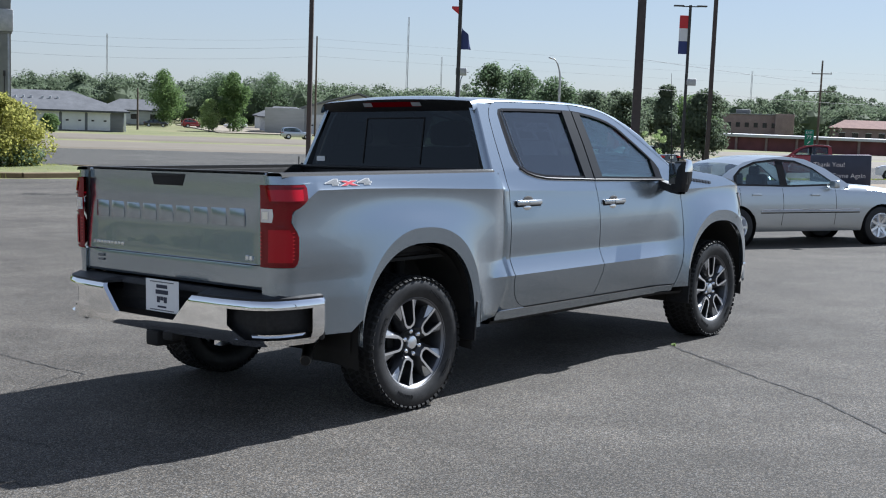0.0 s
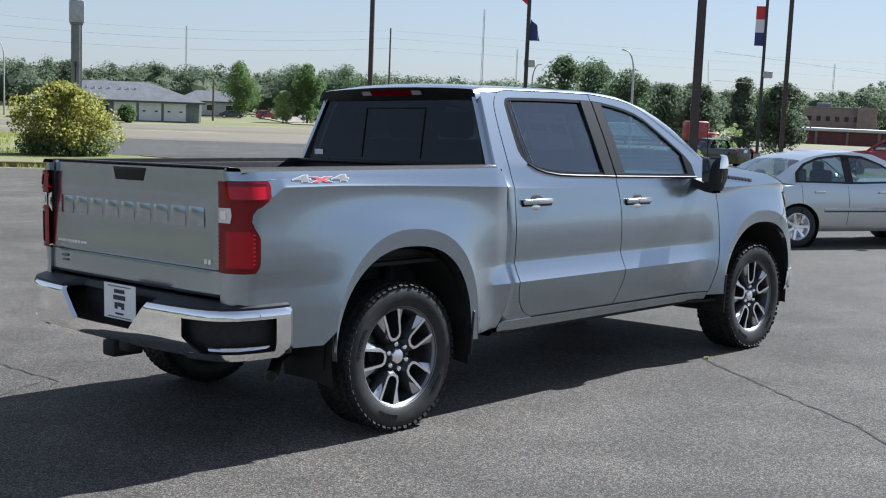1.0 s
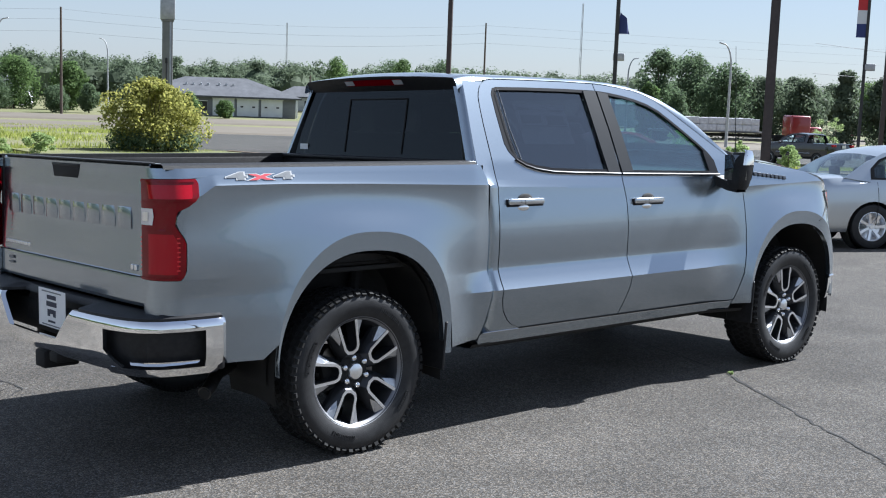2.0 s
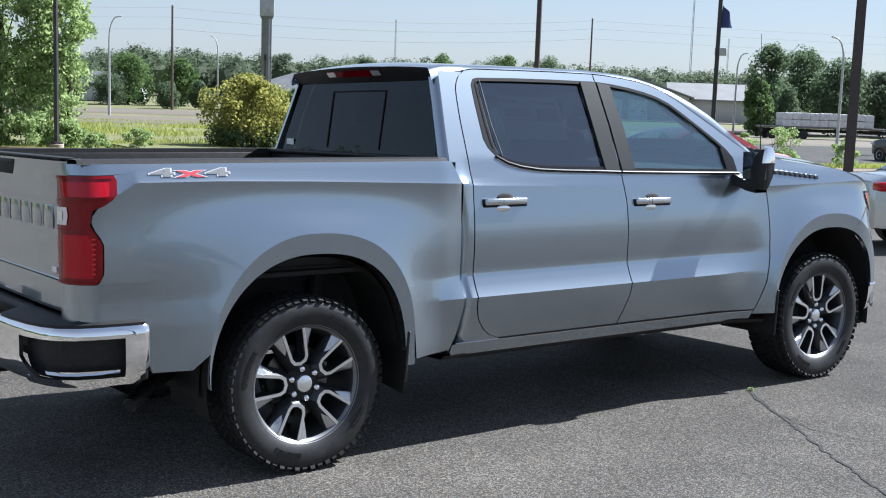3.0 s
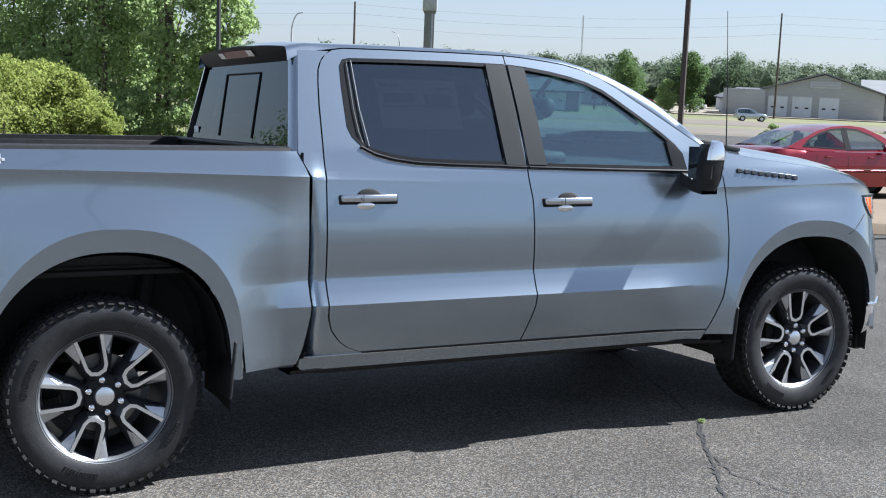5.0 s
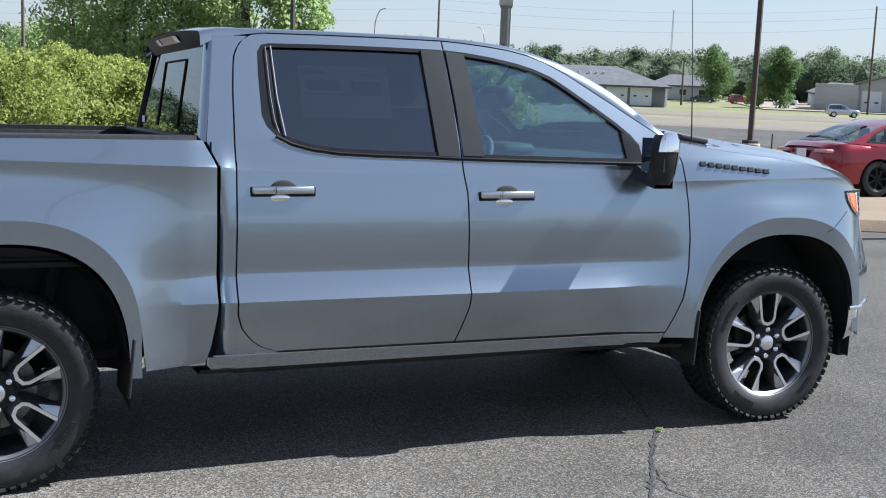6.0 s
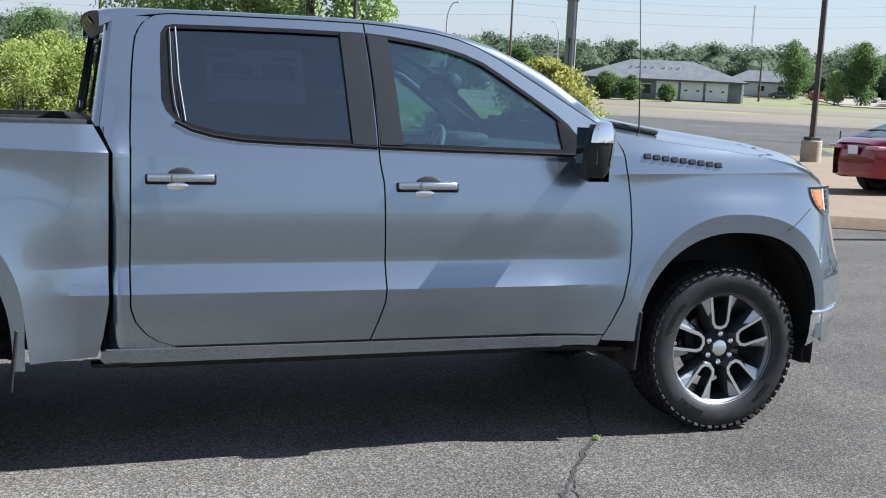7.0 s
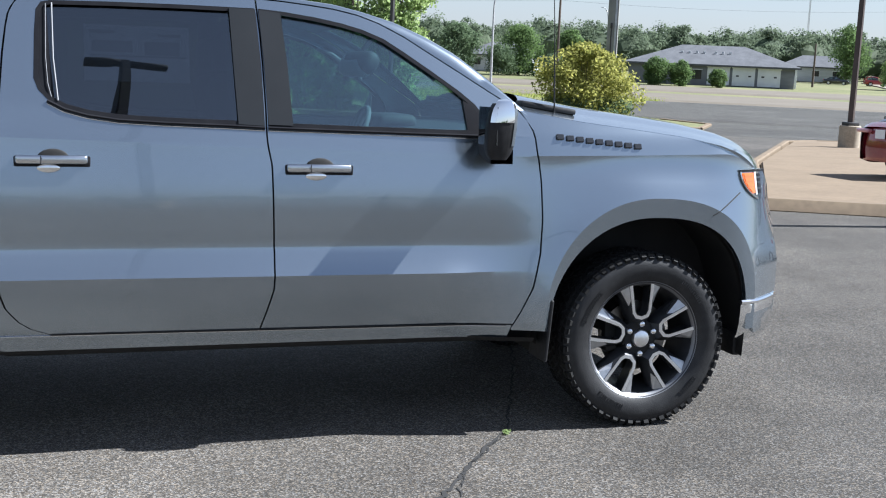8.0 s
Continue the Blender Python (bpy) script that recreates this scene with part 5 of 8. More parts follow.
part("exhaust_bore", rod([(-0.78, -0.871, 0.3985), (-0.805, -0.889, 0.390)], 0.027, 16), UNDER, truck, "dark open end of the exhaust")

# bed, floor and running gear
part("bed_floor", rounded_box((-0.10, 0, 0.93), (1.88, 1.66, 0.04), 0.01), BLACK_PLASTIC, truck, "black ribbed bed floor")
for k in range(11):
    part("floor_rib", rounded_box((-0.10, -0.75 + 0.15 * k, 0.955), (1.84, 0.07, 0.018), 0.006, 1), BLACK_PLASTIC, truck)
for side in (-1, 1):
    part("bed_wall", rounded_box((-0.10, side * 0.85, 1.17), (1.86, 0.03, 0.48), 0.01), BLACK_PLASTIC, truck, "black inner bed wall")
    part("frame_rail", rounded_box((1.65, side * 0.46, 0.56), (5.3, 0.09, 0.17), 0.015), UNDER, truck, "black chassis rail")
    part("bed_skirt", rounded_box((0.68, side * 0.80, 0.60), (0.28, 0.20, 0.2), 0.02), UNDER, truck)
    part("bed_skirt", rounded_box((-0.74, side * 0.78, 0.66), (0.36, 0.24, 0.22), 0.02), UNDER, truck)
    part("rail_lip", rounded_box((0.02, side * 0.90, 0.905), (1.0, 0.012, 0.022), 0.004), UNDER, truck, "dark metal lip above the wheel")
    part("leaf_spring", rod([(-0.65, side * 0.60, 0.52), (-0.2, side * 0.60, 0.45), (0.3, side * 0.60, 0.45), (0.75, side * 0.60, 0.52)], 0.035, 6), UNDER, truck)
    part("damper", rod([(0.16, side * 0.66, 0.40), (0.26, side * 0.62, 0.86)], 0.035, 10), UNDER, truck, "dark shock absorber")
part("bed_front", rounded_box((0.80, 0, 1.17), (0.03, 1.70, 0.48), 0.008), BLACK_PLASTIC, truck, "black front wall of the bed")
part("front_rail", rounded_box((0.80, 0, 1.418), (0.07, 1.70, 0.022), 0.008), BLACK_PLASTIC, truck, "black rail across the bed front")
part("cab_floor", rounded_box((2.13, 0, 0.47), (2.36, 1.76, 0.14), 0.03), UNDER, truck)
part("engine_bay", rounded_box((3.80, 0, 0.83), (1.10, 1.24, 0.84), 0.05), UNDER, truck)
part("rear_axle", rod([(0, -0.75, AXLE_Z), (0, -0.2, AXLE_Z), (0, -0.12, AXLE_Z), (0, 0.12, AXLE_Z), (0, 0.2, AXLE_Z), (0, 0.75, AXLE_Z)], [0.05, 0.05, 0.15, 0.15, 0.05, 0.05], 16), UNDER, truck)
part("front_axle", rod([(AXLE_F, -0.75, AXLE_Z), (AXLE_F, 0.75, AXLE_Z)], 0.05, 12), UNDER, truck)
part("spare_wheel", lathe([(0.05, 0.50), (0.30, 0.49), (0.36, 0.53), (0.38, 0.60), (0.36, 0.68), (0.05, 0.70)], 40, axis="z"), RUBBER, truck, "spare wheel under the bed").location = (-0.62, 0.05, -0.03)
part("transmission", rounded_box((2.2, 0, 0.43), (1.6, 0.4, 0.2), 0.06), UNDER, truck)

# door mirrors
for side in (-1, 1):
    sections = []
    for t in spread(0, 1, 13):
        z = 1.235 + 0.235 * t
        half_x = 0.068 * (1 - abs(2 * t - 1.05) ** 4 * 0.35)
        cx = 2.972 + 0.018 * t
        y0, y1 = 1.005 + 0.035 * t, 1.180 - 0.03 * (1 - t) ** 2 - 0.012 * t ** 4
        row = []
        for k in range(25):
            a = 2 * math.pi * k / 24
            c, s_ = math.cos(a), math.sin(a)
            ex = abs(c) ** 0.55 * (1 if c > 0 else -1)
            ey = abs(s_) ** 0.55 * (1 if s_ > 0 else -1)
            row.append((cx + half_x * ex * (1 if ex < 0 else 0.95) - 0.22 * ((y0 + y1) / 2 + (y1 - y0) / 2 * ey - 1.06), side * ((y0 + y1) / 2 + (y1 - y0) / 2 * ey), z))
        sections.append(row)
    bm = loft(sections)
    bmesh.ops.remove_doubles(bm, verts=bm.verts, dist=1e-5)
    bmesh.ops.holes_fill(bm, edges=[e for e in bm.edges if len(e.link_faces) == 1])
    bmesh.ops.recalc_face_normals(bm, faces=bm.faces)
    mirror = part("door_mirror", bm, BLACK_PLASTIC, truck, "black door mirror with chrome cap", smooth=35)
    def cover(first, last, rows, grow):
        out = []
        for row in rows:
            cx, cy = sum(p[0] for p in row[:24]) / 24, sum(p[1] for p in row[:24]) / 24
            pick = [row[k % 24] for k in range(first, last + 1)]
            out.append([(cx + (p[0] - cx) * (1 + grow), cy + (p[1] - cy) * (1 + grow * 0.6), p[2]) for p in pick])
        return out

    half = cover(4, 9, sections[8:], 0.05)
    cx, cy = sum(p[0] for p in sections[-1][:24]) / 24, sum(p[1] for p in sections[-1][:24]) / 24
    for squeeze, z in ((0.93, 1.480), (0.55, 1.487), (0.0, 1.488)):
        half.append([(cx + (p[0] - cx) * squeeze, cy + (p[1] - cy) * squeeze, z) for p in half[4]])
    part("mirror_cap", loft(half), CHROME, mirror, "chrome mirror cap", smooth=40)
    part("mirror_panel", loft(cover(-3, 4, sections[3:12], 0.05)), MIRROR_GREY, mirror, "smoked panel on the front of the mirror", smooth=40)
    part("mirror_glass", rounded_box((2.916, side * 1.098, 1.375), (0.006, 0.150, 0.160), 0.002, 2, Matrix.Rotation(side * -0.216, 4, "Z")), MIRROR_GLASS, mirror, "mirror glass")
    arm = loft([[(2.985 + dx, side * y, z + dz) for dx, dz in ((-0.055, -0.03), (0.045, -0.03), (0.045, 0.03), (-0.055, 0.03), (-0.055, -0.03))] for y, z in ((0.90, 1.30), (0.97, 1.275), (1.03, 1.255), (1.10, 1.245))])
    part("mirror_arm", arm, BLACK_PLASTIC, mirror, "black mirror arm")

# cabin
def seat(x, y, width, name="seat"):
    s = new(name)
    s.parent = truck
    tagged(s, "dark cloth cabin seat")
    base = rounded_box((x, y, 0.92), (0.52, width, 0.20), 0.06, 3)
    part("cushion", base, CABIN, s)
    back = rounded_box((x - 0.30, y, 1.24), (0.17, width, 0.66), 0.06, 3, Matrix.Rotation(-0.22, 4, "Y"))
    part("backrest", back, CABIN, s)
    for dy in ((0,) if width < 0.8 else (-0.45, 0, 0.45)):
        part("headrest", rounded_box((x - 0.385, y + dy, 1.66), (0.10, 0.26, 0.17), 0.045, 3), CABIN, s)


seat(2.28, -0.40, 0.54)
seat(2.28, 0.40, 0.54)
seat(1.36, 0.0, 1.44)
part("dashboard", loft([[(x, y, z) for x, z in ((3.02, 0.75), (2.80, 0.95), (2.76, 1.20), (2.82, 1.30), (3.02, 1.345), (3.22, 1.36))] for y in spread(-0.84, 0.84, 9)]), CABIN, truck, "dark dashboard", smooth=35)
part("instrument_hood", rounded_box((2.86, 0.40, 1.34), (0.22, 0.42, 0.09), 0.04, 3), CABIN, truck)
bm = lathe([(0.188 + 0.014 * math.cos(a), 0.014 * math.sin(a)) for a in spread(0, 2 * math.pi, 13)[:-1]], 40, axis="z", closed=True)
wheel_ring = part("steering_wheel", bm, DULL_CABIN, truck, "dark steering wheel")
wheel_ring.matrix_local = pose(2.66, 0.40, 1.24, 0, -65, 0)
part("steering_spoke", rounded_box((0, 0, 0), (0.36, 0.07, 0.02), 0.006), CABIN, wheel_ring)
part("steering_column", rod([(2.66, 0.40, 1.24), (2.95, 0.40, 1.12)], 0.04, 10), CABIN, truck)
MIRROR_TURN = Matrix.Rotation(0.35, 4, "Z") @ Matrix.Rotation(0.55, 4, "Y")
inner_mirror = part("inner_mirror", rounded_box((2.61, 0.0, 1.640), (0.10, 0.24, 0.115), 0.045, 4, MIRROR_TURN), CABIN, truck, "dark inner mirror")
# pale copy set back and down: the lit edge is put into its colour
part("mirror_lit_rim", rounded_box((2.594, 0.02, 1.626), (0.10, 0.23, 0.120), 0.047, 4, MIRROR_TURN), MIRROR_LIT_RIM, inner_mirror, "pale offset copy painted as the inner mirror's lit edge")
part("mirror_stem", rod([(2.62, 0.0, 1.70), (2.70, 0.0, 1.80)], 0.014, 8), CABIN, inner_mirror)
for side in (-1, 1):
    grab = [(2.52, side * 0.70, 1.72), (2.60, side * 0.69, 1.69), (2.74, side * 0.72, 1.60), (2.78, side * 0.74, 1.56)]
    part("grab_handle", rod(grab, [0.010, 0.016, 0.016, 0.010], 8), DULL_CABIN, truck, "grey grab handle on the pillar")
part("headliner", loft([[(x, y, RAIL_Z(x) - 0.035) for y in spread(-0.62, 0.62, 5)] for x in spread(0.93, 2.50, 7)]), CABIN, truck, "dark headliner")
for side in (-1, 1):
    part("door_card", loft([[(x, side * 0.90, z) for x in spread(0.98, 3.15, 3)] for z in (0.5, 0.9, 1.335)]), CABIN, truck, "dark inner door trim")
paper = rounded_box((1.50, -0.765, 1.63), (0.42, 0.002, 0.25), 0.0005, 1, Matrix.Rotation(-0.42, 4, "X"))
label_sheet = part("window_label", paper, WHITE_PAINT, truck, "paper price label inside the glass")
for dx, dz, w, h in ((-0.14, 0.095, 0.10, 0.016), (0.13, 0.085, 0.09, 0.012), (0.0, -0.012, 0.38, 0.006), (-0.1, 0.03, 0.16, 0.05), (0.1, 0.025, 0.14, 0.06)):
    part("print_bar", rounded_box((1.50 + dx, -0.768 + 0.41 * dz, 1.63 + 0.91 * dz), (w, 0.002, h), 0.0005, 1, Matrix.Rotation(-0.42, 4, "X")), DECAL_GREY, label_sheet)


# decals and badges
def text_mesh(body, size, mat, parent, m, depth=0.0006, name="lettering", label="", shear=0.0, align="CENTER", bold=0.0):
    cu = bpy.data.curves.new(name, "FONT")
    cu.body, cu.size, cu.extrude, cu.align_x, cu.align_y, cu.shear, cu.offset = body, size, depth, align, "CENTER", shear, bold
    tmp = new("tmp", cu)
    deps = bpy.context.evaluated_depsgraph_get()
    me = bpy.data.meshes.new_from_object(tmp.evaluated_get(deps))
    bpy.data.objects.remove(tmp)
    bpy.data.curves.remove(cu)
    me.materials.clear()
    me.materials.append(mat)
    me.name = name
    ob = new(name, me)
    if parent:
        ob.parent = parent
    ob.matrix_local = m
    return tagged(ob, label)


for side in (-1, 1):
    y = side * (half_width(-0.56, 1.375) + 0.003)
    tilt = math.degrees(math.atan2(half_width(-0.56, 1.36) - half_width(-0.56, 1.39), 0.03))
    for body, dx, mat in (("4", -0.125, DECAL_GREY), ("x", 0.0, DECAL_RED), ("4", 0.125, DECAL_GREY)):
        for bold, lift, mm in ((0.0055, 0.0, DECAL_PALE), (0.0025, 0.0012, mat)):
            turn = Matrix.Rotation(0 if side < 0 else math.pi, 4, "Z")
            m = Matrix.Translation((-0.558 + (dx if side < 0 else -dx), y, 1.374)) @ turn @ pose(0, -lift, 0, 90 - tilt, 0, 0) @ Matrix.Diagonal((2.9 if body == "4" else 2.6, 0.72, 1, 1))
            text_mesh(body, 0.066 if body == "4" else 0.078, mm, truck, m, bold=bold, name="decal_figure", label="four-wheel-drive decal figure")
    for k in range(9):
        x = 3.305 + 0.0465 * k
        z = 1.328 - 0.0045 * k
        w = half_width(x, z)
        block = rounded_box((x, side * (w + 0.004), z), (0.036, 0.008, 0.026), 0.003, 1, Matrix.Rotation(side * 0.38, 4, "X"))
        part("badge_bar", block, BADGE, truck)

# seam from the wheel opening up to the headlamp
for side in (-1, 1):
    part("bumper_seam", rod([(x, side * (half_width(x, z) + 0.0015), z) for x, z in ((4.04, 0.984), (4.06, 0.996), (4.09, 1.0145), (4.12, 1.033), (4.16, 1.058), (4.205, 1.086))], 0.0024, 5), UNDER, truck, "thin dark body seam")

# dark wheel housings
for side in (-1, 1):
    for axle in (AXLE_R, AXLE_F):
        rows = [[(axle + 0.52 * math.cos(a) * k * arch_scale(a), side * y, AXLE_Z + 0.02 + 0.56 * math.sin(a) * k * arch_scale(a)) for y, k in ((0.955, 1.0), (0.62, 1.0), (0.58, 0.93), (0.58, 0.4))] for a in spread(-0.05, math.pi + 0.05, 15)]
        part("wheel_liner", loft(rows), UNDER, truck, "dark wheel housing", smooth=40)

# ==== kerbs, island, verge, cracks ====
def on_ground(x, y, up=0.0):
    return Vector((x, y, ground_z(x, y) + up))


def slab(outline, up, down, mat, name, label, bevel=0.02, kind="structure", category=""):
    """A flat slab over the sloping ground, outline in plan."""
    bm = bmesh.new()
    top = [bm.verts.new(on_ground(x, y, up)) for x, y in outline]
    low = [bm.verts.new(on_ground(x, y, down)) for x, y in outline]
    bm.faces.new(top)
    for i in range(len(outline)):
        j = (i + 1) % len(outline)
        bm.faces.new((top[j], top[i], low[i], low[j]))
    bmesh.ops.recalc_face_normals(bm, faces=bm.faces)
    if bevel:
        bmesh.ops.bevel(bm, geom=[e for e in bm.edges if all(v in top for v in e.verts)], offset=bevel, segments=2, affect="EDGES")
    return tagged(part(name, bm, mat, None, label, smooth=30), kind=kind, category=category)


def run_of_kerb(points, width, up, name, label, mat, parts_of=3.0, batter=0.0):
    """Kerb stones laid end to end along a line, with open joints."""
    root = new(name)
    tagged(root, label, "kerb", kind="structure")
    pts = [Vector((x, y, 0)) for x, y in points]
    for a, b in zip(pts, pts[1:]):
        d = b - a
        n = max(1, int(round(d.length / parts_of)))
        t = d.normalized()
        s = Vector((-t.y, t.x, 0))
        for k in range(n):
            p, q = a + d * (k / n) + t * 0.006, a + d * ((k + 1) / n) - t * 0.006
            bm = bmesh.new()
            prof = ((-width / 2, -0.15), (-width / 2, up - 0.03), (-width / 2 + 0.03, up), (width / 2 - 0.02, up), (width / 2, up - 0.012), (width / 2 + batter, 0.012), (width / 2 + batter, -0.15))
            rows = [[on_ground(e.x + s.x * w, e.y + s.y * w, h) for w, h in prof] for e in (p, q)]
            loft(rows, bm=bm)
            bmesh.ops.holes_fill(bm, edges=[e for e in bm.edges if len(e.link_faces) == 1], sides=10)
            part("kerb_stone", bm, mat, root, smooth=30)
    return root


# concrete apron for display cars
slab([(10.35, 8.60), (12.3, 7.25), (40, -9.0), (46, 2.0), (33.5, 26.0), (24.6, 28.3), (23.3, 27.8), (15.4, 16.9)], 0.14, -0.2, CONCRETE, "apron", "tan concrete display apron", 0.03, category="pavement")
run_of_kerb([(40, -9.15), (12.25, 7.10), (10.25, 8.50), (15.25, 16.95), (23.1, 27.9), (24.6, 28.5), (33.4, 26.2)], 0.17, 0.16, "kerb", "pale concrete kerb with open joints", CONCRETE, 2.4, 0.14)
# verge along the service road, with its kerb on the lot side
run_of_kerb([(-60, 91), (-20, 66), (10, 48.3), (22.3, 41.6), (27.3, 41.2), (29.6, 44.5), (28.8, 47.8)], 0.25, 0.12, "kerb", "pale concrete verge kerb", CONCRETE, 3.0)
slab([(18, 44.1), (20, 43.0), (22.3, 41.75), (24.8, 41.5), (27.2, 41.35), (28.4, 43.0), (29.45, 44.5), (29.0, 46.3), (28.65, 47.7), (26.5, 49.4), (24, 51.0), (21, 51.2), (18.5, 50.5)], 0.07, -0.2, GRASS, "verge", "mown grass end of the verge inside its kerb", 0, category="verge")


def crack(points, width, seed, label="dark crack in the asphalt"):
    """A jagged crack that widens and narrows: a flat strip in the colour of its inner shadow."""
    rng = random.Random(seed)
    bm = bmesh.new()
    pts = []
    for (x0, y0), (x1, y1) in zip(points, points[1:]):
        n = max(2, int(math.hypot(x1 - x0, y1 - y0) / 0.035))
        for k in range(n):
            t = k / n
            pts.append((x0 + (x1 - x0) * t + rng.gauss(0, 0.007), y0 + (y1 - y0) * t + rng.gauss(0, 0.007)))
    rows = []
    for i, (x, y) in enumerate(pts):
        a, b = pts[max(0, i - 1)], pts[min(len(pts) - 1, i + 1)]
        d = Vector((b[0] - a[0], b[1] - a[1])).normalized()
        w = width * rng.uniform(0.35, 1.2) * min(1, i / 4, (len(pts) - 1 - i) / 4 + 0.15)
        rows.append([LOT @ Vector((x - d.y * k, y + d.x * k, 0.0035)) for k in (-w, w)])
    loft(rows, bm=bm)
    return tagged(part("pavement_crack", bm, CRACK, None, label, smooth=0), kind="structure", category="crack")


crack([(3.10, -0.95), (2.90, -1.22), (2.49, -1.84), (2.33, -2.07), (1.96, -2.65), (1.36, -3.31), (0.9, -3.9)], 0.010, 1)
crack([(3.07, -1.0), (2.86, -1.30), (2.70, -1.55), (2.62, -1.78), (2.66, -2.2)], 0.004, 2)
crack([(-0.72, 2.6), (-0.73, 1.94), (-0.72, 1.42), (-0.9, 1.2)], 0.007, 3)
crack([(-0.75, 1.5), (-1.2, 1.25), (-1.6, 1.2)], 0.006, 4)
crack([(3.1, -0.95), (3.4, -0.2), (3.7, 0.6), (3.9, 1.8), (4.5, 3.5)], 0.006, 5)
crack([(-3.2, 0.5), (-2.6, -0.2), (-2.3, -0.9)], 0.005, 6)
crack([(-2.0, 0.3), (-1.9, -0.4)], 0.004, 8)

# ==== other vehicles ====
RED_PAINT = flake_paint("deep_red_paint", (0.21, 0.0015, 0.013), 0.5, 0.25)
SILVER_PAINT = flake_paint("pale_silver_paint", (0.54, 0.58, 0.61), 0.85, 0.30)
BLACK_PAINT = flake_paint("black_paint", (0.006, 0.007, 0.009), 0.0, 0.25)
WHITE_CAR = flake_paint("white_car_paint", (0.78, 0.78, 0.78), 0.0, 0.3)
ROAD_RED = flake_paint("truck_red_paint", (0.26, 0.012, 0.014), 0.1, 0.35)
CAR_GLASS = glass_material("car_glass", (0.72, 0.78, 0.78), 0.06)

SEDAN = dict(rear=-1.02, front=3.62, axle=2.70, w=0.91, low=0.24, wheel=0.315,
             belt=[(-1.02, 0.86), (0.0, 0.93), (1.5, 0.92), (2.6, 0.88), (3.62, 0.74)],
             deck=[(-1.02, 0.90), (-0.9, 0.985), (-0.35, 1.01), (0.2, 0.93), (1.9, 0.92), (2.1, 0.985), (2.6, 0.95), (3.2, 0.87), (3.5, 0.76), (3.62, 0.66)],
             cabin=[(-0.42, 0.99), (-0.05, 1.21), (0.22, 1.33), (0.60, 1.405), (1.0, 1.42), (1.35, 1.385), (1.70, 1.24), (2.12, 0.965), (1.9, 0.915), (0.0, 0.925)],
             window=[(0.00, 0.985), (0.02, 1.12), (0.16, 1.235), (0.42, 1.325), (0.80, 1.365), (1.15, 1.345), (1.45, 1.235), (1.84, 0.985), (1.0, 0.965)],
             pillar=(0.80, 0.93), centre=(0.9, 1.14), roof=(0.12, 1.40), spokes=7)
RED_SEDAN = dict(SEDAN, rear=-1.05, front=3.78, axle=2.83, w=0.925, wheel=0.34,
                 cabin=[(-0.62, 1.0), (-0.20, 1.17), (0.20, 1.33), (0.60, 1.42), (1.0, 1.445), (1.35, 1.41), (1.75, 1.26), (2.3, 0.975), (1.9, 0.925), (0.0, 0.935)],
                 window=[(-0.22, 1.03), (-0.02, 1.17), (0.22, 1.27), (0.5, 1.345), (0.85, 1.38), (1.18, 1.355), (1.5, 1.25), (1.95, 0.995), (1.0, 0.975)], pillar=(0.78, 0.92))
SUV = dict(SEDAN, rear=-0.92, front=3.55, axle=2.68, w=0.93, low=0.30, wheel=0.35,
           belt=[(-0.92, 1.02), (1.5, 1.03), (2.6, 0.98), (3.55, 0.84)],
           deck=[(-0.92, 1.02), (-0.8, 1.06), (0.2, 1.04), (1.9, 1.03), (2.1, 1.08), (2.6, 1.05), (3.2, 0.98), (3.45, 0.86), (3.55, 0.76)],
           cabin=[(-0.90, 1.04), (-0.80, 1.40), (-0.55, 1.63), (0.2, 1.70), (0.9, 1.71), (1.35, 1.64), (1.75, 1.40), (2.15, 1.07), (1.9, 1.02), (0.0, 1.02)],
           window=[(-0.66, 1.12), (-0.60, 1.42), (-0.45, 1.54), (0.2, 1.60), (0.85, 1.60), (1.25, 1.54), (1.55, 1.36), (1.86, 1.09), (1.0, 1.07)],
           pillar=(0.74, 0.86), centre=(0.55, 1.33), roof=(-0.5, 1.35))
PICKUP = dict(SEDAN, rear=-1.10, front=4.70, axle=3.70, w=0.98, low=0.42, wheel=0.39,
              belt=[(-1.10, 1.34), (0.8, 1.34), (2.4, 1.28), (3.2, 1.22), (4.70, 1.05)],
              deck=[(-1.10, 1.34), (-1.05, 1.36), (0.75, 1.36), (0.9, 1.28), (2.9, 1.28), (3.1, 1.36), (3.8, 1.31), (4.45, 1.20), (4.70, 1.0)],
              cabin=[(0.84, 1.34), (0.92, 1.80), (1.10, 1.88), (1.8, 1.91), (2.3, 1.86), (2.7, 1.70), (3.15, 1.34), (2.8, 1.27), (1.0, 1.28)],
              window=[(1.08, 1.40), (1.10, 1.74), (1.22, 1.79), (1.8, 1.81), (2.2, 1.77), (2.5, 1.65), (2.9, 1.38), (2.0, 1.36)],
              pillar=(1.92, 2.04), centre=(1.9, 1.58), roof=(0.95, 2.35))


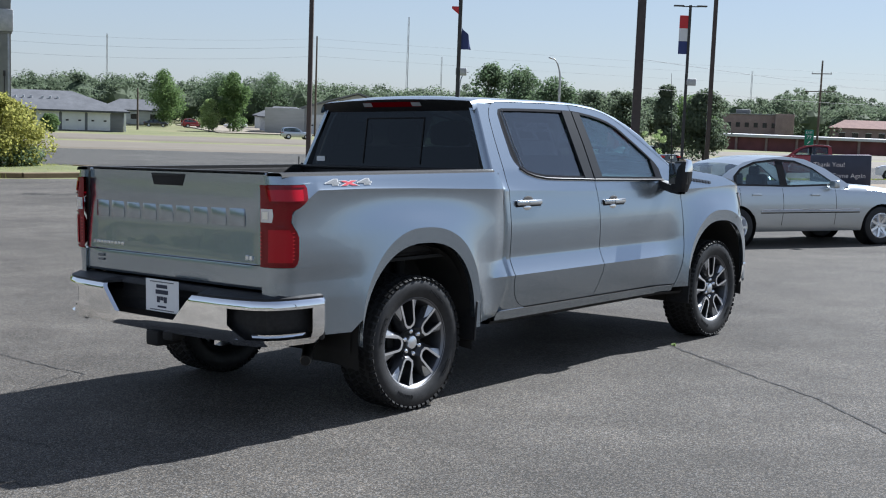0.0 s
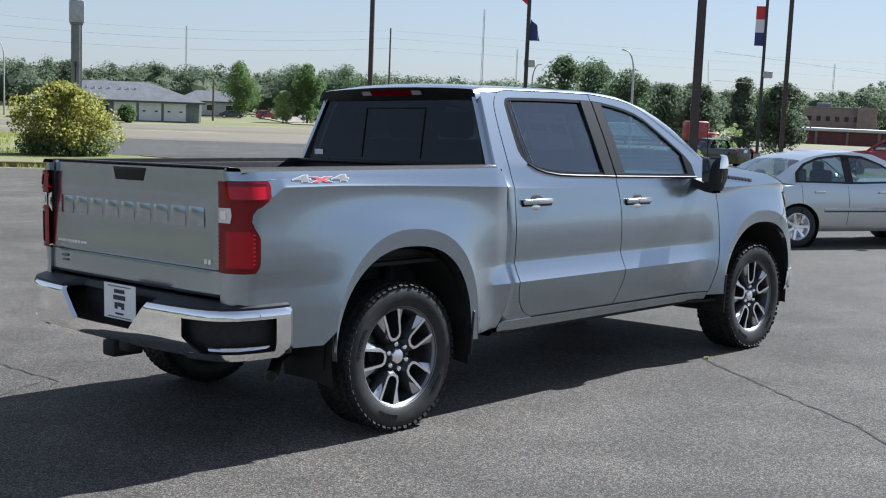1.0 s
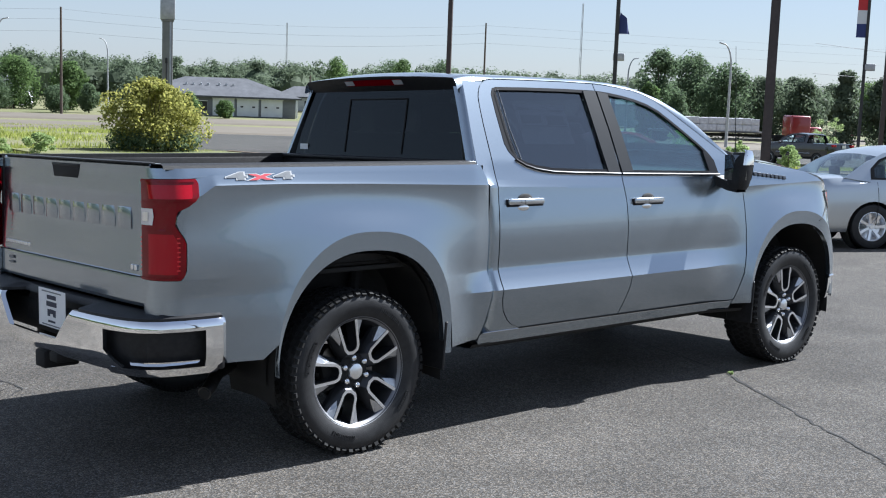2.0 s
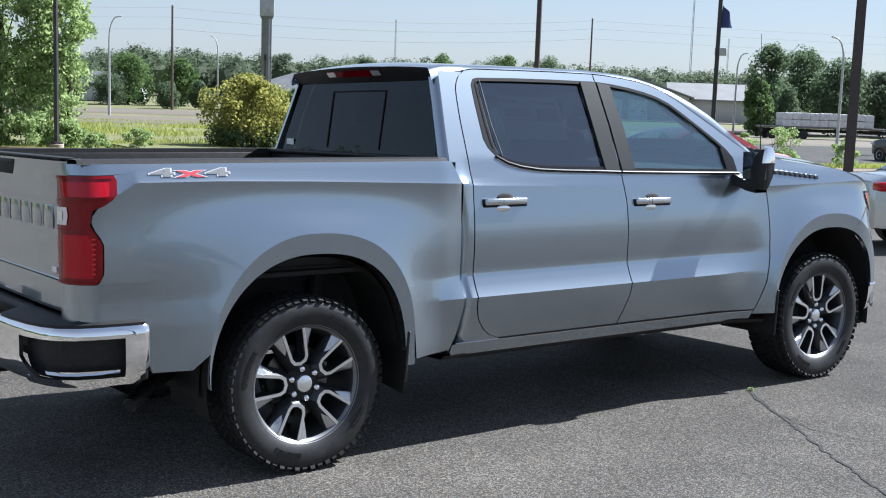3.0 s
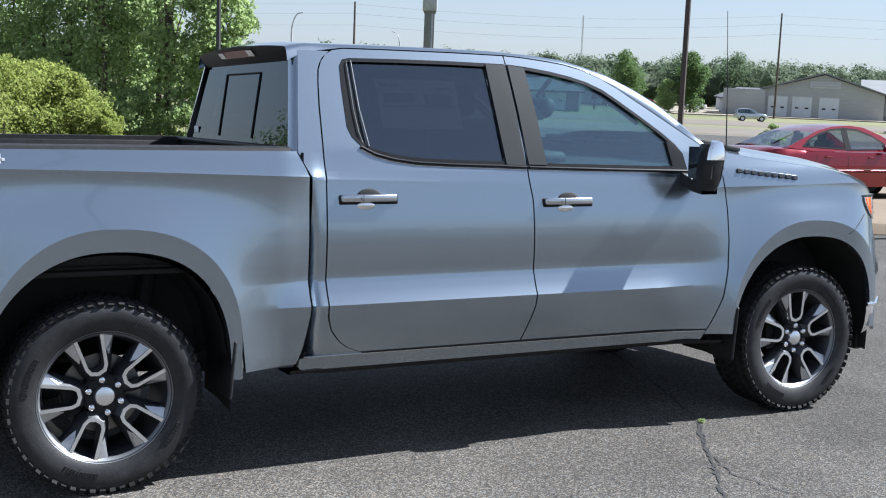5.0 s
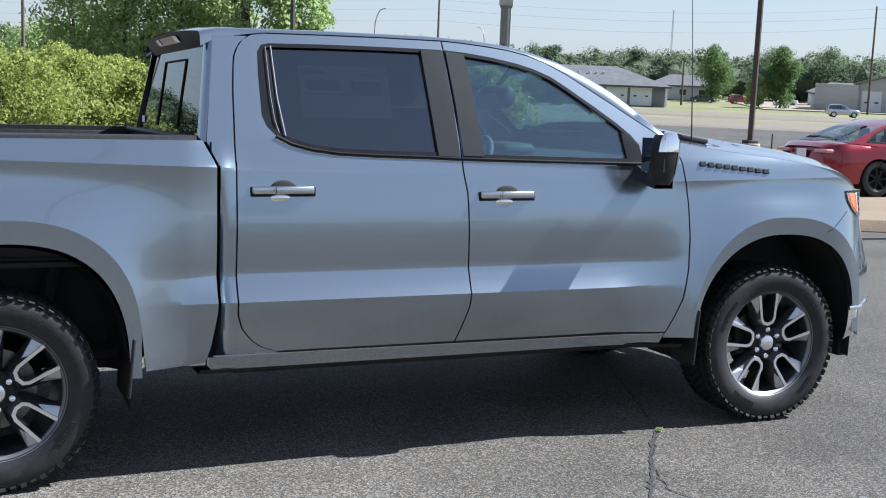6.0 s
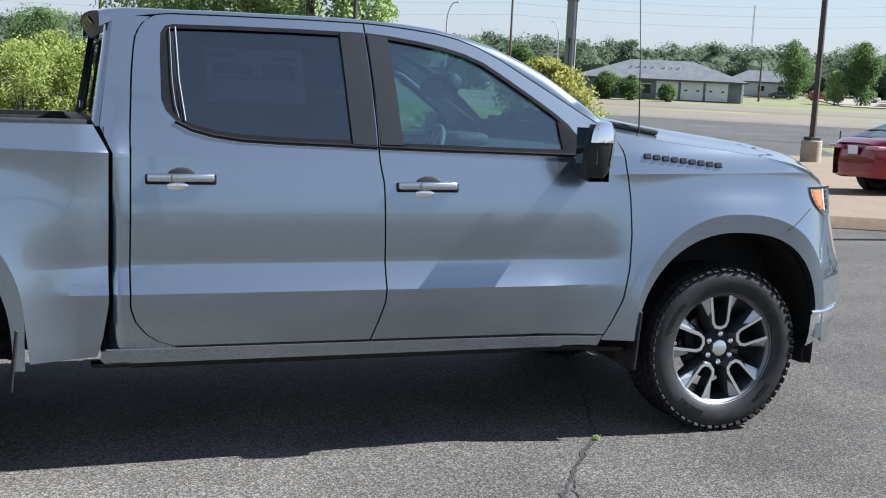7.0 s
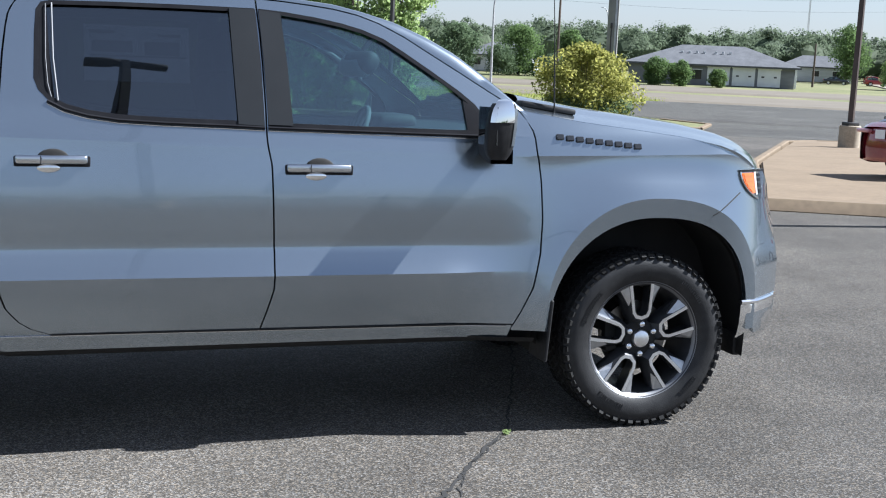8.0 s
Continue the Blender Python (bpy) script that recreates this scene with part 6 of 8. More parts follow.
def car_wheel(parent, x, side, y, r, spokes, rim_mat):
    wheel = new("wheel")
    wheel.parent = parent
    wheel.matrix_local = pose(x, side * y, r, 0, 0, 0 if side < 0 else 180)
    k = r / 0.33
    part("tyre", lathe([(a * k, b) for a, b in ((0.205, -0.085), (0.225, -0.102), (0.275, -0.106), (0.315, -0.095), (0.33, -0.07), (0.33, 0.07), (0.315, 0.095), (0.275, 0.106), (0.205, 0.085))], 36, capped=False), RUBBER, wheel, "black tyre", smooth=35)
    rim = part("rim", lathe([(a * k, b) for a, b in ((0.215, -0.098), (0.208, -0.100), (0.195, -0.085), (0.18, 0.0), (0.02, 0.03))], 36, capped=False), rim_mat, wheel, smooth=35)
    for i in range(spokes):
        a = 2 * math.pi * i / spokes
        bm = bmesh.new()
        rows = []
        for rr, hw, yy in ((0.02, 0.03, -0.07), (0.10, 0.024, -0.078), (0.205, 0.030, -0.092)):
            rows.append([(rr * k * math.cos(a) + t * math.sin(a), yy + d, rr * k * math.sin(a) - t * math.cos(a)) for t, d in ((-hw, 0.02), (-hw * 0.7, 0), (hw * 0.7, 0), (hw, 0.02))])
        loft(rows, bm=bm)
        part("spoke", bm, rim_mat, wheel, smooth=35)
    part("hub", lathe([(0.0, -0.082), (0.03, -0.082), (0.04, -0.07), (0.04, 0.0)], 16), rim_mat, wheel)
    return wheel


def build_car(name, m, label, category, paint, S, rim_mat=None, group="", bed=False):
    car = empty(name, m, label, category, group)
    belt, deck = curve_of(S["belt"]), curve_of(S["deck"])
    rear, front, axle, W, low, wr = S["rear"], S["front"], S["axle"], S["w"], S["low"], S["wheel"]

    def plan(x):
        w = W
        if x > front - 0.75:
            w -= 0.42 * ((x - front + 0.75) / 0.75) ** 2.6
        if x < rear + 0.45:
            w -= 0.26 * ((rear + 0.45 - x) / 0.45) ** 2.6
        return w

    def lower(x):
        z = low + 0.05 * ease(front - 0.5, front, x) + 0.08 * (1 - ease(rear, rear + 0.4, x))
        for a in (0.0, axle):
            k = (x - a) / (wr + 0.055)
            if abs(k) < 1:
                z = max(z, wr + (wr + 0.045) * math.sqrt(1 - k * k) - 0.01)
        return z

    def side_y(x, z):
        t = (z - low) / (belt(x) - low)
        return plan(x) * float(np.interp(t, [0, 0.12, 0.4, 0.62, 0.9, 1.0], [0.94, 0.975, 0.995, 1.0, 0.985, 0.962]))

    stops = sorted(set([round(v, 4) for v in spread(rear, front, 46)] + [round(a - (wr + 0.055) * math.cos(math.pi * k / 16), 4) for a in (0.0, axle) for k in range(17)]))
    ts = spread(0, 1, 12)
    rows = []
    for x in stops:
        row = []
        lo = lower(x)
        for t in ts:
            z = low + (belt(x) - low) * t
            z = max(z, lo)
            row.append((x, -side_y(x, z), z))
        edge = side_y(x, belt(x))
        for k in (0.93, 0.75, 0.5, 0.25, 0):
            row.append((x, -edge * k, deck(x) + 0.02 * (1 - k * k) - (0.02 if k > 0.9 else 0)))
        row += [(x, -y, z) for x, y, z in reversed(row[:-1])]
        rows.append(row)
    bm = loft(rows)
    bmesh.ops.remove_doubles(bm, verts=bm.verts, dist=1e-5)
    for end in (rear, front):
        ring_edges = [e for e in bm.edges if len(e.link_faces) == 1 and all(abs(v.co.x - end) < 1e-4 for v in e.verts)]
        bmesh.ops.edgenet_fill(bm, edges=ring_edges)
    bmesh.ops.recalc_face_normals(bm, faces=bm.faces)
    body = part("body", bm, paint, car, smooth=28)
    # cabin
    cab_w = lambda x, z: W * 0.955 - max(0.0, z - belt(x)) * 0.46
    cabin = S["cabin"]
    pillar_mat = GLOSS_BLACK
    for side in (-1, 1):
        part("cabin_side", ring(cabin, S["window"], S["centre"], side, 3, 0.0, 0.02, cab_w), paint, car, smooth=30)
        part("window_glass", plate_of(S["window"], side, -0.006, 0.004, cab_w), CAR_GLASS, car, "tinted side glass")
        cx, cz = S["centre"]
        grown = [(cx + (x - cx) * 1.035, cz + (z - cz) * 1.09) for x, z in S["window"]]
        shrunk = [(cx + (x - cx) * 0.975, cz + (z - cz) * 0.93) for x, z in S["window"]]
        part("window_trim", ring(grown, shrunk, S["centre"], side, 2, 0.007, 0.004, cab_w), GLOSS_BLACK, car, "black window surround", smooth=30)
        a, b = S["pillar"]
        zt = max(p[1] for p in S["window"])
        part("door_pillar", plate_of([(a, belt(a) + 0.03), (b, belt(b) + 0.03), (b, zt - 0.01), (a, zt - 0.01)], side, 0.004, 0.01, cab_w), pillar_mat, car, "black door pillar")
        for x in (S["pillar"][0] - 0.45, S["pillar"][0] + 0.62):
            z = belt(x) - 0.10
            part("door_handle", rounded_box((x, side * (side_y(x, z) + 0.012), z), (0.17, 0.025, 0.032), 0.008), paint, car)
        # door gaps and rubbing strip
        for x in (S["pillar"][0] - 0.75 if not bed else 1.0, S["pillar"][0] + 0.02, S["pillar"][0] + 1.0):
            part("door_gap", rod([(x + 0.02 * math.sin(3 * t), side * (side_y(x, low + 0.1 + (belt(x) - low - 0.1) * t) - 0.002), low + 0.1 + (belt(x) - low - 0.1) * t) for t in spread(0, 1, 8)], 0.005, 5), UNDER, car)
        part("side_moulding", rod([(x, side * (side_y(x, low + 0.32) + 0.003), low + 0.32) for x in spread(wr + 0.12, axle - wr - 0.12, 8)], 0.018, 6), paint, car)
        part("chrome_strip", rod([(x, side * (side_y(x, low + 0.345) + 0.004), low + 0.345) for x in spread(wr + 0.12, axle - wr - 0.12, 8)], 0.007, 6), CHROME, car, "thin chrome strip")
        # the shade below the moulding, drawn as a black rod
        part("moulding_shadow_gap", rod([(x, side * (side_y(x, low + 0.296) + 0.001), low + 0.296) for x in spread(wr + 0.12, axle - wr - 0.12, 8)], 0.006, 6), GLOSS_BLACK, car, "black rod drawn as the shade below the moulding")
        xm = S["pillar"][0] + 0.93
        part("door_mirror", rounded_box((xm, side * (W + 0.06), belt(xm) + 0.08), (0.10, 0.18, 0.13), 0.035, 3), paint, car)
        for a0 in (0.0, axle):
            car_wheel(car, a0, side, W - 0.115, wr, S["spokes"], rim_mat or BRIGHT)
            part("wheel_housing", lathe([(wr + 0.05, -0.12), (wr + 0.05, 0.12), (0.05, 0.13)], 24, capped=False), UNDER, car).location = (a0, side * (W - 0.15), wr)
        zl = deck(front - 0.2) - 0.10
        part("headlamp", rounded_box((front - 0.20, side * (plan(front - 0.2) - 0.12), zl), (0.28, 0.26, 0.13), 0.04, 3), LENS_CLEAR, car, "clear headlamp")
        zr = deck(rear + 0.1) - 0.12
        if S is RED_SEDAN:
            part("tail_lamp", rounded_box((rear + 0.07, side * (plan(rear + 0.1) - 0.20), zr + 0.01), (0.22, 0.40, 0.075), 0.03, 3), LENS_PALE, car, "pale pink tail lamp")
        else:
            part("tail_lamp", rounded_box((rear + 0.10, side * (plan(rear + 0.1) - 0.12), zr), (0.20, 0.28, 0.12), 0.03, 3), LENS_RED, car, "red tail lamp")
    # roof and screens between the cabin's sides
    top = [p for p in cabin if p[1] > belt(p[0]) + 0.04]
    top.sort()
    tx, tz = zip(*top)
    roof_a, roof_b = S["roof"]

    def across(x, n=9, drop=0.0):
        z = float(np.interp(x, tx, tz))
        w = cab_w(x, z)
        return [(x, w * k, z + 0.03 * (1 - k * k) - drop) for k in spread(-1, 1, n)]

    part("roof", loft([across(x) for x in spread(roof_a, roof_b, 12)]), paint, car, smooth=30)
    part("rear_screen", face_to(loft([across(x) for x in spread(tx[0], roof_a, 6)]), (-1, 0, 1)), CAR_GLASS, car, "tinted rear screen")
    part("windscreen", face_to(loft([across(x) for x in spread(roof_b, tx[-1], 8)]), (1, 0, 1)), CAR_GLASS, car, "clear windscreen")
    # nose and tail between the two sides
    for end, way in ((rear, -1), (front, 1)):
        x_in = end - way * 0.06
        zt = deck(x_in) - 0.015
        rows = []
        for z in spread(low + 0.06, zt, 8):
            t = (z - low - 0.06) / (zt - low - 0.06)
            half = plan(x_in) - 0.012
            rows.append([(end + way * (0.02 * math.sin(math.pi * t) - 0.01 - 0.10 * abs(k) ** 4 - 0.05 * t ** 3), half * k, z) for k in spread(-1, 1, 13)])
        part("tail_panel" if way < 0 else "nose_panel", loft(rows), paint, car, smooth=40)
    part("plate", rounded_box((rear - 0.024, 0, deck(rear + 0.1) - 0.16), (0.006, 0.31, 0.16), 0.002, 1), WHITE_PAINT, car, "white plate with blurred print")
    part("underbody", rounded_box(((rear + front) / 2, 0, low + 0.10), (front - rear - 0.5, W * 1.5, 0.14), 0.04), UNDER, car)
    for y in (-0.36, 0.36):
        part("seat", rounded_box((S["pillar"][0] - 0.12, y, belt(0.9) - 0.05), (0.16, 0.46, 0.55), 0.06, 3), CABIN, car)
        part("headrest", rounded_box((S["pillar"][0] - 0.17, y, belt(0.9) + 0.27), (0.09, 0.24, 0.16), 0.04, 3), CABIN, car)
        part("headrest", rounded_box((S["pillar"][0] - 0.75, y, belt(0.9) + 0.13), (0.09, 0.24, 0.14), 0.04, 3), CABIN, car)
    return car


def on_lot(x, y, heading, up=0.0):
    """A pose for a thing that stands on the sloping ground, its x axis along the heading."""
    e = 0.5
    n = Vector((ground_z(x - e, y) - ground_z(x + e, y), ground_z(x, y - e) - ground_z(x, y + e), 2 * e)).normalized()
    f = Vector((math.cos(radians(heading)), math.sin(radians(heading)), 0))
    f = (f - n * f.dot(n)).normalized()
    s = n.cross(f)
    m = Matrix((f, s, n)).transposed().to_4x4()
    return Matrix.Translation(on_ground(x, y, up)) @ m


build_car("sedan", on_lot(12.34, 3.60, -32), "pale silver four-door sedan parked on the asphalt lot", "car", SILVER_PAINT, SEDAN)
build_car("sedan", on_lot(16.06, 12.30, -5, 0.14), "deep red sedan parked on the concrete apron", "car", RED_PAINT, RED_SEDAN, GLOSS_BLACK)
build_car("pickup_truck", on_lot(59.4, 31.8, 79), "black pickup truck parked at the far side of the lot", "pickup truck", BLACK_PAINT, PICKUP, bed=True)
build_car("pickup_truck", on_lot(58.0, 19.2, 112), "red pickup truck parked behind the sign", "pickup truck", ROAD_RED, PICKUP, bed=True)
build_car("van", on_lot(77.5, 21.2, 112), "white van at the edge of the lot", "van", WHITE_CAR, SUV)
build_car("suv", on_lot(113.5, 125.0, -31), "silver SUV on the pale highway", "car", SILVER_PAINT, SUV)

# vehicles parked beyond the highway
build_car("suv", on_lot(141.2, 184.8, -20), "small red vehicle parked beyond the highway", "car", ROAD_RED, SUV)
build_car("sedan", on_lot(134.6, 187.8, -40), "dark sedan parked beyond the highway", "car", BLACK_PAINT, SEDAN)
build_car("sedan", on_lot(154.0, 183.3, 150), "white sedan parked on the gravel yard", "car", WHITE_CAR, SEDAN)

# ==== lorry on the highway ====
LOAD = varied(material("wrapped_load", (0.6, 0.6, 0.62), 0.45), [(0.3, (0.5, 0.5, 0.52)), (0.7, (0.7, 0.7, 0.71))], 3)
lorry = empty("flatbed_lorry", on_lot(107.5, 83.6, -31), "red lorry with a flatbed trailer of wrapped bales on the highway", "lorry")
part("deck", rounded_box((7.3, 0, 1.35), (14.6, 2.5, 0.22), 0.04), STEEL, lorry, "grey flatbed deck")
for k in range(10):
    for layer in (0, 1):
        part("bale", rounded_box((2.8 + 1.08 * k, 0.02 * (k % 2), 1.84 + 0.75 * layer + 0.03 * layer * (k % 3)), (1.055, 2.3, 0.735), 0.04), LOAD, lorry, "pale wrapped bale")
for x in (1.1, 4.8, 16.4, 19.6):
    for side in (-1, 1):
        part("wheel", lathe([(0.25, -0.14), (0.45, -0.16), (0.52, -0.12), (0.52, 0.12), (0.45, 0.16), (0.25, 0.14)], 24), RUBBER, lorry).location = (x, side * 1.08, 0.52)
part("chassis", rounded_box((8.5, 0, 1.0), (16.5, 0.9, 0.35), 0.05), UNDER, lorry)
part("cab", rounded_box((18.3, 0, 2.2), (2.6, 2.4, 2.7), 0.25, 3), ROAD_RED, lorry, "red lorry cab")
part("bonnet", rounded_box((20.3, 0, 1.6), (1.8, 2.0, 1.3), 0.25, 3), ROAD_RED, lorry, "red lorry bonnet")
part("windscreen", rounded_box((19.62, 0, 2.75), (0.06, 2.0, 0.8), 0.02), CAR_GLASS, lorry)

# ==== poles, lamps and signs ====
BROWN_STEEL = varied(material("brown_painted_steel", (0.045, 0.032, 0.028), 0.5), [(0.3, (0.035, 0.025, 0.022)), (0.7, (0.06, 0.043, 0.037))], 3, second=0.2, second_scale=18)
DARK_STEEL = varied(material("dark_painted_steel", (0.028, 0.028, 0.03), 0.5), [(0.3, (0.02, 0.02, 0.022)), (0.7, (0.04, 0.038, 0.038))], 3)
GALVANISED = varied(material("galvanised_steel", (0.42, 0.43, 0.44), 0.5, 0.4), [(0.3, (0.34, 0.35, 0.36)), (0.7, (0.5, 0.5, 0.51))], 4)
WOOD_POLE = varied(material("weathered_pole", (0.09, 0.07, 0.055), 0.9), [(0.3, (0.06, 0.048, 0.038)), (0.7, (0.13, 0.1, 0.08))], 5, stretch=(1, 1, 0.1))
CABLE_GREY = varied(material("dull_cable", (0.16, 0.165, 0.17), 0.7), [(0.3, (0.13, 0.135, 0.14)), (0.7, (0.19, 0.195, 0.2))], 2)
SIGN_GREEN = material("road_sign_green", (0.0, 0.16, 0.09), 0.5)
SIGN_BLUE = varied(material("dark_blue_sign", (0.03, 0.04, 0.075), 0.5), [(0.3, (0.026, 0.035, 0.065)), (0.7, (0.036, 0.048, 0.085))], 2)
BANNER_RED = material("banner_red", (0.5, 0.03, 0.035), 0.7)
BANNER_BLUE = material("banner_blue", (0.03, 0.045, 0.16), 0.7)
BANNER_WHITE = material("banner_white", (0.65, 0.65, 0.67), 0.7)
PILLAR_STEEL = varied(material("sign_pillar_grey", (0.2, 0.2, 0.19), 0.6), [(0.3, (0.16, 0.16, 0.15)), (0.7, (0.25, 0.25, 0.235))], 1.5)


def square_pole(root, width, height, mat, base_z=0.0, taper=1.0, turn=0.0):
    bm = bmesh.new()
    a, b = width / 2, width / 2 * taper
    rows = []
    for z, h in ((base_z, a), (height * 0.5, (a + b) / 2), (height, b)):
        rows.append([Matrix.Rotation(turn, 4, "Z") @ Vector((x, y, z)) for x, y in ((-h, -h), (h, -h), (h, h), (-h, h), (-h, -h))])
    loft(rows, bm=bm)
    bmesh.ops.remove_doubles(bm, verts=bm.verts, dist=1e-5)
    bmesh.ops.holes_fill(bm, edges=[e for e in bm.edges if len(e.link_faces) == 1])
    bmesh.ops.bevel(bm, geom=[e for e in bm.edges if abs(e.verts[0].co.z - e.verts[1].co.z) > 0.5], offset=width * 0.08, segments=2, affect="EDGES")
    return part("pole", bm, mat, root, smooth=30)


FOOTING = varied(material("footing_concrete", (0.30, 0.26, 0.20), 0.9), [(0.25, (0.26, 0.22, 0.165)), (0.75, (0.36, 0.31, 0.24))], 3, detail=8, second=0.15, second_scale=20)


def lot_light(x, y, width, height, mat, label, base=0.0, heads=True, turn=0.6, round_base=True, reach=0.85, head=(0.45, 0.75)):
    root = empty("lot_light", Matrix.Translation(on_ground(x, y)), label, "light pole", "lot lights")
    if base:
        bm = lathe([(0.0, base), (0.29, base), (0.305, base - 0.02), (0.305, -0.2), (0.0, -0.2)], 28, axis="z") if round_base else rounded_box((0, 0, base / 2 - 0.1), (0.62, 0.62, base + 0.2), 0.03)
        part("footing", bm, FOOTING, root, "concrete footing")
        part("base_plate", rounded_box((0, 0, base + 0.05), (width * 2.4, width * 2.4, 0.10), 0.015), DARK_STEEL, root)
    square_pole(root, width, height, mat, base, 0.9, turn)
    if heads:
        part("arm", rounded_box((0, 0, height - 0.1), (0.08, reach * 1.4, 0.08), 0.01, 2, Matrix.Rotation(turn, 4, "Z")), mat, root)
        for s in (-1, 1):
            c = Matrix.Rotation(turn, 4, "Z") @ Vector((0, s * reach, height - 0.06))
            part("lamp_head", rounded_box(c, (*head, 0.10), 0.03, 2, Matrix.Rotation(turn, 4, "Z")), mat, root, "flat lamp head")
    return root


lot_light(13.9, 6.0, 0.158, 8.6, BROWN_STEEL, "brown square lot light pole standing behind the cars", 0.7, round_base=False)
lot_light(22.8, 24.2, 0.15, 8.6, BROWN_STEEL, "brown lot light pole on a round concrete footing", 0.78)
lot_light(50.7, 23.9, 0.22, 11.0, BROWN_STEEL, "brown lot light pole at the far side of the lot", 0.7)
lot_light(14.6, 46.8, 0.17, 9.0, DARK_STEEL, "dark lot light pole on a low concrete footing beside the trees", 0.25)
lot_light(2.02, -10.75, 0.16, 13.0, DARK_STEEL, "dark lot light pole with two flat heads", 0.7, turn=1.35, reach=0.38, head=(0.15, 0.62))
banner_pole = lot_light(75.4, 39.0, 0.22, 12.2, DARK_STEEL, "dark lot light pole with a red and blue banner", 0.7)
for k, mat in ((0, BANNER_RED), (1, BANNER_WHITE), (2, BANNER_BLUE)):
    part("banner", rounded_box((-0.26, 0.26, 10.95 - 0.95 * k), (0.04, 0.78, 0.96), 0.01, 1, Matrix.Rotation(radians(42), 4, "Z")), mat, banner_pole, "tricolour banner panel")
part("floodlight", rounded_box((0.22, -0.28, 6.5), (0.25, 0.75, 0.5), 0.05, 2, Matrix.Rotation(radians(35), 4, "Z")), GALVANISED, banner_pole, "grey floodlight")
flag_pole = lot_light(46.8, 37.6, 0.22, 13.0, DARK_STEEL, "dark pole with a flag and a floodlight", 0.7, heads=False)
rows = []
for i in range(9):
    t = i / 8
    rows.append([(0.10 + 0.48 * t * (0.6 + 0.4 * s), -0.10 - 0.36 * t * (0.6 + 0.4 * s) + 0.08 * math.sin(6 * t + 2 * s), 8.25 - 1.25 * s - 0.5 * t * (1 - s)) for s in spread(0, 1, 8)])
part("flag", loft(rows), BANNER_BLUE, flag_pole, "limp dark blue flag")
part("pennant", loft([[(-0.1 - 0.35 * t, 0.25 * t, 9.35 - 0.45 * s * (1 - 0.7 * t)) for s in spread(0, 1, 4)] for t in spread(0, 1, 5)]), BANNER_RED, flag_pole, "red pennant")
part("floodlight", rounded_box((0.12, -0.12, 5.75), (0.22, 0.62, 0.42), 0.05, 2, Matrix.Rotation(radians(35), 4, "Z")), GALVANISED, flag_pole, "grey floodlight")


def street_lamp(x, y, height, reach, heading):
    root = empty("street_lamp", Matrix.Translation(on_ground(x, y)) @ Matrix.Rotation(radians(heading), 4, "Z"), "slender galvanised street lamp with a curved arm", "street lamp", "street lamps")
    part("pole", rod([(0, 0, -0.3), (0, 0, height * 0.35), (0, 0, height * 0.78)], [0.16, 0.13, 0.10], 10), GALVANISED, root)
    arc = [(reach * (1 - math.cos(a)), 0, height * 0.78 + (height * 0.22) * math.sin(a)) for a in spread(0, math.pi / 2 * 0.9, 9)]
    part("arm", rod(arc, [0.10] * 3 + [0.08] * 3 + [0.065] * 3, 8), GALVANISED, root)
    part("lamp_head", rounded_box((arc[-1][0] + 0.22, 0, arc[-1][2] + 0.02), (0.62, 0.26, 0.12), 0.05, 2, Matrix.Rotation(-0.25, 4, "Y")), GALVANISED, root)


street_lamp(46.5, 125.5, 11.0, 0.95, -31)
street_lamp(83.3, 175.0, 11.4, 0.95, 149)
street_lamp(94.2, 63.6, 10.0, 0.95, 149)
street_lamp(120.0, 98.0, 10.2, 0.95, -31)


def utility_pole(x, y, height, arms=(), lean=0.0):
    root = empty("utility_pole", Matrix.Translation(on_ground(x, y)) @ Matrix.Rotation(radians(lean), 4, "X"), "weathered wooden utility pole", "utility pole", "utility poles")
    part("pole", rod([(0, 0, -0.4), (0, 0, height * 0.5), (0, 0, height)], [0.20, 0.17, 0.13], 10), WOOD_POLE, root)
    for z, w in arms:
        part("crossarm", rounded_box((0, 0, z), (0.12, w, 0.14), 0.02, 1, Matrix.Rotation(radians(8), 4, "Z")), WOOD_POLE, root)
        for k in (-0.45, 0.45):
            c = Matrix.Rotation(radians(8), 4, "Z") @ Vector((0, w * k, z + 0.18))
            part("insulator", rod([c - Vector((0, 0, 0.12)), c + Vector((0, 0, 0.1))], 0.05, 8), GALVANISED, root)
    return root


utility_pole(64.8, 150.5, 14.3)
utility_pole(134.4, 141.2, 16.6)
utility_pole(179.0, 72.2, 15.1, ((13.0, 3.2), (10.2, 5.0)))
utility_pole(-30.0, 205.0, 14.3)
utility_pole(7.5, 115.0, 12.0, ((10.8, 1.4),))
utility_pole(117.1, 166.9, 7.0)


def wire(a, b, sag):
    a, b = Vector(a), Vector(b)
    return [a.lerp(b, t) - Vector((0, 0, sag * 4 * t * (1 - t))) for t in spread(0, 1, 13)]


for dz in (0.0, -1.3, -2.9):
    for a, b in (((-300, 365, 12.0 + dz), (-30, 205.0, 11.6 + dz)), ((-30, 205.0, 11.6 + dz), (64.8, 150.5, 11.4 + dz)), ((64.8, 150.5, 11.4 + dz), (134.4, 141.2, 13.6 + dz)), ((134.4, 141.2, 13.6 + dz), (330, 40, 15.0 + dz))):
        tagged(part("power_line", rod(wire(a, b, 1.2), 0.012, 4), CABLE_GREY, None, "thin dark grey overhead power line", smooth=0), category="power line", group="power lines")
for dz in (0.0, -2.6):
    tagged(part("power_line", rod(wire((90, 52, 7.5 + dz), (330, 92, 12.0 + dz), 0.9), 0.02, 4), CABLE_GREY, None, "dark grey overhead power line", smooth=0), category="power line", group="power lines")

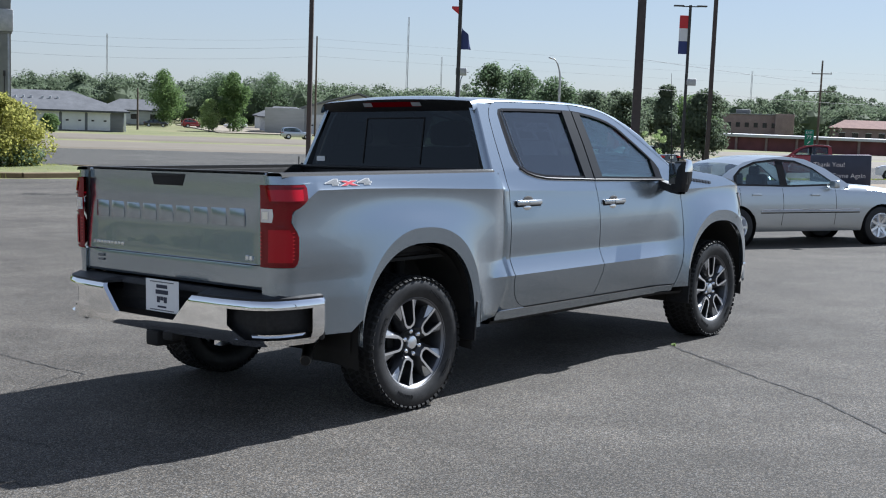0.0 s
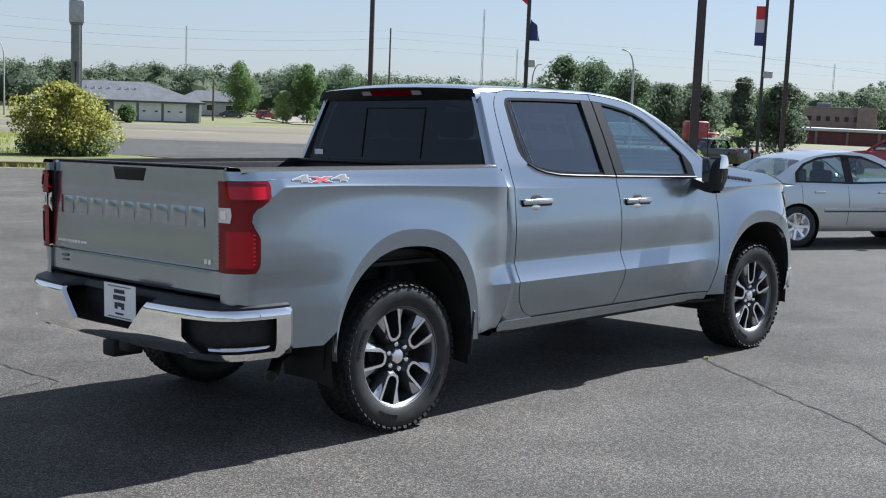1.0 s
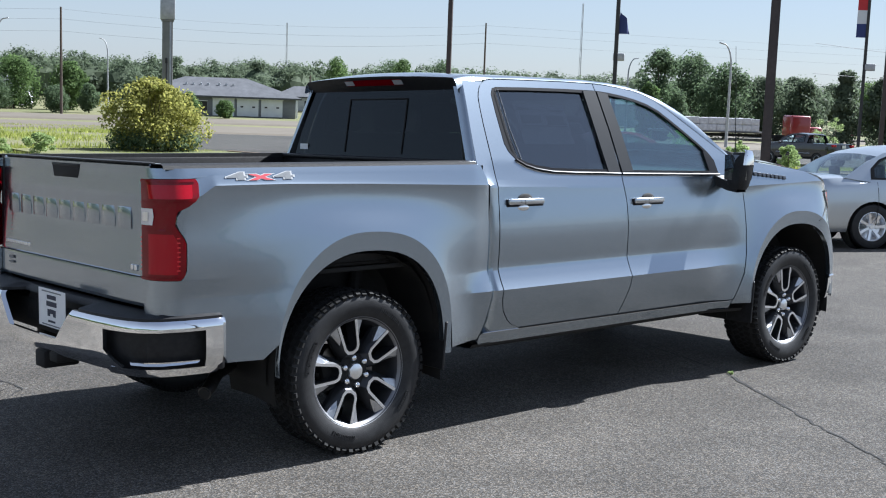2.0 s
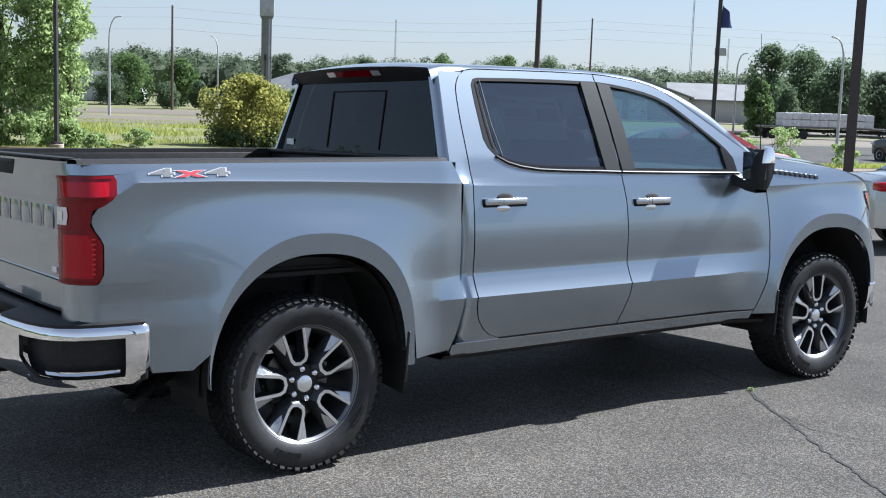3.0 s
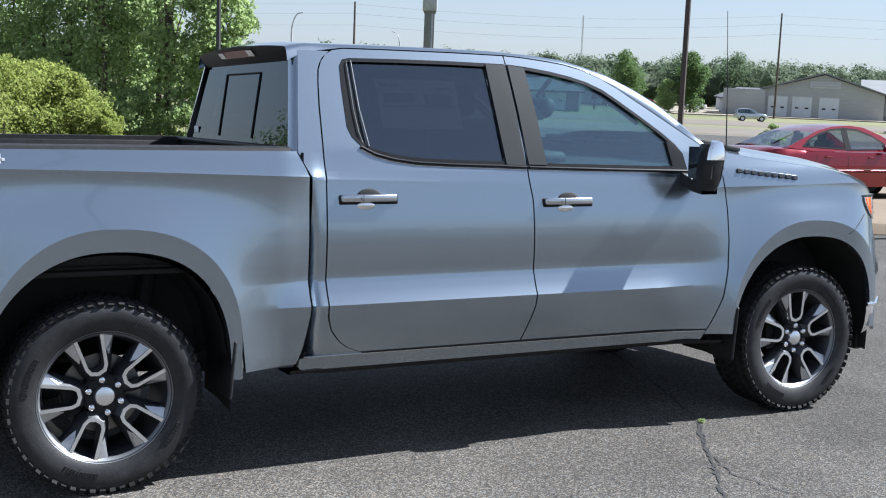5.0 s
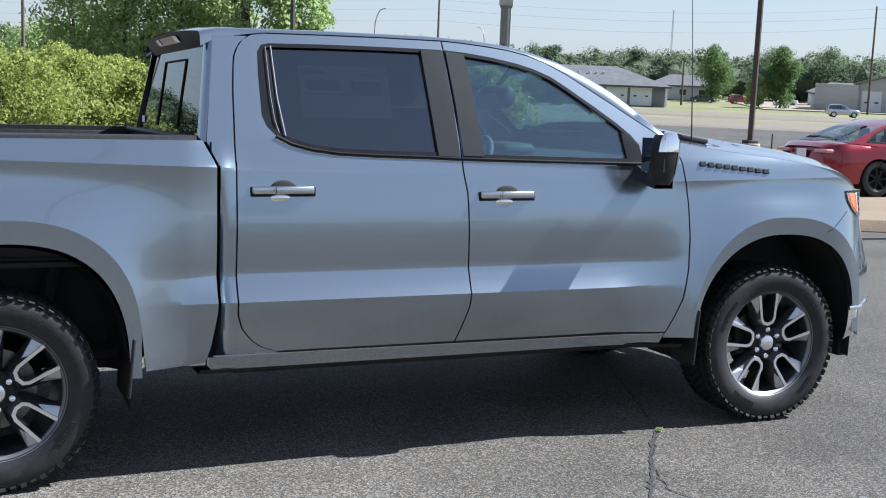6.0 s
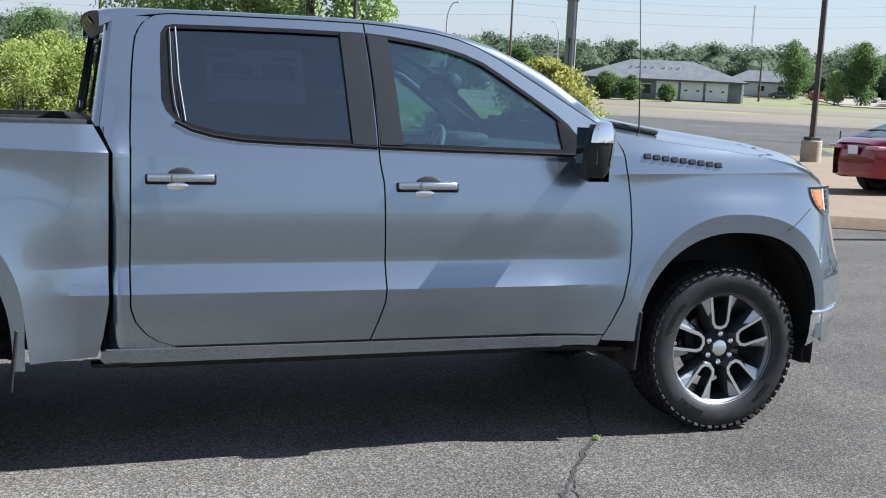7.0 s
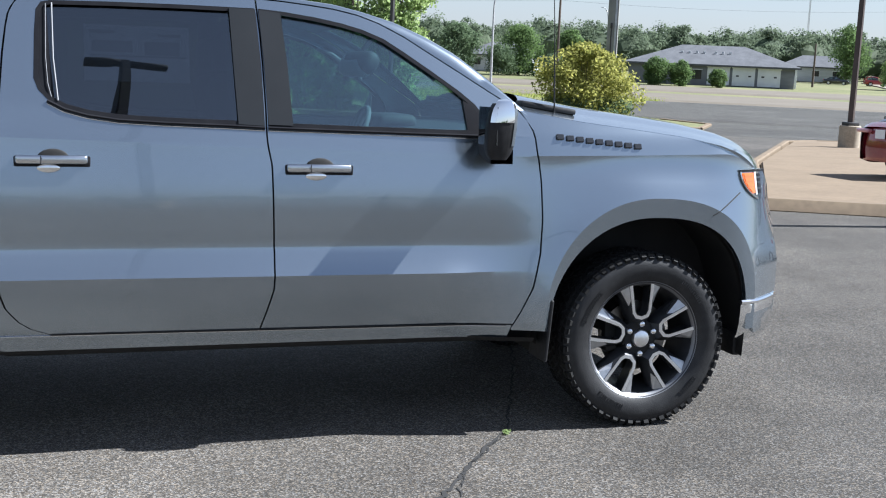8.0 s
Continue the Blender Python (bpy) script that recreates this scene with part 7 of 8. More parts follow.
# lattice masts far away
for x, y, h in ((330.0, 492.0, 37.0), (367.5, 331.3, 44.0), (470.0, 400.0, 34.0), (520.0, 250.0, 30.0)):
    mast = empty("radio_mast", Matrix.Translation(on_ground(x, y)), "thin grey lattice radio mast far away", "radio mast", "masts")
    for k in range(3):
        a = 2 * math.pi * k / 3
        part("leg", rod([(0.5 * math.cos(a), 0.5 * math.sin(a), 0), (0.28 * math.cos(a), 0.28 * math.sin(a), h)], 0.09, 5), GALVANISED, mast)
    bm = bmesh.new()
    n = int(h / 1.6)
    for k in range(n):
        r = 0.5 - 0.22 * k / n
        a = 2 * math.pi * (k % 3) / 3
        b = a + 2 * math.pi / 3
        rod([(r * math.cos(a), r * math.sin(a), 1.6 * k), (r * math.cos(b), r * math.sin(b), 1.6 * (k + 1))], 0.05, 4, bm)
    part("bracing", bm, GALVANISED, mast, kind="stuff")

# big sign pillar: only its shaft and the foot of its cabinet are seen
pillar = empty("sign_pillar", Matrix.Translation(on_ground(29.2, 55.1)) @ Matrix.Rotation(radians(62), 4, "Z"), "tall grey steel sign pillar on the verge", "sign")
part("shaft", rounded_box((0, 0, 4.6), (0.55, 0.58, 9.8), 0.03), PILLAR_STEEL, pillar)
part("shaft_strip", rounded_box((-0.285, -0.16, 3.4), (0.02, 0.10, 7.0), 0.005), GALVANISED, pillar, "pale strip down the shaft")
part("collar", rounded_box((0, 0, 7.55), (0.78, 0.80, 1.2), 0.05), GALVANISED, pillar, "pale collar below the cabinet")
part("cabinet", rounded_box((0, 0, 11.2), (0.7, 2.6, 3.4), 0.08), GALVANISED, pillar, "grey sign cabinet")
part("flange", rounded_box((0, 0, 6.9), (0.66, 0.68, 0.10), 0.02), PILLAR_STEEL, pillar)
part("conduit", rod([(-0.30, 0.06, -0.1), (-0.30, 0.06, 4.6)], 0.025, 6), DARK_STEEL, pillar)
part("conduit_box", rounded_box((-0.30, 0.06, 4.7), (0.10, 0.12, 0.30), 0.01), DARK_STEEL, pillar)

# thank-you board at the lot's way out
board = empty("exit_board", on_lot(37.45, 11.45, 110), "dark blue board with thank-you lettering by the exit", "sign")
part("board", rounded_box((0, 0, 0.72), (2.12, 0.22, 1.12), 0.03), SIGN_BLUE, board)
part("plinth", rounded_box((0, 0, 0.05), (2.1, 0.18, 0.30), 0.02), UNDER, board)
for body, z in (("Thank You!", 0.92), ("Please Come Again", 0.52)):
    text_mesh(body, 0.235, BANNER_WHITE, board, Matrix.Translation((0.95, 0.116, z)) @ pose(0, 0, 0, 90, 0, 180), 0.004, "lettering", "pale lettering", align="LEFT")
exit_sign = empty("road_sign", on_lot(132.6, 53.6, 112), "green exit sign beside the highway", "road sign")
part("panel", rounded_box((0, 0, 3.1), (1.05, 0.06, 1.85), 0.02), SIGN_GREEN, exit_sign)
part("post", rod([(0, -0.06, -0.2), (0, -0.06, 3.9)], 0.08, 8), GALVANISED, exit_sign)
for body, z, size in (("EXIT", 3.68, 0.40), ("77", 3.10, 0.60)):
    text_mesh(body, size, BANNER_WHITE, exit_sign, Matrix.Translation((0, 0.034, z)) @ pose(0, 0, 0, 90, 0, 180), 0.004, "lettering", "white lettering")
part("arrow", rod([(0.14, 0.04, 2.38), (-0.16, 0.04, 2.70)], 0.05, 6), BANNER_WHITE, exit_sign)
for x, y in ((31.0, 33.5),):
    stake = empty("marker_stake", Matrix.Translation(on_ground(x, y)), "thin dark marker stake in the grass", "stake")
    part("stake", rod([(0, 0, -0.1), (0, 0, 1.0)], 0.03, 6), DARK_STEEL, stake)

# ==== buildings ====
ROOF_GREY = varied(material("grey_shingles", (0.085, 0.09, 0.10), 0.9), [(0.3, (0.07, 0.074, 0.084)), (0.7, (0.105, 0.11, 0.122))], 0.8, second=0.15, second_scale=5)
ROOF_PALE = varied(material("pale_metal_roof", (0.17, 0.175, 0.18), 0.7), [(0.3, (0.16, 0.165, 0.17)), (0.7, (0.2, 0.205, 0.21))], 0.4)
WALL_GREY = varied(material("grey_siding", (0.42, 0.42, 0.41), 0.8), [(0.3, (0.39, 0.39, 0.38)), (0.7, (0.45, 0.45, 0.44))], 0.5, stretch=(1, 1, 6))
WALL_BLUE = varied(material("blue_grey_siding", (0.22, 0.23, 0.25), 0.8), [(0.3, (0.15, 0.158, 0.175)), (0.7, (0.185, 0.193, 0.21))], 0.5, stretch=(1, 1, 6))
WALL_PALE = varied(material("pale_siding", (0.5, 0.51, 0.53), 0.8), [(0.3, (0.45, 0.46, 0.48)), (0.7, (0.55, 0.56, 0.58))], 0.5, stretch=(1, 1, 6))
DOOR_WHITE = varied(material("white_door", (0.7, 0.71, 0.72), 0.6), [(0.3, (0.65, 0.66, 0.67)), (0.7, (0.74, 0.75, 0.76))], 1.0)
# brick and store reds are toned down: distance haze put into the colour
BRICK_RED = varied(material("haze_greyed_brick", (0.24, 0.18, 0.17), 0.9), [(0.3, (0.21, 0.155, 0.145)), (0.7, (0.27, 0.205, 0.195))], 0.7, second=0.15, second_scale=4)
STORE_RED = varied(material("red_shopfront", (0.16, 0.06, 0.065), 0.8), [(0.3, (0.13, 0.05, 0.054)), (0.7, (0.19, 0.07, 0.075))], 0.6)
DARK_PANE = material("dark_window", (0.02, 0.022, 0.026), 0.1)


def hip_roof(bm, w, d, z0, z1, inset, over=0.5):
    """A hipped roof over a plan w by d, its ridge inset from the ends."""
    a, b = w / 2 + over, d / 2 + over
    low = [bm.verts.new(p) for p in ((-a, -b, z0), (a, -b, z0), (a, b, z0), (-a, b, z0))]
    eav = [bm.verts.new((v.co.x, v.co.y, z0 - 0.25)) for v in low]
    r = [bm.verts.new((-w / 2 + inset, 0, z1)), bm.verts.new((w / 2 - inset, 0, z1))]
    bm.faces.new((low[0], low[1], r[1], r[0]))
    bm.faces.new((low[2], low[3], r[0], r[1]))
    bm.faces.new((low[1], low[2], r[1]))
    bm.faces.new((low[3], low[0], r[0]))
    for i in range(4):
        bm.faces.new((low[i], low[(i + 1) % 4], eav[(i + 1) % 4], eav[i]))
    bm.faces.new(eav)
    bmesh.ops.recalc_face_normals(bm, faces=bm.faces)
    return bm


def opening(root, name, x, y, z, w, h, mat, frame_mat, label=""):
    """A door or window set in a frame on the front face."""
    o = part(name, rounded_box((x, y - 0.03, z), (w, 0.08, h), 0.01, 1), mat, root, label)
    part("frame", rounded_box((x, y - 0.02, z + h / 2 + 0.06), (w + 0.24, 0.14, 0.12), 0.01, 1), frame_mat, o)
    return o


# the garage across the highway: front along local -y
garage = empty("garage_building", Matrix.Translation(on_ground(92.5, 157.0)) @ Matrix.Rotation(radians(-31), 4, "Z"), "low grey garage with a dark shingled hip roof and white doors", "building")
part("wall", rounded_box((0, 5, 1.45), (24.5, 12, 3.1), 0.03), WALL_BLUE, garage)
bm = hip_roof(bmesh.new(), 24.5, 12, 3.05, 5.9, 7.5, 0.9)
bmesh.ops.translate(bm, verts=bm.verts, vec=(0, 5, 0))
part("roof", bm, ROOF_GREY, garage, "dark grey shingled hip roof", smooth=0)
for x in (9.6, 5.9, 2.2):
    d = opening(garage, "garage_door", x - 1.0, -1.0, 1.35, 3.3, 2.6, DOOR_WHITE, DOOR_WHITE, "white garage door")
    for k in (-0.9, 0.9):
        part("pane", rounded_box((x - 1.0 + k, -1.09, 1.5), (0.42, 0.02, 0.22), 0.005, 1), DARK_PANE, d)
for x in (-2.0, -5.2, -8.2):
    opening(garage, "window", x, -1.0, 1.5, 1.4, 1.4, DARK_PANE, DOOR_WHITE, "dark office window")
part("porch_post", rounded_box((12.4, -1.6, 1.5), (0.3, 0.3, 3.0), 0.02), DOOR_WHITE, garage)
for k in range(7):
    part("roof_snow_guard", rounded_box((-4.5 + 1.1 * k + (0.6 if k > 3 else 0), 2.0, 4.75), (0.35, 0.2, 0.5), 0.03), WALL_PALE, garage)

# the gabled shop building
shop = empty("gabled_workshop", Matrix.Translation(on_ground(149.0, 145.5)) @ Matrix.Rotation(radians(-45.5), 4, "Z"), "wide grey gabled workshop with three white doors", "building")
gable = [(-9.8, 0), (9.8, 0), (9.8, 4.2), (0, 7.3), (-9.8, 4.6)]
part("wall", prism(gable, 0.0, 26.0), WALL_GREY, shop)
for x0, z0, x1, z1 in ((10.6, 4.0, 0, 7.45), (0, 7.45, -10.4, 4.45)):
    bm = bmesh.new()
    d = Vector((x1 - x0, 0, z1 - z0))
    n = Vector((-d.z, 0, d.x)).normalized()
    if n.z < 0:
        n = -n
    q = [Vector((x0, -0.7, z0)), Vector((x1, -0.7, z1)), Vector((x1, 26.5, z1)), Vector((x0, 26.5, z0))]
    top = [bm.verts.new(p + n * 0.28) for p in q]
    low = [bm.verts.new(p) for p in q]
    bm.faces.new(top)
    bm.faces.new(list(reversed(low)))
    for i in range(4):
        bm.faces.new((top[i], top[(i + 1) % 4], low[(i + 1) % 4], low[i]))
    bmesh.ops.recalc_face_normals(bm, faces=bm.faces)
    part("roof", bm, ROOF_PALE, shop, "pale metal roof slope", smooth=0)
part("side_wing", rounded_box((-13.0, 5, 2.2), (7.0, 12, 4.6), 0.03), WALL_GREY, shop)
part("side_wing", rounded_box((17.0, 12, 1.9), (15.0, 16, 4.0), 0.03), WALL_GREY, shop)
bm = bmesh.new()
rows = [[(x, y, z) for y, z in ((3.3, 3.75), (3.3, 4.0), (12, 6.9), (20.7, 4.0), (20.7, 3.75), (12, 6.5), (3.3, 3.75))] for x in (6.0, 25.2)]
loft(rows, bm=bm)
bmesh.ops.holes_fill(bm, edges=[e for e in bm.edges if len(e.link_faces) == 1])
bmesh.ops.recalc_face_normals(bm, faces=bm.faces)
part("roof", bm, ROOF_PALE, shop, "pale roof over the long wing", smooth=0)
part("wing_gable", prism([(4.0, 3.9), (20.0, 3.9), (12.0, 6.55)], 0.0, 0.2), WALL_GREY, shop).matrix_local = Matrix.Translation((24.5, 0, 0)) @ Matrix.Rotation(math.pi / 2, 4, "Z")
for x in (-7.4, -3.4, 1.0):
    d = opening(shop, "workshop_door", x, 0.0, 1.75, 3.2, 3.4, DOOR_WHITE, WALL_PALE, "white roller door")
    for k in (-0.8, 0.8):
        part("pane", rounded_box((x + k, -0.09, 1.6), (0.6, 0.02, 0.25), 0.005, 1), DARK_PANE, d)
part("name_board", rounded_box((0.2, -0.06, 5.6), (5.0, 0.12, 1.2), 0.02), WALL_PALE, shop, "pale name board")
for z in (5.85, 5.4):
    part("print_bar", rounded_box((0.2, -0.13, z), (3.6 if z > 5.6 else 4.2, 0.02, 0.18), 0.005, 1), WALL_GREY, shop)

# long red store and the brick block to the east
store = empty("store_building", Matrix.Translation(on_ground(203.5, 87.0)) @ Matrix.Rotation(radians(-66), 4, "Z"), "long low red store with a white fascia", "building")
part("wall", rounded_box((6, 7, 1.0), (60, 14, 3.2), 0.03), STORE_RED, store)
part("fascia", rounded_box((6, 6.6, 2.55), (61, 15.6, 0.5), 0.03), WALL_PALE, store, "white fascia and flat roof")
for k in range(11):
    part("pier", rounded_box((-21 + 5.4 * k, -0.2, 0.9), (0.45, 0.5, 3.0), 0.02), BRICK_RED, store)
block = empty("brick_building", Matrix.Translation(on_ground(303, 142)) @ Matrix.Rotation(radians(-64), 4, "Z"), "two-storey red brick building with a flat roof, greyed by painted haze", "building")
part("wall", rounded_box((0, 8, 3.7), (19, 16, 7.6), 0.05), BRICK_RED, block)
part("wall", rounded_box((7.2, 6, 3.9), (5, 16, 8.0), 0.05), BRICK_RED, block)
part("parapet", rounded_box((0, 8, 7.6), (19.4, 16.4, 0.3), 0.03), ROOF_PALE, block)
for k in range(6):
    opening(block, "window", -7.6 + 2.4 * k, 0.0, 4.6, 1.1, 1.3, DARK_PANE, BRICK_RED)
part("roof_cap", rounded_box((-4, 8, 8.3), (4, 4, 1.2), 0.2), ROOF_PALE, block)
for x, y, w, d, h, r, wall in ((144.5, 207, 14, 9, 3.0, 5.2, WALL_PALE), (170, 188, 12, 9, 2.8, 4.8, DOOR_WHITE), (152, 168, 9, 8, 2.8, 4.6, WALL_PALE), (76, 205, 12, 9, 3.0, 5.2, WALL_PALE)):
    house = empty("house", Matrix.Translation(on_ground(x, y)) @ Matrix.Rotation(radians(-34), 4, "Z"), "small pale house with a grey hip roof beyond the highway", "house", "houses")
    part("wall", rounded_box((0, 0, h / 2), (w, d, h), 0.03), wall, house)
    part("roof", hip_roof(bmesh.new(), w, d, h, r, w * 0.3), ROOF_GREY, house, smooth=0)
    for k in (-0.3, 0.0, 0.28):
        opening(house, "window", w * k, -d / 2, h * 0.55, 1.3, 1.1, DARK_PANE, DOOR_WHITE)

# brick house with a dull red roof, further east
ROOF_RED = varied(material("dull_red_shingles", (0.20, 0.12, 0.105), 0.9), [(0.3, (0.17, 0.10, 0.09)), (0.7, (0.23, 0.14, 0.12))], 0.8, second=0.15, second_scale=5)
lodge = empty("house", Matrix.Translation(on_ground(376, 139)) @ Matrix.Rotation(radians(-64), 4, "Z"), "long brick house with a dull red roof", "house", "houses")
part("wall", rounded_box((0, 0, 2.4), (22, 12, 4.8), 0.03), BRICK_RED, lodge)
part("roof", hip_roof(bmesh.new(), 22, 12, 4.8, 7.4, 4.0), ROOF_RED, lodge, "dull red hip roof", smooth=0)
for k in range(5):
    opening(lodge, "window", -8 + 4 * k, -6.0, 2.6, 1.8, 1.4, DARK_PANE, DOOR_WHITE)

# ==== trees, shrubs and grass ====
def leaf_material(name, dark, light):
    m = material(name, dark, 0.7, Specular_IOR_Level=0.15)
    n, l = m.node_tree.nodes, m.node_tree.links
    b = n["Principled BSDF"]
    geo = n.new("ShaderNodeNewGeometry")
    ramp = n.new("ShaderNodeValToRGB")
    ramp.color_ramp.elements[0].color, ramp.color_ramp.elements[1].color = (*dark, 1), (*light, 1)
    l.new(geo.outputs["Random Per Island"], ramp.inputs["Fac"])
    l.new(ramp.outputs["Color"], b.inputs["Base Color"])
    tr = n.new("ShaderNodeBsdfTranslucent")
    l.new(ramp.outputs["Color"], tr.inputs["Color"])
    mx = n.new("ShaderNodeMixShader")
    mx.inputs[0].default_value = 0.55
    l.new(b.outputs[0], mx.inputs[1])
    l.new(tr.outputs[0], mx.inputs[2])
    l.new(mx.outputs[0], n["Material Output"].inputs["Surface"])
    return m


# base lightened to hold the haze over the trees across the highway
LEAF = leaf_material("tree_leaves", (0.085, 0.14, 0.05), (0.16, 0.235, 0.085))
# paler and greyer: distance haze is put into this leaf colour
LEAF_HAZED = leaf_material("hazed_far_leaves", (0.108, 0.143, 0.092), (0.15, 0.186, 0.118))
LEAF_DARK = leaf_material("dark_tree_leaves", (0.09, 0.135, 0.075), (0.155, 0.21, 0.115))
LEAF_POPLAR = leaf_material("poplar_leaves", (0.20, 0.28, 0.10), (0.44, 0.54, 0.25))
LEAF_WILLOW = leaf_material("willow_leaves", (0.18, 0.235, 0.055), (0.41, 0.45, 0.135))
LEAF_GOLD = leaf_material("golden_shrub_leaves", (0.16, 0.18, 0.045), (0.46, 0.44, 0.13))
GRASS_BLADE = leaf_material("grass_blades", (0.18, 0.23, 0.04), (0.42, 0.44, 0.13))
BARK = varied(material("bark", (0.07, 0.055, 0.045), 0.95), [(0.3, (0.05, 0.04, 0.032)), (0.7, (0.11, 0.09, 0.075))], 8, stretch=(1, 1, 0.2), bump=0.01, bump_scale=20)


def leaf_cloud(rng, centres, radii, count, size, squash=0.8, loose=0.45):
    """Small bent leaves scattered in clumps: vertices and faces."""
    k = rng.integers(0, len(centres), count)
    d = rng.normal(size=(count, 3))
    d /= np.linalg.norm(d, axis=1)[:, None]
    r = rng.random(count) ** 0.33
    c = centres[k] + d * (r * radii[k])[:, None] * np.array([1, 1, squash])
    # leaves lie loosely along the clump's skin
    n = d + loose * rng.normal(size=(count, 3)) + np.array([0, 0, 0.25])
    a = np.cross(n, rng.normal(size=(count, 3)))
    a /= np.linalg.norm(a, axis=1)[:, None]
    b = np.cross(a, n)
    b /= np.linalg.norm(b, axis=1)[:, None]
    s = (size * (0.6 + 0.8 * rng.random(count)))[:, None]
    v = np.stack([c - a * s, c + b * s * 0.55 - a * s * 0.1, c + a * s, c - b * s * 0.55 - a * s * 0.1], 1).reshape(-1, 3)
    f = np.arange(count * 4).reshape(-1, 4)
    return v, f


def cloud_part(name, v, f, mat, parent, label="", kind=""):
    me = bpy.data.meshes.new(name)
    me.from_pydata(v.tolist(), [], f.tolist())
    me.materials.append(mat)
    ob = new(name, me)
    if parent:
        ob.parent = parent
    return tagged(ob, label, kind=kind)


def crown_clumps(rng, height, radius, bottom, n, shape):
    """Clump centres over an uneven crown: round, tall or cone."""
    out, rad = [], []
    for i in range(n):
        t = rng.random() ** 0.8
        z = bottom + (height - bottom) * t
        prof = {"round": math.sqrt(max(0.03, 1 - (2 * t - 0.9) ** 2 * 0.85)), "tall": (0.55 + 0.45 * math.sin(math.pi * min(1, t * 1.1))) * (1.0 if t < 0.75 else 1 - (t - 0.75) * 2.4), "cone": max(0.12, 1.05 - t)}[shape]
        a = rng.random() * 2 * math.pi
        r = radius * prof * rng.random() ** 0.5 * (0.85 + 0.3 * rng.random())
        out.append((r * math.cos(a), r * math.sin(a), z))
        rad.append(radius * (0.2 + 0.22 * rng.random()) * (0.6 + 0.4 * prof))
    return np.array(out), np.array(rad)


def tree(x, y, height, radius, seed, leaves, leaf_size, mat, label, shape="round", bottom=0.22, clumps=26, stems=1, name="tree", category="tree", group="", full=False, loose=0.45):
    rng = np.random.default_rng(seed)
    root = empty(name, Matrix.Translation(on_ground(x, y)), label, category, group)
    c, r = crown_clumps(rng, height * 0.95, radius, height * bottom, clumps, shape)
    if full:
        c[:, :2] *= 0.72
        r *= 1.45
    bm = bmesh.new()
    for s in range(stems):
        ox, oy = (rng.normal(0, radius * 0.25, 2) if stems > 1 else (0, 0))
        thick = 0.022 * height / math.sqrt(stems)
        top = Vector((ox * 1.5, oy * 1.5, height * 0.8))
        mid = Vector((ox * 1.2 + rng.normal(0, 0.05 * radius), oy * 1.2, height * 0.4))
        rod([(ox, oy, -0.2), mid, top], [thick, thick * 0.7, thick * 0.2], 7, bm)
        for k in rng.choice(len(c), min(len(c), max(3, 9 // stems)), replace=False):
            t = 0.25 + 0.4 * rng.random()
            a = Vector((ox, oy, 0)).lerp(mid, t / 0.5) if t < 0.5 else mid.lerp(top, (t - 0.5) / 0.5)
            b = Vector(c[k])
            rod([a, a.lerp(b, 0.5) + Vector((0, 0, 0.05 * height)), b], [thick * 0.4, thick * 0.25, thick * 0.08], 5, bm)
    part("trunk", bm, BARK, root, "bare trunk and limbs")
    v, f = leaf_cloud(rng, c, r, leaves, leaf_size, loose=loose)
    cloud_part("crown", v, f, mat, root)
    return root


# poplars beside the lot
for i, (x, y, h, r) in enumerate(((9.2, 57.4, 10.5, 2.6), (11.7, 55.0, 11.5, 2.7), (14.0, 53.2, 12.0, 2.4), (16.0, 51.2, 9.2, 1.7), (7.0, 60.0, 10.0, 2.6), (12.6, 57.5, 12.0, 2.6))):
    tree(x, y, h, r, 20 + i, 15000, 0.105, LEAF_POPLAR, "leafy green poplar with several stems beside the lot", "tall", 0.0, 150, 3, group="poplars", loose=1.6)
# willow scrub on the bank
for i, (x, y, h, r) in enumerate(((2.6, 38.6, 3.1, 1.9), (4.5, 40.0, 3.3, 1.9), (6.3, 41.8, 3.2, 1.7), (7.7, 43.6, 2.7, 1.4), (0.6, 38.2, 3.1, 1.9), (7.1, 40.8, 2.9, 1.2), (-2.0, 38.6, 3.2, 1.9), (1.5, 41.5, 3.6, 2.0), (4.0, 43.5, 3.7, 2.0), (8.4, 41.0, 1.5, 0.9), (-4.6, 40.0, 3.3, 2.0))):
    tree(x, y, h, r, 60 + i, 9000, 0.06, LEAF_WILLOW, "bright green willow scrub on the bank", "round", 0.02, 60, 4, "shrub", "shrub", "willow scrub", loose=1.6)
# low growth at the poplars' feet
for i, (x, y, h, r) in enumerate(((7.6, 55.6, 2.2, 1.8), (9.8, 53.8, 1.9, 1.6), (12.0, 51.9, 2.1, 1.6), (14.2, 50.2, 1.6, 1.3), (15.8, 49.0, 1.1, 1.0), (5.0, 57.2, 2.4, 2.0))):
    tree(x, y, h, r, 300 + i, 5000, 0.075, LEAF_POPLAR, "low leafy growth at the foot of the poplars", "round", 0.0, 40, 4, "shrub", "shrub", "growth under the poplars", loose=1.6)
# golden bush on the verge
tree(25.3, 49.2, 3.5, 2.35, 90, 15000, 0.085, LEAF_GOLD, "broad golden-green bush on the verge", "round", 0.02, 90, 4, "bush", "bush", loose=1.4)
v, f = leaf_cloud(np.random.default_rng(91), np.array([(1.7 * math.cos(a), 1.7 * math.sin(a), 0.55) for a in spread(0, 6.28, 14)] + [(0.9, 0.0, 0.7), (-0.9, 0.2, 0.7), (0, -1.2, 0.8)]), np.full(17, 0.75), 5000, 0.08)
cloud_part("low_growth", v + np.array(on_ground(25.3, 49.2)), f, LEAF_DARK, None, "dark green growth at the foot of the bush")
tagged(bpy.data.objects["low_growth"], category="plant", kind="stuff")
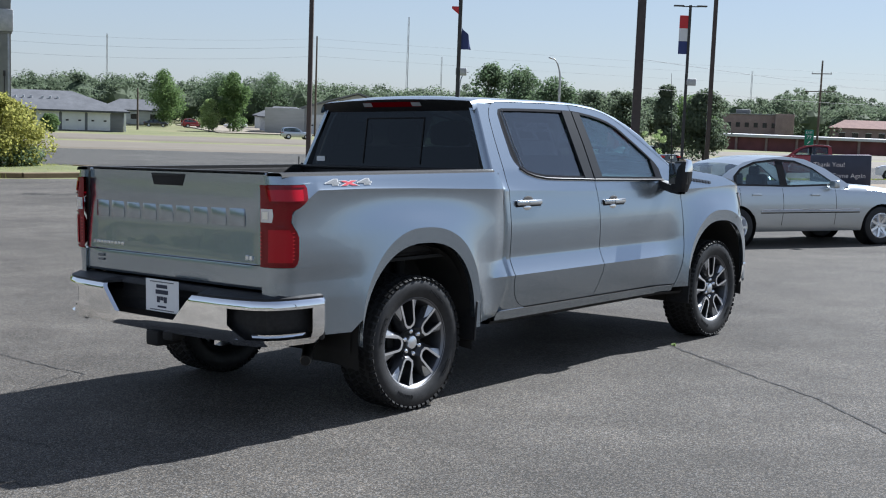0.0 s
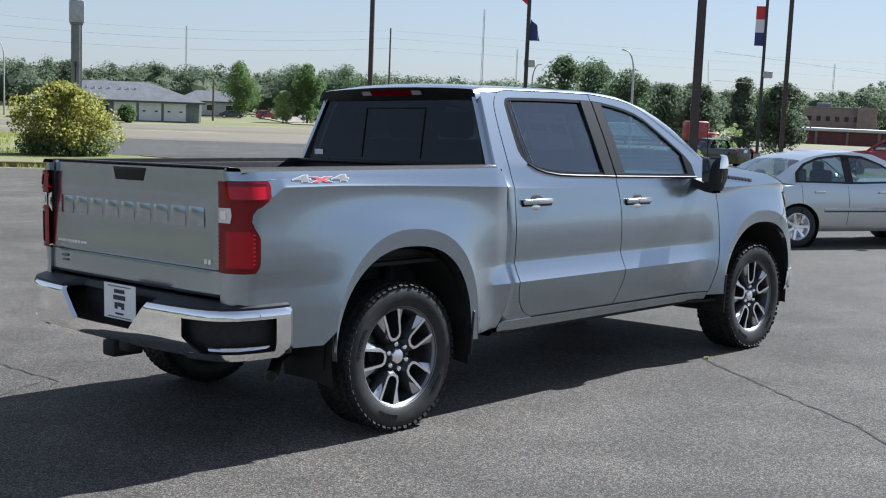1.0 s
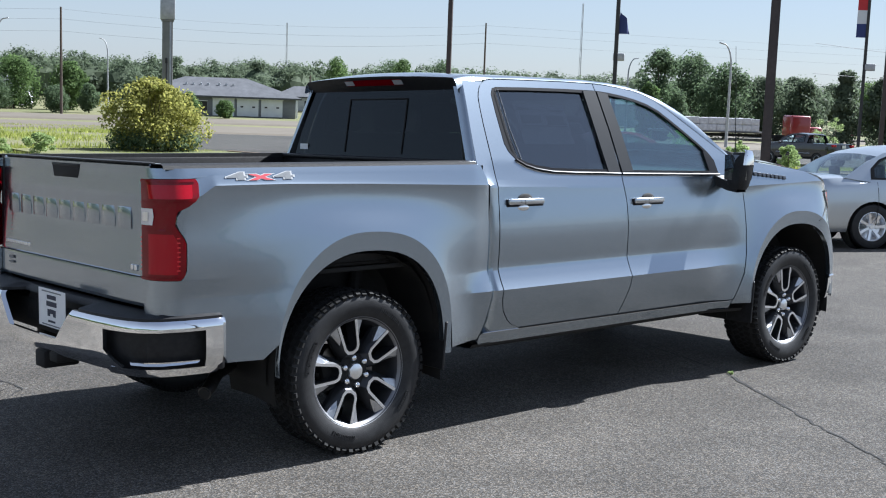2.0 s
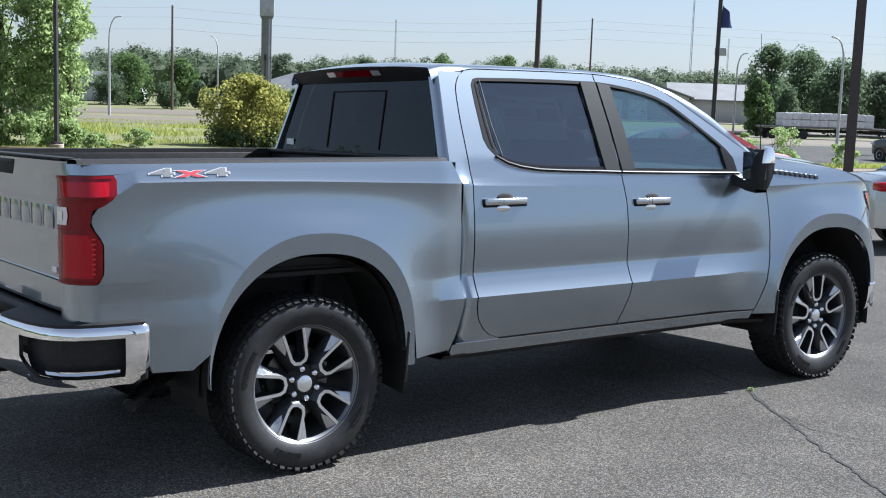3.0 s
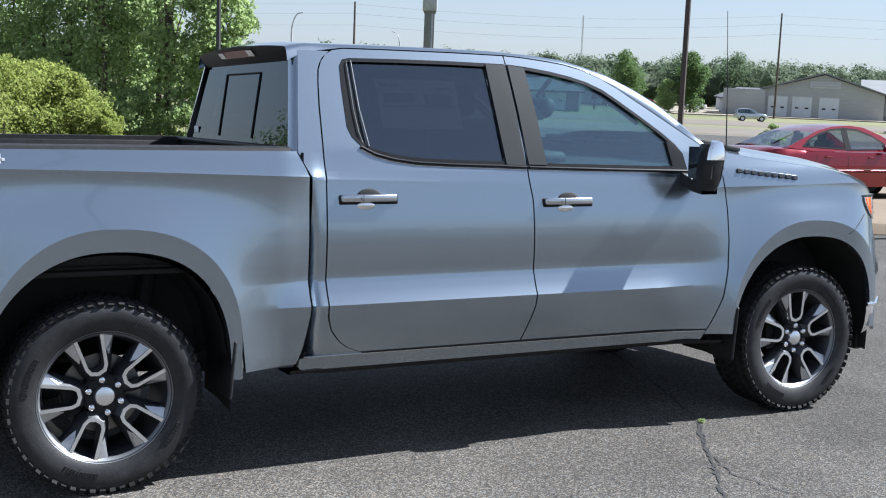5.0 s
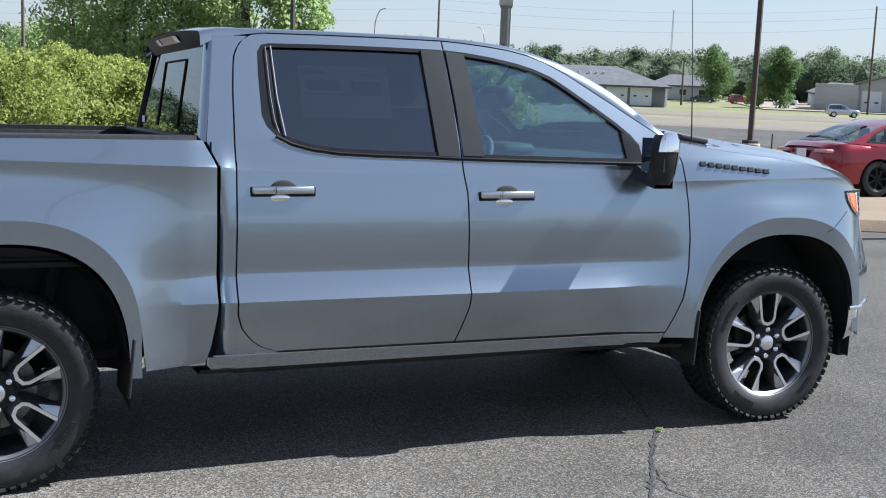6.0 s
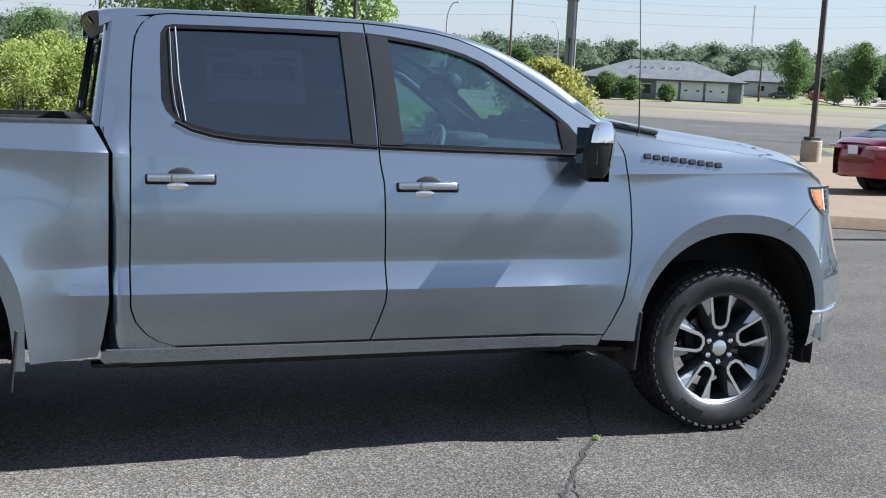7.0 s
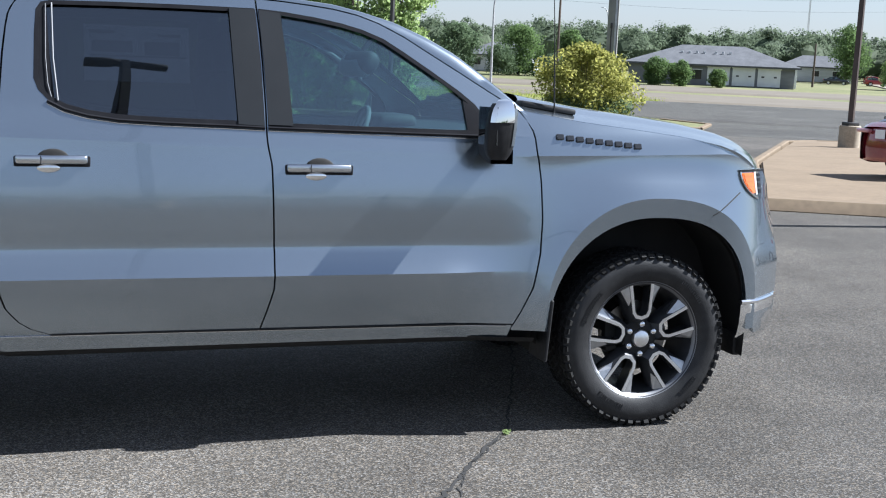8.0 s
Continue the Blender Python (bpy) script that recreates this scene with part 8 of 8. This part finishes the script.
for i, (x, y, h, r) in enumerate(((18.2, 46.4, 0.95, 0.7), (44.7, 31.3, 1.9, 0.9), (46.4, 29.0, 1.4, 0.6), (42.7, 32.0, 1.5, 0.7), (38.1, 36.7, 1.7, 0.7), (90.4, 50.4, 3.4, 1.2), (16.5, 47.2, 0.7, 0.6), (48.5, 27.5, 1.2, 0.6), (43.6, 33.0, 1.0, 0.9))):
    tree(x, y, h, r, 110 + i, 2600, 0.05, LEAF_POPLAR, "loose young green shrub in the grass", "round", 0.05, 24, 3, "shrub", "shrub", "young shrubs", loose=1.6)
# trees across the highway
for i, (x, y, h, r, mat, shape) in enumerate(((143.6, 195.3, 11.0, 4.2, LEAF, "round"), (132.2, 159.8, 10.6, 3.3, LEAF, "round"), (184, 227, 12.8, 7.0, LEAF_DARK, "round"), (193.5, 219, 12.5, 8.0, LEAF_DARK, "round"),
                                              (128.9, 162.4, 5.6, 2.0, LEAF_POPLAR, "round"), (121.6, 93.8, 11.4, 3.4, LEAF_DARK, "round"), (132.1, 96.5, 11.8, 4.0, LEAF_DARK, "round"), (130.7, 89.9, 9.6, 4.4, LEAF_DARK, "round"),
                                              (137.8, 88.3, 8.4, 3.9, LEAF_HAZED, "round"), (140.7, 83.9, 8.2, 3.2, LEAF_HAZED, "round"), (113.7, 89.1, 7.0, 2.0, LEAF, "tall"), (118.0, 88.0, 5.8, 2.8, LEAF_DARK, "cone"),
                                              (116.2, 64.0, 9.0, 2.5, LEAF_HAZED, "cone"), (118.4, 60.0, 7.9, 2.8, LEAF_HAZED, "round"), (70.2, 180.7, 7.6, 5.0, LEAF, "round"), (65.5, 177.1, 4.6, 2.8, LEAF_DARK, "round"),
                                              (78.0, 177.5, 7.4, 3.4, LEAF, "round"), (68.3, 160.4, 3.6, 2.0, LEAF_DARK, "round"), (73.8, 161.4, 4.0, 1.8, LEAF_DARK, "round"), (80.3, 151.0, 3.7, 2.1, LEAF, "round"),
                                              (83.4, 149.5, 3.4, 1.9, LEAF, "round"), (88.0, 146.9, 2.3, 1.5, LEAF, "round"), (13.6, 173.7, 9.2, 6.5, LEAF_POPLAR, "round"), (22.7, 173.1, 8.2, 6.0, LEAF, "round"), (3.0, 176.0, 9.0, 6.0, LEAF, "round"),
                                              (61.0, 184.0, 8.0, 4.0, LEAF_DARK, "round"), (150.0, 92.0, 8.6, 3.6, LEAF_HAZED, "round"), (160.0, 84.0, 8.6, 3.6, LEAF, "round"))):
    tree(x, y, h, r, 140 + i, 8000, 0.2 if h > 6 else 0.13, mat, "full summer tree across the highway", shape, 0.07, 48, 1, group="trees across the highway", full=True)


def crown_core(rng, h, r, n=12, m=6):
    """A lumpy dome inside a far crown, so that no sky shows through it."""
    lump = rng.uniform(0.72, 1.0, (m + 1, n))
    v = []
    for i in range(m + 1):
        e = math.pi * (i / m) - math.pi / 2
        for k in range(n):
            a = 2 * math.pi * (k + 0.5 * (i % 2)) / n
            q = lump[i, k] * 0.92
            v.append((r * q * math.cos(e) * math.cos(a), r * q * math.cos(e) * math.sin(a), h * 0.47 + h * 0.47 * q * math.sin(e)))
    f = [(i * n + k, i * n + (k + 1) % n, (i + 1) * n + (k + 1) % n, (i + 1) * n + k) for i in range(m) for k in range(n)]
    return np.array(v), np.array(f)


def woods(name, label, rows, seed, mat, leaf=0.55, per=800):
    """A far belt of woods: uneven crowns side by side, joined."""
    rng = np.random.default_rng(seed)
    vs, fs, base = [], [], 0
    for x, y, h, r in rows:
        c, rad = crown_clumps(rng, h * 0.9, r, 0.3, 20, "round")
        z = ground_z(x, y)
        for v, f in (leaf_cloud(rng, c, rad * 1.1, per, leaf, loose=0.25), crown_core(rng, h * 0.9, r * 0.82)):
            vs.append(v + np.array([x, y, z]))
            fs.append(f + base)
            base += len(v)
    ob = cloud_part(name, np.concatenate(vs), np.concatenate(fs), mat, None, label, "stuff")
    return tagged(ob, category="woods")


def belt(az0, az1, dist, step, h0, h1, seed):
    rng = random.Random(seed)
    rows, a = [], az0
    while a < az1:
        d = dist * rng.uniform(0.9, 1.12)
        h = rng.uniform(h0, h1)
        rows.append((-2 + d * math.cos(radians(a)), -5 + d * math.sin(radians(a)), h, h * rng.uniform(0.45, 0.75)))
        a += step * rng.uniform(0.6, 1.4)
    return rows


# the far belts carry their haze in the leaf colour
woods("woods", "belt of mixed woods beyond the highway, haze put into its colour", belt(40, 100, 330, 0.34, 8.5, 12.5, 1), 1, LEAF_HAZED, 0.34, 1100)
woods("woods", "darker belt of woods behind", belt(14, 100, 430, 0.4, 11, 16, 2), 2, LEAF_HAZED, 0.42, 900)
woods("woods", "belt of woods to the east", belt(8, 36, 470, 0.4, 9, 14, 3), 3, LEAF_HAZED, 0.4, 900)
hill_rows = []
hill_rng = random.Random(9)
for k in range(150):
    a, d = hill_rng.uniform(10, 27.5), hill_rng.uniform(560, 760)
    rise = 22 * math.exp(-((a - 23) / 3.2) ** 2) + 16 * math.exp(-((a - 14) / 5.0) ** 2)
    hill_rows.append((-2 + d * math.cos(radians(a)), -5 + d * math.sin(radians(a)), 9 + rise * (d - 480) / 260, 9 + 3 * hill_rng.random()))
woods("woods", "wooded hill far to the east", hill_rows, 4, LEAF_HAZED, 0.7, 800)
# behind the walk, out of view: woods added to darken the truck's reflections
woods("woods", "unseen belt of woods added behind the lot to darken reflections", belt(165, 235, 150, 1.7, 9, 14, 5) + belt(235, 300, 190, 1.8, 4.5, 7.5, 7), 5, LEAF, 0.7, 400)
# woods whose treeline the truck's rear glass mirrors
woods("woods", "belt of woods beside the lot", belt(110, 166, 175, 1.5, 14, 20, 6), 6, LEAF_DARK, 0.42, 2200)


def grass_patch(name, label, places, per, size, seed, mat=None):
    """Upright blades round each place."""
    rng = np.random.default_rng(seed)
    vs = []
    for x, y, r, h in places:
        n = per
        a = rng.random(n) * 2 * math.pi
        d = r * np.sqrt(rng.random(n))
        px, py = x + d * np.cos(a), y + d * np.sin(a)
        pz = np.array([ground_z(u, w) for u, w in zip(px, py)])
        t = rng.random(n) * math.pi
        hh = h * (0.5 + 0.8 * rng.random(n))
        lean = rng.normal(0, 0.35, (n, 2)) * hh[:, None]
        w = size
        p0 = np.stack([px - w * np.cos(t), py - w * np.sin(t), pz - 0.1], 1)
        p1 = np.stack([px + w * np.cos(t), py + w * np.sin(t), pz - 0.1], 1)
        p2 = np.stack([px + lean[:, 0], py + lean[:, 1], pz + hh], 1)
        vs.append(np.stack([p0, p1, p2], 1).reshape(-1, 3))
    v = np.concatenate(vs)
    f = np.arange(len(v)).reshape(-1, 3)
    ob = cloud_part(name, v, f, mat or GRASS_BLADE, None, label, "stuff")
    return tagged(ob, category="grass")


verge_rng = random.Random(3)
grass_patch("grass", "long yellow-green grass on the verge", [(*at_road(verge_rng.uniform(47, 57), verge_rng.uniform(-60, -1)), 1.6, 0.13) for k in range(150)] +
            [(*at_road(verge_rng.uniform(46, 56), verge_rng.uniform(10.5, 45)), 1.5, 0.13) for k in range(110)], 170, 0.018, 11)
grass_patch("grass", "rough meadow grass towards the highway", [(*at_road(verge_rng.uniform(57, 114), verge_rng.uniform(-70, -5)), 4.0, 0.16) for k in range(160)], 260, 0.03, 12)
weed = LOT @ Vector((3.085, -1.0, 0))
v, f = leaf_cloud(np.random.default_rng(8), np.array([(weed.x, weed.y, weed.z + 0.012)]), np.array([0.022]), 40, 0.009, 0.5)
tagged(cloud_part("weed", v, f, LEAF_POPLAR, None, "tiny green weed growing in a crack"), category="weed")
